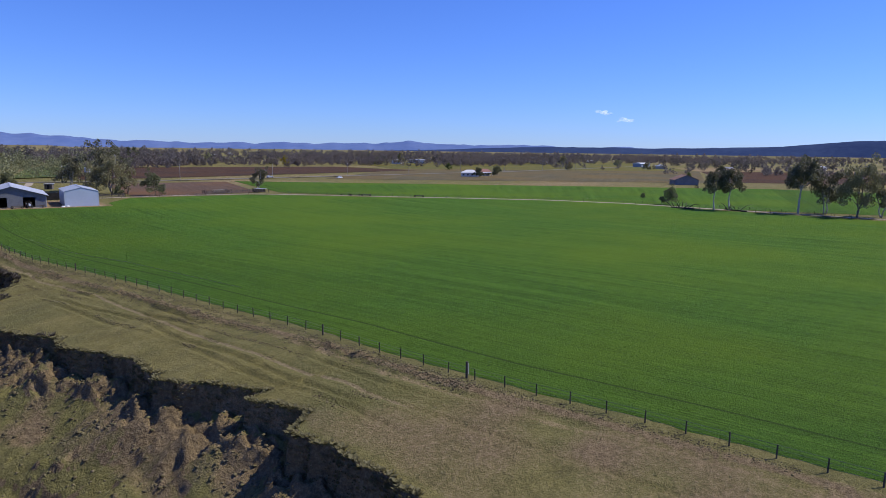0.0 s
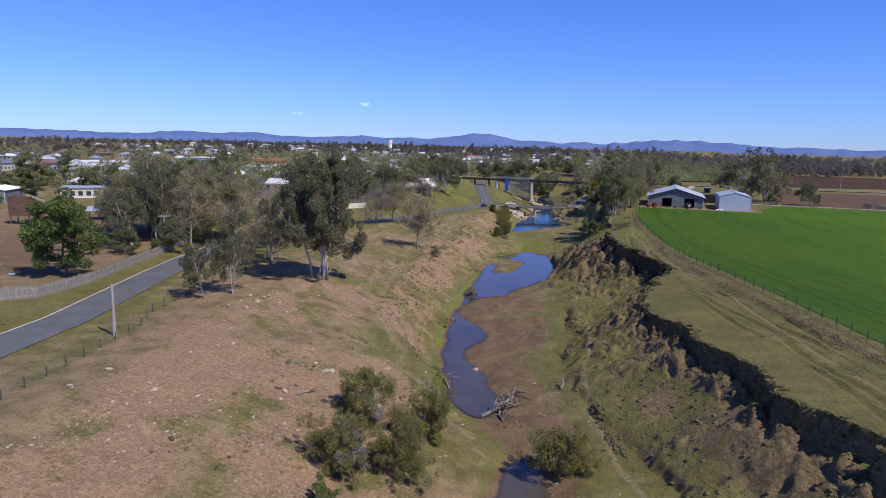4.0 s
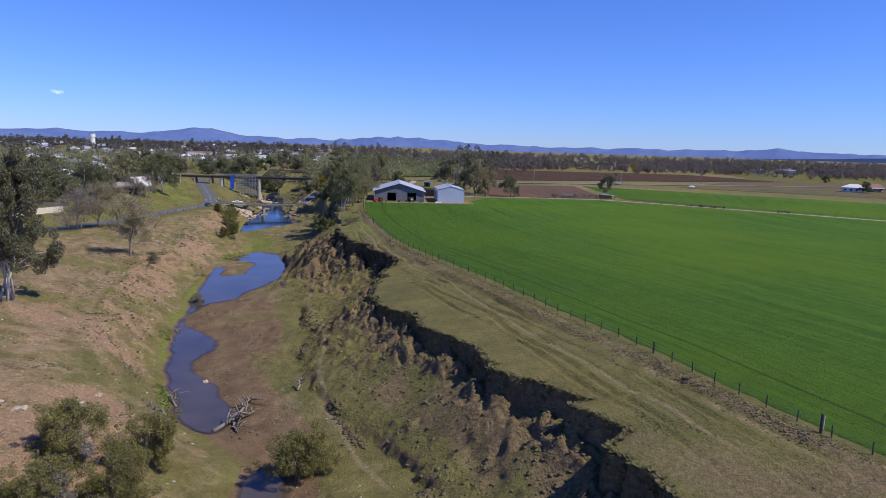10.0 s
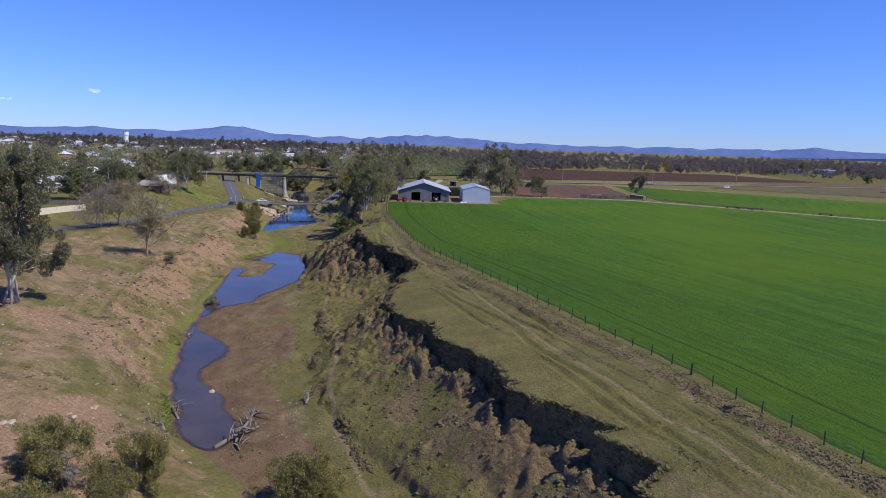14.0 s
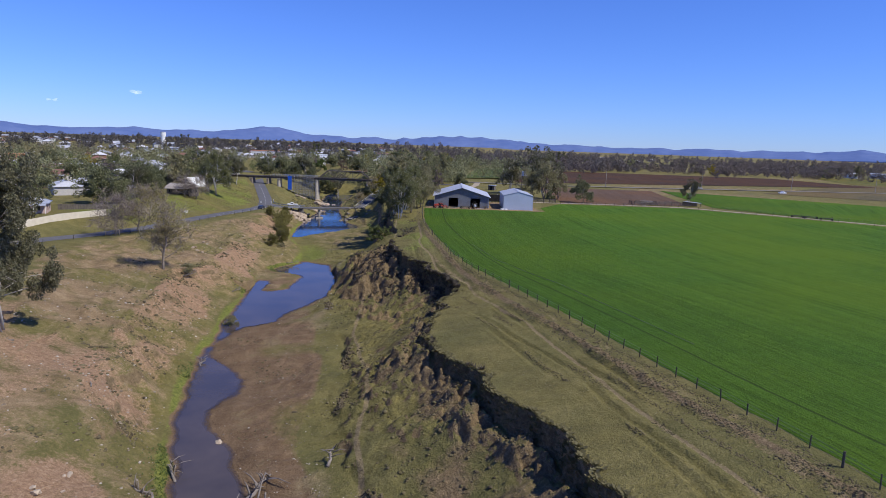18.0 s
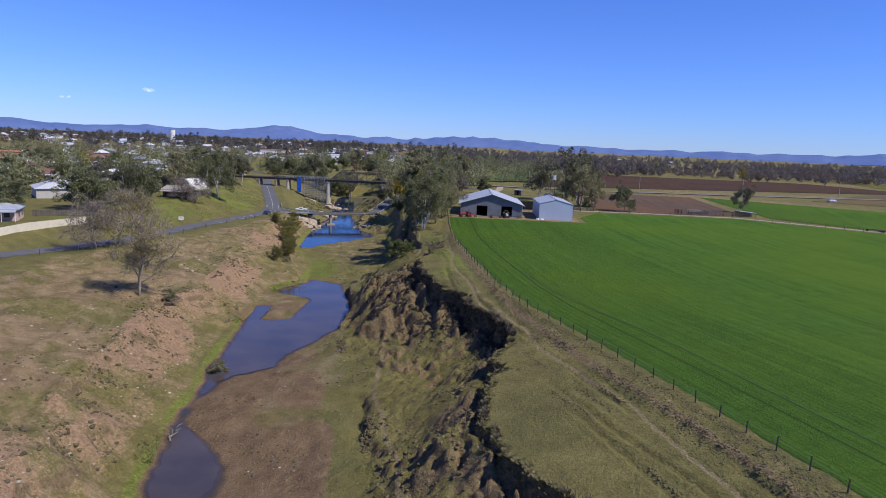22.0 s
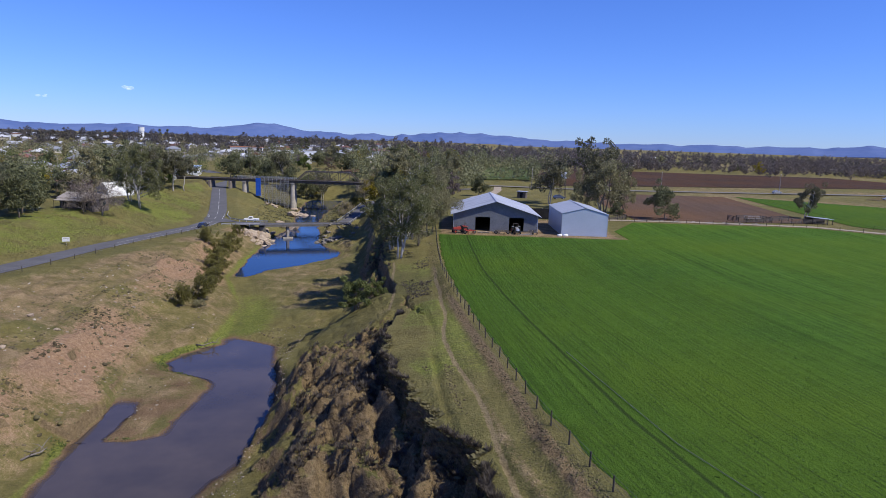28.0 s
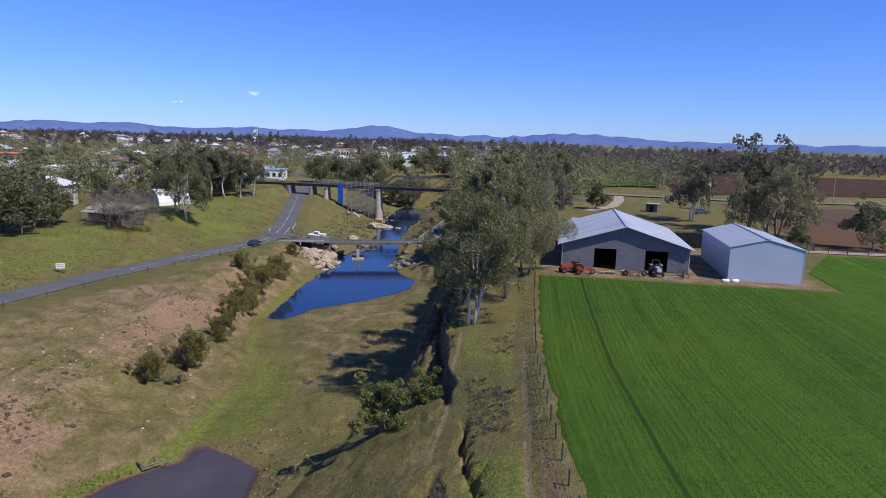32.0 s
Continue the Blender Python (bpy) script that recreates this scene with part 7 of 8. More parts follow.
# far woods as one mass of foliage clumps
def woods(name, boxes, mat, label, seed, blade=1.5, per=32):
    rng = np.random.default_rng(seed)
    cs, rs, n = [], [], 0
    for x0, x1, y0, y1, k, hi in boxes:
        x, y = rng.uniform(x0, x1, k * 3), rng.uniform(y0, y1, k * 3)
        keep = vn(x, y, 90, seed) + 0.5 * vn(x, y, 30, seed + 1) > -0.1
        x, y = x[keep][:k], y[keep][:k]
        z = upland(x, y)
        h = hi * (0.55 + 0.5 * rng.random(len(x)) + 0.75 * rng.random(len(x)) ** 5)
        for f, r, o in ((0.3, 0.3, 0.22), (0.5, 0.27, 0.24), (0.68, 0.22, 0.2), (0.88, 0.17, 0.1)):
            cs.append(np.stack([x + rng.normal(size=len(x)) * h * o, y + rng.normal(size=len(x)) * h * o, z + h * f], -1))
            rs.append(h * r)
    c, r = np.concatenate(cs), np.concatenate(rs)
    v, f = leaves(rng, c, r, len(c) * per, blade, 0.85, 0.1)
    return tagged(part(name, quads_mesh(name, v, f, mat), mat), label, "trees", kind="stuff")


woods("river_woods", ((-135, 60, 452, 640, 260, 11), (-45, 6, 372, 450, 60, 9), (-130, -60, 450, 520, 40, 9)), M_GUM, "thick grey-green trees beyond the railway", 241, 0.55, 45)
woods("riverside_garden_trees", ((-330, -135, 235, 480, 150, 8.5), (-300, -140, 150, 235, 60, 7)), M_BROAD, "leafy green garden trees between the riverside houses", 251, 0.38, 60)
woods("town_gums", ((-420, -140, 260, 620, 170, 10),), M_GUM, "grey-green gums between the roofs", 261, 0.45, 50)
woods("town_trees", ((-640, -200, 150, 420, 300, 7), (-640, -180, 420, 760, 400, 7.5)), M_OLIVE, "garden trees filling the town between roofs", 231, 0.6, 30)
woods("far_woods", ((-1500, -250, 1000, 2200, 700, 9), (-1600, -620, 60, 800, 420, 9), (-600, 60, 700, 1300, 240, 11), (-60, 900, 780, 1000, 460, 8), (600, 2600, 300, 900, 420, 8)), M_FARWOOD, "dark tree belt beyond the town", 201, 0.85)
woods("far_woods_grey", ((-1300, -200, 620, 1700, 460, 10), (-1500, -430, 100, 700, 300, 9), (-300, 200, 640, 1400, 300, 12), (0, 1600, 900, 2300, 800, 9), (500, 1900, 200, 900, 420, 8)), M_FARGREY, "grey-green gum belt in the distance", 211, 0.85)
woods("plain_woods", ((-50, 700, 670, 1100, 420, 10), (60, 620, 600, 760, 200, 10), (420, 1300, 620, 900, 320, 10), (200, 1500, 1000, 1600, 620, 9), (700, 2400, 600, 1500, 600, 9)), M_FARBROWN, "scattered olive-brown trees across the plain", 221, 0.85)


# ---- clods, tussocks and crop plants ----
def lumps(name, x, y, size, tall, mat, label, seed, category="clods"):
    """Small broken lumps of earth, each twelve-cornered, in one mesh."""
    rng = np.random.default_rng(seed)
    bm = bmesh.new()
    bmesh.ops.create_icosphere(bm, subdivisions=1, radius=1.0)
    base = np.array([v.co[:] for v in bm.verts])
    tris = np.array([[v.index for v in f.verts] for f in bm.faces])
    bm.free()
    n, k = len(x), len(base)
    sc = size[:, None] * rng.uniform(0.7, 1.3, (n, 3)) * np.array([1, 1, 1.0])
    sc[:, 2] = size * tall * rng.uniform(0.6, 1.3, n)
    v = base[None] * (0.72 + 0.5 * rng.random((n, k, 1))) * sc[:, None, :]
    a = rng.random(n) * 6.283
    ca, sa = np.cos(a)[:, None], np.sin(a)[:, None]
    vx, vy = v[..., 0] * ca - v[..., 1] * sa, v[..., 0] * sa + v[..., 1] * ca
    z = ground_zs(x, y)
    co = np.stack([vx + x[:, None], vy + y[:, None], v[..., 2] + z[:, None]], -1).reshape(-1, 3)
    f = (tris[None] + (np.arange(n) * k)[:, None, None]).reshape(-1, 3)
    me = bpy.data.meshes.new(name)
    me.vertices.add(len(co))
    me.vertices.foreach_set("co", co.astype(np.float32).ravel())
    me.loops.add(f.size)
    me.loops.foreach_set("vertex_index", f.ravel().astype(np.int32))
    me.polygons.add(len(f))
    me.polygons.foreach_set("loop_start", np.arange(0, f.size, 3, dtype=np.int32))
    me.materials.append(mat)
    me.update(calc_edges=True)
    return tagged(part(name, me, mat), label, category, kind="stuff")


def island_mat(name, stops, rough=0.95):
    m = Nodes(name, rough, 0.0, 0.1)
    g = m.n("NewGeometry")
    c = m.ramp(g.outputs["Random Per Island"], *stops)
    nz = m.noise(3.0, 4.0, 0.7)
    m.bump(nz, 0.15)
    return m.col(m.mix(m.step(nz, 0.35, 0.7), c, m.mix(0.5, c, (0.16, 0.128, 0.078))))


M_CLOD = island_mat("broken_earth", ((0.0, (0.065, 0.055, 0.032)), (0.4, (0.12, 0.098, 0.06)), (0.7, (0.13, 0.12, 0.05)), (1.0, (0.2, 0.16, 0.1))))
M_DARKCLOD = island_mat("dark_turned_earth", ((0.0, (0.045, 0.036, 0.022)), (0.5, (0.085, 0.068, 0.04)), (1.0, (0.14, 0.115, 0.07))))
M_HUMMOCK = island_mat("hummock_turf", ((0.0, (0.085, 0.07, 0.037)), (0.5, (0.13, 0.11, 0.053)), (1.0, (0.175, 0.148, 0.075))))
M_PEBBLE = island_mat("pale_pebbles", ((0.0, (0.2, 0.16, 0.12)), (0.6, (0.36, 0.3, 0.24)), (1.0, (0.58, 0.53, 0.46))))
M_GRASSTUFT = leaf_mat("dry_grass_tufts", (0.13, 0.12, 0.047), (0.2, 0.18, 0.075), (0.29, 0.25, 0.12), 0.5, grey=0.1)
M_DARKTUFT = leaf_mat("grey_brush", (0.05, 0.042, 0.024), (0.088, 0.075, 0.042), (0.15, 0.128, 0.076))
crng = np.random.default_rng(5)

# under the cliff
y = crng.uniform(30, 166, 5200)
d = crng.exponential(4.2, 5200) + 0.4
x = CLIFF(y) - d
keep = (x > SLUMP(y) - 1) & (vn(x, y, 3.2, 70) > -0.25)
x, y = x[keep], y[keep]
lumps("clods", x, y, 0.06 + 0.24 * crng.random(len(x)) ** 3.5, 0.38, M_CLOD, "broken clods of brown earth below the cliff", 1)
# the windrow of clods beside the crop fence
y = crng.uniform(20, 235, 15000)
x = FENCE(y) - WINDROW(y) + 0.3 * vn(y, y * 0, 14, 92) + crng.normal(size=15000) * 0.75
keep = (vn(y, 0 * y, 7, 71) > -0.45) & (y < 200) & (crng.random(15000) > 0.75 * smooth(135, 160, y)) & (x > CLIFF(y) + 2)
lumps("fence_clods", x[keep], y[keep], (0.04 + 0.1 * crng.random(int(keep.sum())) ** 2) * (1 - 0.45 * smooth(125, 150, y[keep])), 0.6, M_CLOD, "dark windrow of clods along the crop fence", 2)
y = crng.uniform(20, 235, 6000)
x = FENCE(y) - 0.9 + crng.normal(size=6000) * 0.3
keep = crng.random(6000) > 0.7 * smooth(140, 165, y)
x, y = x[keep], y[keep]
lumps("fence_foot_clods", x, y, 0.03 + 0.08 * crng.random(len(x)) ** 2, 0.8, M_CLOD, "rough broken earth at the foot of the crop fence", 18)
# scarps of the other bank and the terraces
y = crng.uniform(34, 250, 5200)
x = SLOPE(y) + 1.2 + crng.normal(size=5200) * 5.0
keep = (x < WATER_L(y) - 3) & (x > BANKTOP(y) + 2) & (vn(x, y, 4, 72) > 0.0)
lumps("bank_clods", x[keep], y[keep], 0.09 + 0.3 * crng.random(int(keep.sum())) ** 3, 0.6, M_CLOD, "clods and stones on the eroded bank", 3)
# dark lumps added to suggest the shadow under the scarp's overhang
y = crng.uniform(84, 205, 5200)
x = SLOPE(y) + 2.5
for _ in range(4):
    x = SLOPE(y + 1.5 * vn(x, y, 9, 5)) + 1.6 * vn(x, y, 7, 13) + 2.5 + 1.6 * vn(x, y, 4, 34) + 0.4 * vn(x, y, 1.5, 35)
x = x + 1.5 + crng.normal(size=5200) * 2.2
keep = (vn(x, y, 2.5, 93) > 0.3) & (x < WATER_L(y) - 4)
lumps("scarp_lip", x[keep], y[keep], 0.08 + 0.2 * crng.random(int(keep.sum())) ** 2, 0.7, M_DARKCLOD, "dark turf lumps added for the overhang shadow below the scarp", 19)
y = crng.uniform(50, 215, 4200)
x = WATER_R(y) + 1 + crng.random(4200) * np.maximum(1, SLUMP(y) - WATER_R(y))
keep = vn(x, y, 5, 73) > 0.1
lumps("bed_clods", x[keep], y[keep], 0.08 + 0.2 * crng.random(int(keep.sum())) ** 3, 0.55, M_CLOD, "hoof-broken mud clods on the dry bed", 4)

# grassy hummocks over the slump, and the dark lip along its foot
y = crng.uniform(46, 150, 1100)
x = CLIFF(y) - 3 - crng.random(1100) * np.maximum(2, CLIFF(y) - SLUMP(y) - 3)
keep = vn(x, y, 6.5, 81) + 0.5 * vn(x, y, 2.2, 61) > 0.08
x, y = x[keep], y[keep]
lumps("hummocks", x, y, 0.1 + 0.26 * crng.random(len(x)) ** 3, 0.5, M_HUMMOCK, "small grassy hummocks of slumped earth", 11)
y = crng.uniform(52, 165, 2400)
x = SLUMP(y) - 0.6 + 1.2 * vn(y, y * 0, 9, 82) + crng.normal(size=2400) * 0.35
keep = vn(y, y * 0, 6, 83) > 0.0
lumps("scarp_clods", x[keep], y[keep], 0.1 + 0.22 * crng.random(int(keep.sum())) ** 1.5, 0.8, M_DARKCLOD, "dark clods along the foot of the slump", 12)
# old wheel ruts over the verge
for off, seed in ((5.4, 13), (7.6, 14), (10.2, 15)):
    y = crng.uniform(48, 165, 2200)
    x = FENCE(y) - off + 0.7 * vn(y, y * 0 + off, 12, 84) + crng.normal(size=2200) * 0.22
    keep = (vn(y, y * 0 + off, 5, 85) > 0.25) & (x > CLIFF(y) + 2.5)
    lumps("verge_clods", x[keep], y[keep], 0.04 + 0.1 * crng.random(int(keep.sum())) ** 1.5, 0.7, M_HUMMOCK, "low broken ridges of old wheel ruts in the grass", seed)
# pebbles and stones over the bare bank
y = 34 + 200 * crng.random(8000) ** 1.5
x = BANKTOP(y) + 3 + crng.random(8000) * np.maximum(2, WATER_L(y) - BANKTOP(y) - 5)
keep = vn(x, y, 7, 86) + 0.5 * vn(x, y, 2.5, 87) > -0.1
lumps("pebbles", x[keep], y[keep], 0.03 + 0.2 * crng.random(int(keep.sum())) ** 4, 0.6, M_PEBBLE, "pale pebbles scattered on the bare bank", 16, "pebbles")
y = crng.uniform(56, 215, 2600)
x = WATER_R(y) + 0.5 + crng.random(2600) * np.maximum(1, SLUMP(y) - WATER_R(y) - 2)
lumps("bed_pebbles", x, y, 0.03 + 0.11 * crng.random(2600) ** 4, 0.6, M_PEBBLE, "pale stones on the dry bed", 17, "pebbles")


def tufts(name, x, y, size, mat, label, seed, per=4, up=1.0, lift=0.0, zs=None, category="grass", wide=0.26):
    """Little fans of blades standing on the ground, in one mesh."""
    rng = np.random.default_rng(seed)
    n = len(x)
    z = (ground_zs(x, y) if zs is None else zs) + lift
    p = np.repeat(np.stack([x, y, z], -1), per, 0)
    s = np.repeat(size, per) * rng.uniform(0.6, 1.3, n * per)
    a = rng.random(n * per) * 6.283
    out = np.stack([np.cos(a), np.sin(a), np.zeros(n * per)], -1)
    side = np.stack([-np.sin(a), np.cos(a), np.zeros(n * per)], -1)
    p = p + out * (s * 0.25)[:, None] * rng.random((n * per, 1))
    top = p + out * (s * 0.55)[:, None] + np.array([0, 0, 1.0]) * (s * up)[:, None]
    mid = (p + top) / 2
    w = (s * wide)[:, None]
    v = np.stack([p, mid + side * w, top, mid - side * w], 1).reshape(-1, 3)
    me = quads_mesh(name, v, np.arange(4 * n * per).reshape(-1, 4), mat)
    return tagged(part(name, me, mat), label, category, kind="stuff")


# dry grass over the verge, the banks and the flats
y = crng.uniform(18, 262, 26000)
t = crng.random(26000)
lo, hi = BANKTOP(y), FENCE(y)
x = lo + (hi - lo) * t
inpool = (x > WATER_L(y) - 1) & (x < WATER_R(y) + 2)
keep = ~inpool & (vn(x, y, 6, 74) + 0.6 * vn(x, y, 2, 75) > -0.25)
x, y = x[keep], y[keep]
tufts("dry_grass", x, y, 0.1 + 0.17 * crng.random(len(x)) ** 2, M_GRASSTUFT, "short dry olive grass tufts on the banks", 6, 3, 0.25)
y = crng.uniform(34, 176, 9000)
x = cliff_edge(CLIFF(y), y) + crng.normal(size=9000) * 0.3 - 0.1
tufts("lip_grass", x, y, 0.2 + 0.4 * crng.random(9000) ** 2, M_GRASSTUFT, "rank dry turf hanging over the cliff lip", 21, 5, 0.35)
# rank grass on the hill above the road
y = crng.uniform(200, 400, 15000)
x = ROAD(y) - ROADW - 0.8 - crng.random(15000) * 16
keep = vn(x, y, 5, 88) > -0.3
tufts("hill_grass", x[keep], y[keep], 0.2 + 0.3 * crng.random(int(keep.sum())) ** 2, M_GRASSTUFT, "rank yellow-green grass on the hillside", 9, 3, 0.28)
# scrubby brush on the slump and in the gullies
y = np.concatenate([crng.uniform(92, 250, 2200), crng.uniform(128, 188, 6000)])
x = cliff_edge(CLIFF(y), y) + 0.5 - crng.exponential(1.0, 8200) * (1 + smooth(150, 158, y))
keep = (x > SLUMP(y) + 0.5) & ((y < 188) | (y > 206)) & (vn(x, y, 4, 78) + 0.5 * vn(x, y, 1.6, 90) > 0.02)
x, y = x[keep], y[keep]
ty, tx = crng.uniform(144, 190, 9000), crng.uniform(-27, -4, 9000)
keep = (broken_ground(tx, ty, CLIFF(ty), SLUMP(ty)) > 0.4) & (tx < CLIFF(ty) - 0.5) & (vn(tx, ty, 1.8, 78) > 0.05)
x, y = np.concatenate([x, tx[keep]]), np.concatenate([y, ty[keep]])
tufts("cliff_brush", x, y, 0.2 + 0.42 * crng.random(len(x)) ** 2, M_DARKTUFT, "grey-brown scrub clinging to the slumped cliff", 7, 22, 0.85, category="scrub", wide=0.05)
y = crng.uniform(196, 252, 2600)
x = CLIFF(y) + 1 + crng.random(2600) * np.maximum(1, FENCE(y) - CLIFF(y) - 2.5)
keep = (vn(x, y, 3.5, 89) + 0.4 * vn(x, y, 1.2, 76) > 0.15) & (np.abs(x - TRACK(y)) > 0.7)
tufts("verge_scrub", x[keep], y[keep], 0.12 + 0.3 * crng.random(int(keep.sum())) ** 2, M_DARKTUFT, "dry brown tussocks under the river gums", 23, 12, 0.6, category="scrub", wide=0.08)
y = crng.uniform(336, 430, 1100)
x = WATER_L(y) - 1.5 - crng.random(1100) ** 1.5 * 14
keep = vn(x, y, 6, 98) > -0.2
tufts("bank_weeds", x[keep], y[keep], 0.3 + 0.4 * crng.random(int(keep.sum())) ** 2, M_OLIVE, "rank olive brush below the railway", 20, 8, 0.9, category="scrub", wide=0.16)
y = crng.uniform(332, 425, 2600)
x = WATER_R(y) + 2 + crng.random(2600) * 26
keep = (np.abs(x - LANE(y)) > 3.4) & (vn(x, y, 6, 91) > -0.35)
tufts("bank_brush", x[keep], y[keep], 0.35 + 0.6 * crng.random(int(keep.sum())) ** 2, M_OLIVE, "rank olive brush on the far river bank", 10, 14, 0.7, category="scrub", wide=0.09)
# green rim plants along the pools
y = crng.uniform(78, 213, 5000)
x = WATER_L(y) - 1.0 + crng.normal(size=5000) * 0.8
keep = (ground_zs(x, y) > WATER + 0.02) & (vn(x * 0 + 5, y, 9, 89) > -0.1)
tufts("water_weed", x[keep], y[keep], 0.1 + 0.14 * crng.random(int(keep.sum())), M_GREEN, "bright green water weed at the pool's rim", 8, 3, 0.9)


def crop_rows(name, u0, u1, ya, yb, pitch, step, size, seed):
    """Drilled rows of plants that thin out with distance from the fence."""
    rng = np.random.default_rng(seed)
    us = np.arange(u0, u1, pitch)
    n = int((yb - ya) / step)
    u = np.repeat(us, n) + rng.normal(size=len(us) * n) * 0.11
    y = np.tile(np.linspace(ya, yb, n), len(us)) + rng.normal(size=len(us) * n) * 0.15
    rowness = np.repeat(rng.random(len(us)), n)
    keep = (rng.random(len(u)) > 0.2 + 0.32 * rowness + 0.6 * smooth(u0 + 0.35 * (u1 - u0), u1, u)) & (np.abs(u - 6.7) > 0.3)
    u, y = u[keep], y[keep]
    x = FENCE(y) + u
    keep = (x < FIELD_R(y) - 1) & (y < 246.5) & (vn(x, y, 1.7, 79) + 0.5 * vn(x, y, 6, 80) > -0.75)
    x, y = x[keep], y[keep]
    tufts(name, x, y, size * rng.uniform(0.6, 1.4, len(x)), M_TUFT, "young green cereal plants standing in drilled rows", seed, 3, 0.35, 0.05, np.zeros(len(x)), "crop")


crop_rows("crop_plants", 0.9, 60, 12, 246, 0.62, 0.3, 0.17, 31)


# ---- farmyard clutter ----
def wheel(parent, x, y, z, r, w, rim=M_RED):
    t = part("wheel", Acc().tube([(x, y - w / 2, z), (x, y + w / 2, z)], [r, r], 14), M_RUBBER, parent)
    part("rim", Acc().tube([(x, y - w / 2 - 0.03, z), (x, y + w / 2 + 0.03, z)], [r * 0.55, r * 0.55], 10), rim, t)


def tractor(x, y, rz, paint, label):
    ob = thing("tractor", (x, y, ground_z(x, y)), rz, label, "tractor")
    part("bonnet", Acc().add([(0.3, -0.4, 0.8), (2.1, -0.36, 0.85), (2.1, 0.36, 0.85), (0.3, 0.4, 0.8), (0.3, -0.36, 1.45), (2.0, -0.3, 1.3), (2.0, 0.3, 1.3), (0.3, 0.36, 1.45)], [(3, 2, 1, 0), (4, 5, 6, 7), (0, 1, 5, 4), (1, 2, 6, 5), (2, 3, 7, 6), (3, 0, 4, 7)]), paint, ob)
    part("chassis", Acc().box((-0.9, -0.3, 0.5), (2.0, 0.3, 0.82)), M_RAIL, ob)
    part("seat", Acc().box((-0.75, -0.28, 1.1), (-0.25, 0.28, 1.22)).box((-0.8, -0.28, 1.22), (-0.7, 0.28, 1.6)), M_RUBBER, ob)
    part("steering_wheel", Acc().tube([(0.15, -0.02, 1.55), (0.2, 0.02, 1.58)], [0.22, 0.22], 12), M_RUBBER, ob)
    part("exhaust", Acc().tube([(1.3, 0.2, 1.3), (1.3, 0.2, 2.1)], [0.05, 0.05], 8), M_RAIL, ob)
    for s in (-0.75, 0.75):
        wheel(ob, -0.6, s, 0.75, 0.75, 0.36)
        wheel(ob, 1.7, s * 0.85, 0.42, 0.42, 0.22)
        part("mudguard", Acc().box((-1.2, s - 0.2, 1.5), (0.0, s + 0.2, 1.56)), paint, ob)
    for s in (-1, 1):
        part("roll_bar", Acc().beam((-0.85, s * 0.5, 1.2), (-0.85, s * 0.5, 2.2), 0.08), M_RAIL, ob)
    part("roll_bar_top", Acc().beam((-0.85, -0.54, 2.2), (-0.85, 0.54, 2.2), 0.08), M_RAIL, ob)
    return ob


def implement(x, y, rz, mat, label, n=7):
    """A rusty tine cultivator on two wheels."""
    ob = thing("cultivator", (x, y, ground_z(x, y)), rz, label, "farm implement")
    for k in (-0.9, 0.0, 0.9):
        part("frame_bar", Acc().beam((-n * 0.2, k, 0.75), (n * 0.2, k, 0.75), 0.12), mat, ob)
    for s in (-1, 1):
        part("side_bar", Acc().beam((s * n * 0.2, -0.95, 0.75), (s * n * 0.2, 0.95, 0.75), 0.12), mat, ob)
    part("drawbar", Acc().beam((0, 0.9, 0.7), (0, 2.6, 0.5), 0.12), mat, ob)
    for i in range(n):
        px = -n * 0.2 + 0.4 * i + 0.2
        part("tine", Acc().tube([(px, (-0.9, 0.0, 0.9)[i % 3], 0.75), (px, (-0.9, 0.0, 0.9)[i % 3] - 0.35, 0.4), (px, (-0.9, 0.0, 0.9)[i % 3] + 0.05, 0.0)], [0.045, 0.045, 0.03], 5), mat, ob)
    for s in (-1, 1):
        wheel(ob, s * (n * 0.2 + 0.2), -0.2, 0.42, 0.42, 0.2, M_RAIL)
    return ob


tractor(-3.5, 251.3, 200, M_RED, "old red tractor parked before the grey shed")
implement(-1.8, 250.4, 30, M_RED, "red tine cultivator with worn paint", 5)
tractor(9.0, 253.2, 275, M_GALV, "grey tractor standing in a shed doorway")
implement(12.6, 252.6, 80, M_RAIL, "rusted implement beside the shed", 5)
implement(5.6, 251.6, 10, M_RAIL, "dark disused harrow on the grass", 6)


def timber_heap(x, y, rz, n, label, seed, length=3.0):
    q = random.Random(seed)
    ob = thing("timber_heap", (x, y, ground_z(x, y)), rz, label, "timber")
    for i in range(n):
        a = q.uniform(-0.5, 0.5)
        z = 0.06 + 0.09 * (i // 3)
        c, s = math.cos(a) * length / 2 * q.uniform(0.6, 1), math.sin(a) * length / 2
        o = q.uniform(-0.5, 0.5)
        part("plank", Acc().beam((-c, -s + o, z), (c, s + o, z + q.uniform(0, 0.15)), 0.16, 0.06), M_POLE, ob)
    return ob


timber_heap(1.6, 252.4, 20, 9, "loose heap of grey timber by the doorway", 1)
timber_heap(4.4, 253.2, 100, 8, "scattered grey boards before the shed", 2)
timber_heap(11.0, 251.4, 5, 6, "flat stack of old boards", 3, 4.0)
for x, y in ((18.6, 251.2), (20.0, 251.4)):
    ob = thing("cement_bag", (x, y, ground_z(x, y)), 20, "white sack lying by the steel shed", "sack")
    part("sack", Acc().tube([(-0.6, 0, 0.12), (-0.45, 0, 0.16), (0.45, 0, 0.16), (0.6, 0, 0.1)], [0.1, 0.3, 0.3, 0.1], 8), M_WHITE, ob, smooth=True)
shade = thing("shade_fence", (13.8, 283.5, 0), 0, "black shade-cloth fence between the sheds", "fence")
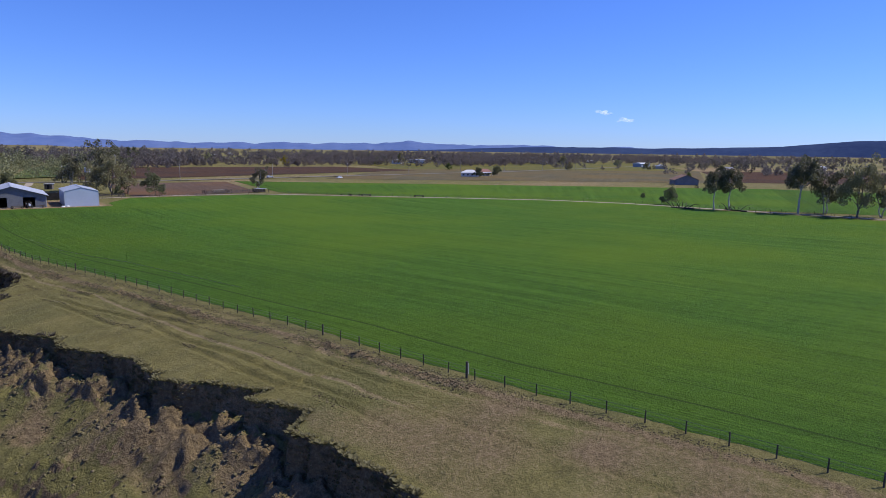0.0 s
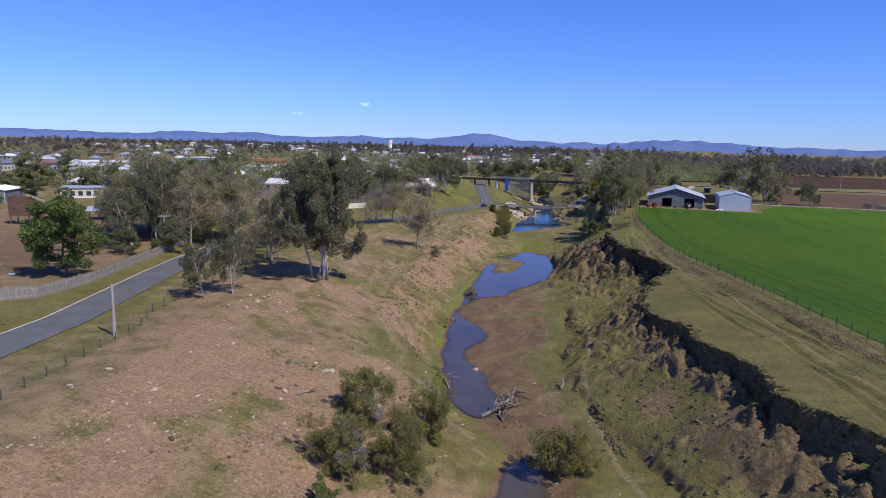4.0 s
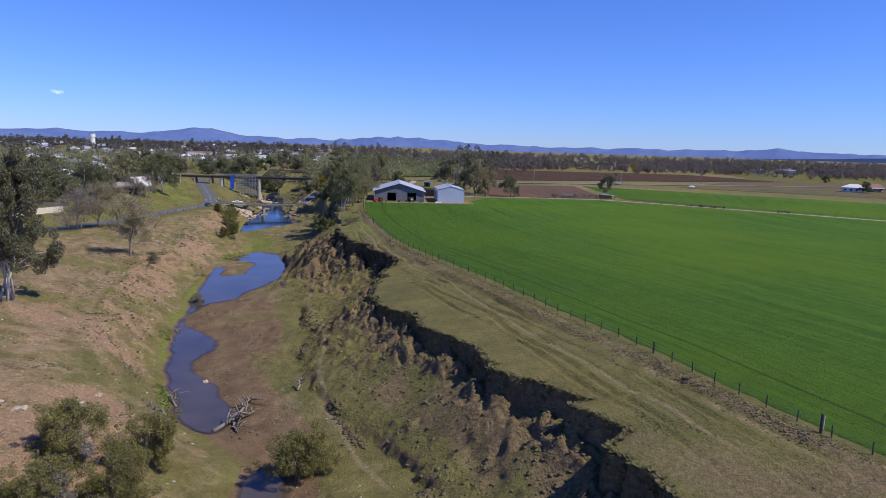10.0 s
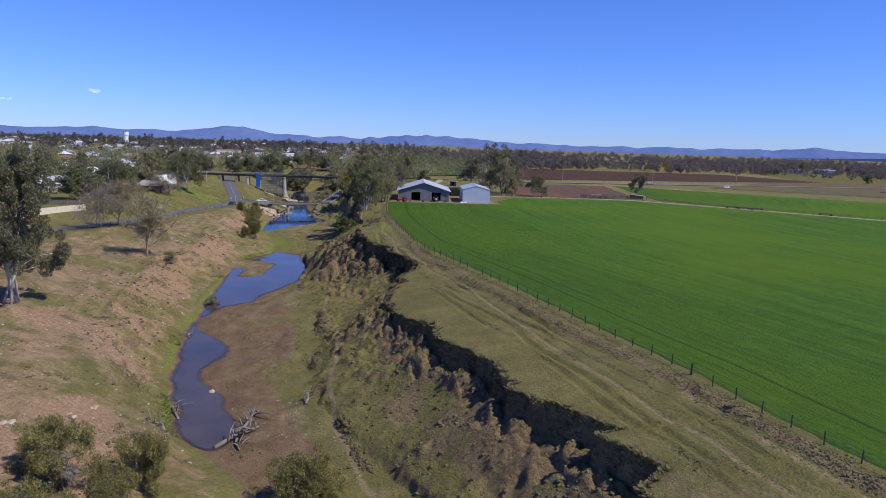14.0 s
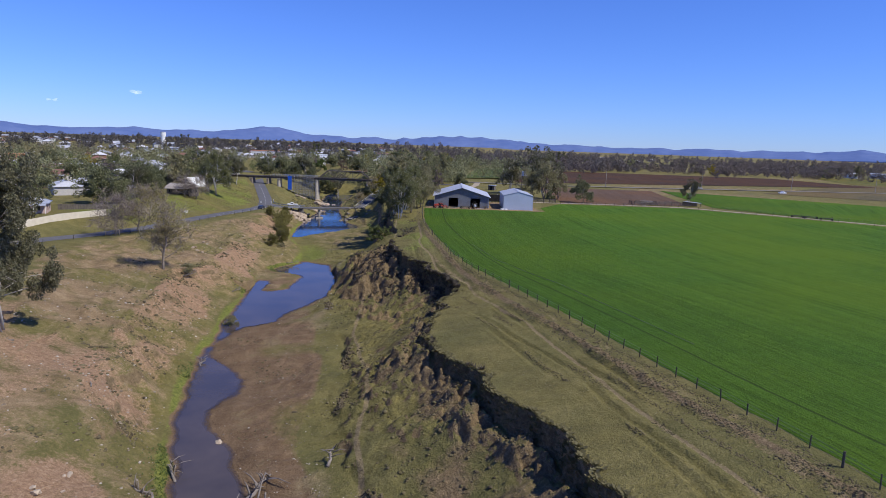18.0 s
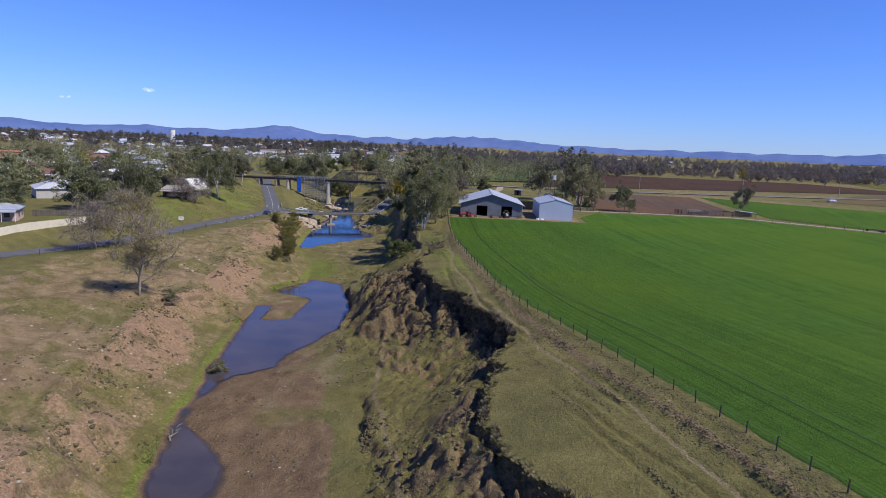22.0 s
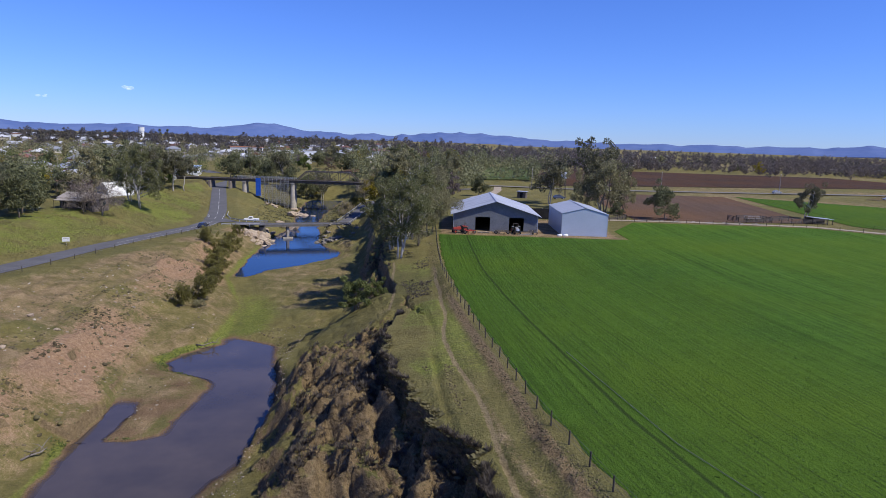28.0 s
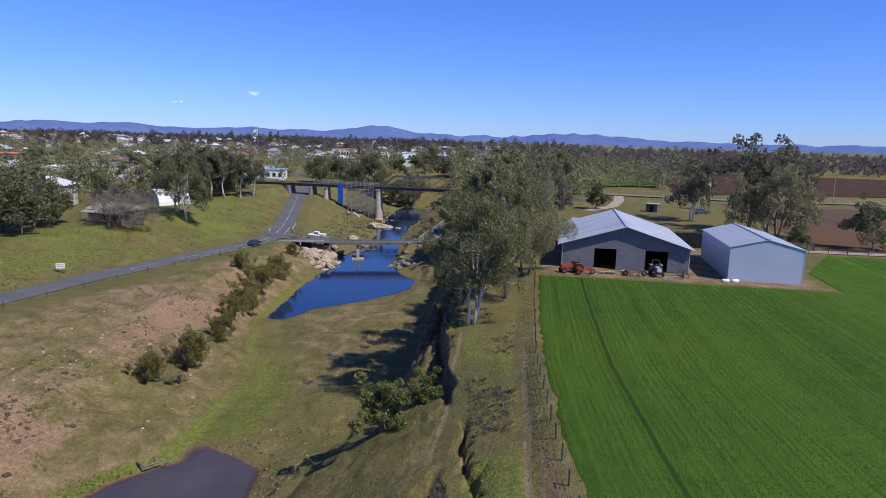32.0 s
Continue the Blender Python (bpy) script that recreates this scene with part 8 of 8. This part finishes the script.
part("cloth", Acc().box((0, 0, 0.1), (10.5, 0.06, 2.9)), M_BLACK, shade)
for i in range(5):
    part("post", Acc().tube([(10.5 * i / 4, 0.1, -0.3), (10.5 * i / 4, 0.1, 3.0)], [0.07, 0.07], 6), M_GALV, shade)
cot2 = thing("open_shed", (1.5, 290, 0), 0, "low blue-roofed lean-to behind the machinery shed", "shed")
part("roof", Acc().add([(-5, -3, 3.0), (5, -3, 3.0), (5, 3, 3.8), (-5, 3, 3.8), (-5, -3, 2.9), (5, -3, 2.9), (5, 3, 3.7), (-5, 3, 3.7)], [(0, 1, 2, 3), (7, 6, 5, 4), (0, 4, 5, 1), (1, 5, 6, 2), (2, 6, 7, 3), (3, 7, 4, 0)]), M_STEEL, cot2)
for x in (-4.8, 0, 4.8):
    for y in (-2.8, 2.8):
        part("post", Acc().box((x - 0.08, y - 0.08, -0.3), (x + 0.08, y + 0.08, 3.0)), M_TIMBER, cot2)


# ---- stock yards along the back of the crop ----
def yard_panel(x, y, rz, length, rails, label):
    ob = thing("yard_fence", (x, y, 0), rz, label, "fence")
    n = max(1, int(length / 2.4))
    for i in range(n + 1):
        part("post", Acc().box((length * i / n - 0.09, -0.09, -0.3), (length * i / n + 0.09, 0.09, 1.6)), M_POST, ob)
    for k in range(rails):
        part("rail", Acc().box((0, -0.13, 0.35 + 0.35 * k), (length, -0.09, 0.5 + 0.35 * k)), M_TIMBER, ob)
    return ob


for x, y, rz, ln in ((31, 287, 0, 12), (31, 287, 90, 7), (43, 287, 90, 7), (76, 291, 5, 10), (86, 292, 5, 9), (86, 292, 95, 6), (95.5, 293, 0, 7), (76, 291, 95, 6), (78, 297, 5, 16)):
    yard_panel(x, y, rz, ln, 4, "weathered timber stock-yard rails")
for i in range(8):
    timber_heap(48 + 4.6 * i, 287.2 + 0.4 * math.sin(i), 15 * i, 5, "low heap of old timber along the track", 30 + i, 3.4)
hs = thing("hay_shelter", (101, 295, 0), 5, "low dark stock shelter with a tin roof", "shed")
part("roof", Acc().add([(-3.2, -2, 2.0), (3.2, -2, 1.5), (3.2, 2, 1.5), (-3.2, 2, 2.0), (-3.2, -2, 1.9), (3.2, -2, 1.4), (3.2, 2, 1.4), (-3.2, 2, 1.9)], [(0, 1, 2, 3), (7, 6, 5, 4), (0, 4, 5, 1), (1, 5, 6, 2), (2, 6, 7, 3), (3, 7, 4, 0)]), M_OLDROOF, hs)
part("back_wall", Acc().box((-3.1, 1.9, 0), (3.1, 1.96, 1.6)), M_BLACK, hs)
for x in (-3.0, 3.0):
    for y in (-1.9, 1.8):
        part("post", Acc().box((x - 0.08, y - 0.08, -0.2), (x + 0.08, y + 0.08, 1.75 - 0.08 * x)), M_POST, hs)
wg = thing("farm_trailer", (82, 294.5, 0), 5, "flat timber farm trailer with side rails", "trailer")
part("bed", Acc().box((-2.4, -1.1, 0.8), (2.4, 1.1, 0.95)), M_TIMBER, wg)
for s in (-1.05, 1.05):
    part("side_rail", Acc().box((-2.4, s - 0.04, 1.5), (2.4, s + 0.04, 1.65)), M_POLE, wg)
    for x in (-2.3, 0, 2.3):
        part("stake", Acc().box((x - 0.05, s - 0.05, 0.95), (x + 0.05, s + 0.05, 1.65)), M_POLE, wg)
    for x in (-1.4, 1.4):
        wheel(wg, x, s, 0.45, 0.45, 0.2, M_RAIL)
for x, y, rz in ((127, 260, -40), (130.5, 257.5, -30), (134, 254, -45), (152, 239, -40)):
    implement(x, y, rz, M_RAIL, "dark disused implement beside the farm track", 8)
car(193, 404, 20, "dark utility parked on the stubble", True)
log(214, 146, 150, 9.0, 0.3, "fallen dead tree beneath the paddock gums", 9, 0.05, 41, M_POST)
log(222, 130, 120, 8.0, 0.25, "dead limbs lying beneath the gums", 8, 0.06, 42, M_POST)
# marker post by the bend of the fence
mk = thing("strainer_post", (35.2, 46.8, 0), 0, "thick pale strainer post in the crop fence", "post")
part("post", Acc().tube([(0, 0, -0.4), (0, 0, 1.6)], [0.13, 0.12], 9), M_POST, mk)
part("marker", Acc().box((0.12, -0.1, 0.4), (0.16, 0.1, 1.45)), M_WHITE, mk)

# a pale irrigation pipe lying in the crop
pipe = [(5.6, 168.0), (6.7, 162.8), (9.9, 148.4), (14.6, 136.5), (18.7, 128.1), (21.9, 118.6), (24.3, 111.5), (29.5, 96.0)]
tagged(part("irrigation_pipe", Acc().tube([(x, y, 0.16) for x, y in pipe], [0.025] * len(pipe), 6), M_WIRE), "thin pale irrigation pipe lying in the crop", "pipe")


# ---- distance ----
def ridge_mesh(seed, az0, az1, dist, base, amp, rough, bump_at=()):
    az = np.linspace(radians(az0), radians(az1), 440)
    t = np.degrees(az)
    h = base + amp * (0.5 + 0.5 * vn(t, 0 * t, 9, seed)) + amp * 0.5 * vn(t, 0 * t, 3.1, seed + 1) + rough * (1.3 * (1 - 2 * np.abs(vn(t, 0 * t, 1.7, seed + 2))) + 0.6 * vn(t, 0 * t, 0.6, seed + 3))
    for c, w, k in bump_at:
        h = h + k * np.exp(-((t - c) / w) ** 2)
    h = h * smooth(az1, az1 - 16, t)
    x, y = dist * np.cos(az), dist * np.sin(az)
    rows = []
    for q, f in ((1.0, -0.15), (1.03, 0.6), (1.06, 0.92), (1.1, 1.0), (1.14, 0.6)):
        rows.append(np.stack([x * q, y * q, h * f * q + (rough * 0.5 * vn(t * 3, t * 0 + q * 40, 2, seed + 5) if 0 < f < 1 else 0)], -1))
    return np.concatenate(rows), 440, 5


# the blue of distance haze is mixed into both hill colours
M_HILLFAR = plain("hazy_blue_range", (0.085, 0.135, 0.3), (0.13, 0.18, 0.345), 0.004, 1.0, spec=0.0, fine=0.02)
M_HILLNEAR = plain("haze_blue_wooded_ridge", (0.028, 0.045, 0.105), (0.045, 0.068, 0.135), 0.004, 1.0, spec=0.0, fine=0.03)
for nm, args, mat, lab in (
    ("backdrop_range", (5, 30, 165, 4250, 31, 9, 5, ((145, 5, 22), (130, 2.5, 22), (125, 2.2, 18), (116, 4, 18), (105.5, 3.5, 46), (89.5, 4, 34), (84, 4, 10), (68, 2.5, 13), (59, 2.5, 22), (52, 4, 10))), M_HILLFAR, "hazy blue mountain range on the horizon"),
    ("backdrop_ridge", (9, -20, 62, 4000, 24, 4, 2, ((40, 12, 8), (31, 5, 8), (23, 5, 42), (12, 9, 56), (-6, 9, 50))), M_HILLNEAR, "long wooded ridge coloured dark haze blue"),
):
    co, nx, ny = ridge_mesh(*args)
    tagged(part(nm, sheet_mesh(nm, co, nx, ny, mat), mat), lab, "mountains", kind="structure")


def cloud(az, el, w, h, n, seed):
    q = random.Random(seed)
    d = 4600.0
    a = Acc()
    bm = bmesh.new()
    bmesh.ops.create_icosphere(bm, subdivisions=2, radius=1.0)
    base, faces = [v.co.copy() for v in bm.verts], [tuple(v.index for v in f.verts) for f in bm.faces]
    bm.free()
    c = Vector((math.cos(radians(az)) * d, math.sin(radians(az)) * d, math.tan(radians(el)) * d + 20))
    side = Vector((-math.sin(radians(az)), math.cos(radians(az)), 0))
    for i in range(n):
        o = c + side * q.gauss(0, w * 0.3) + Vector((0, 0, q.gauss(0, h * 0.22)))
        s = h * q.uniform(0.18, 0.5)
        a.add([tuple(o + Vector((v.x * s * 2.2, v.y * s * 2.2, v.z * s)) * (0.8 + 0.4 * q.random())) for v in base], faces)
    return tagged(part("cloud", a, M_CLOUD, smooth=True), "small white wisp of fair-weather cloud", "cloud", kind="structure")


m = Nodes("thin_glowing_cloud", 1.0, 0.0, 0.0)
thin = m.n("BsdfTransparent")
mixer = m.n("MixShader", Fac=0.1)
# emission stands in for sunlight scattered by the cloud
m.b.inputs["Emission Color"].default_value = (0.9, 0.93, 1.0, 1)
m.b.inputs["Emission Strength"].default_value = 0.7
m.l(thin.outputs[0], mixer.inputs[1])
m.l(m.b.outputs[0], mixer.inputs[2])
m.l(mixer.outputs[0], m.t.nodes["Material Output"].inputs[0])
m.b.inputs["Base Color"].default_value = (0.9, 0.92, 0.95, 1)
M_CLOUD = m.mat
for args in ((41.9, 3.13, 90, 22, 9, 1), (40.1, 2.45, 70, 30, 6, 2), (115.7, 3.12, 110, 30, 3, 3), (121.4, 2.25, 200, 20, 3, 4)):
    cloud(*args)
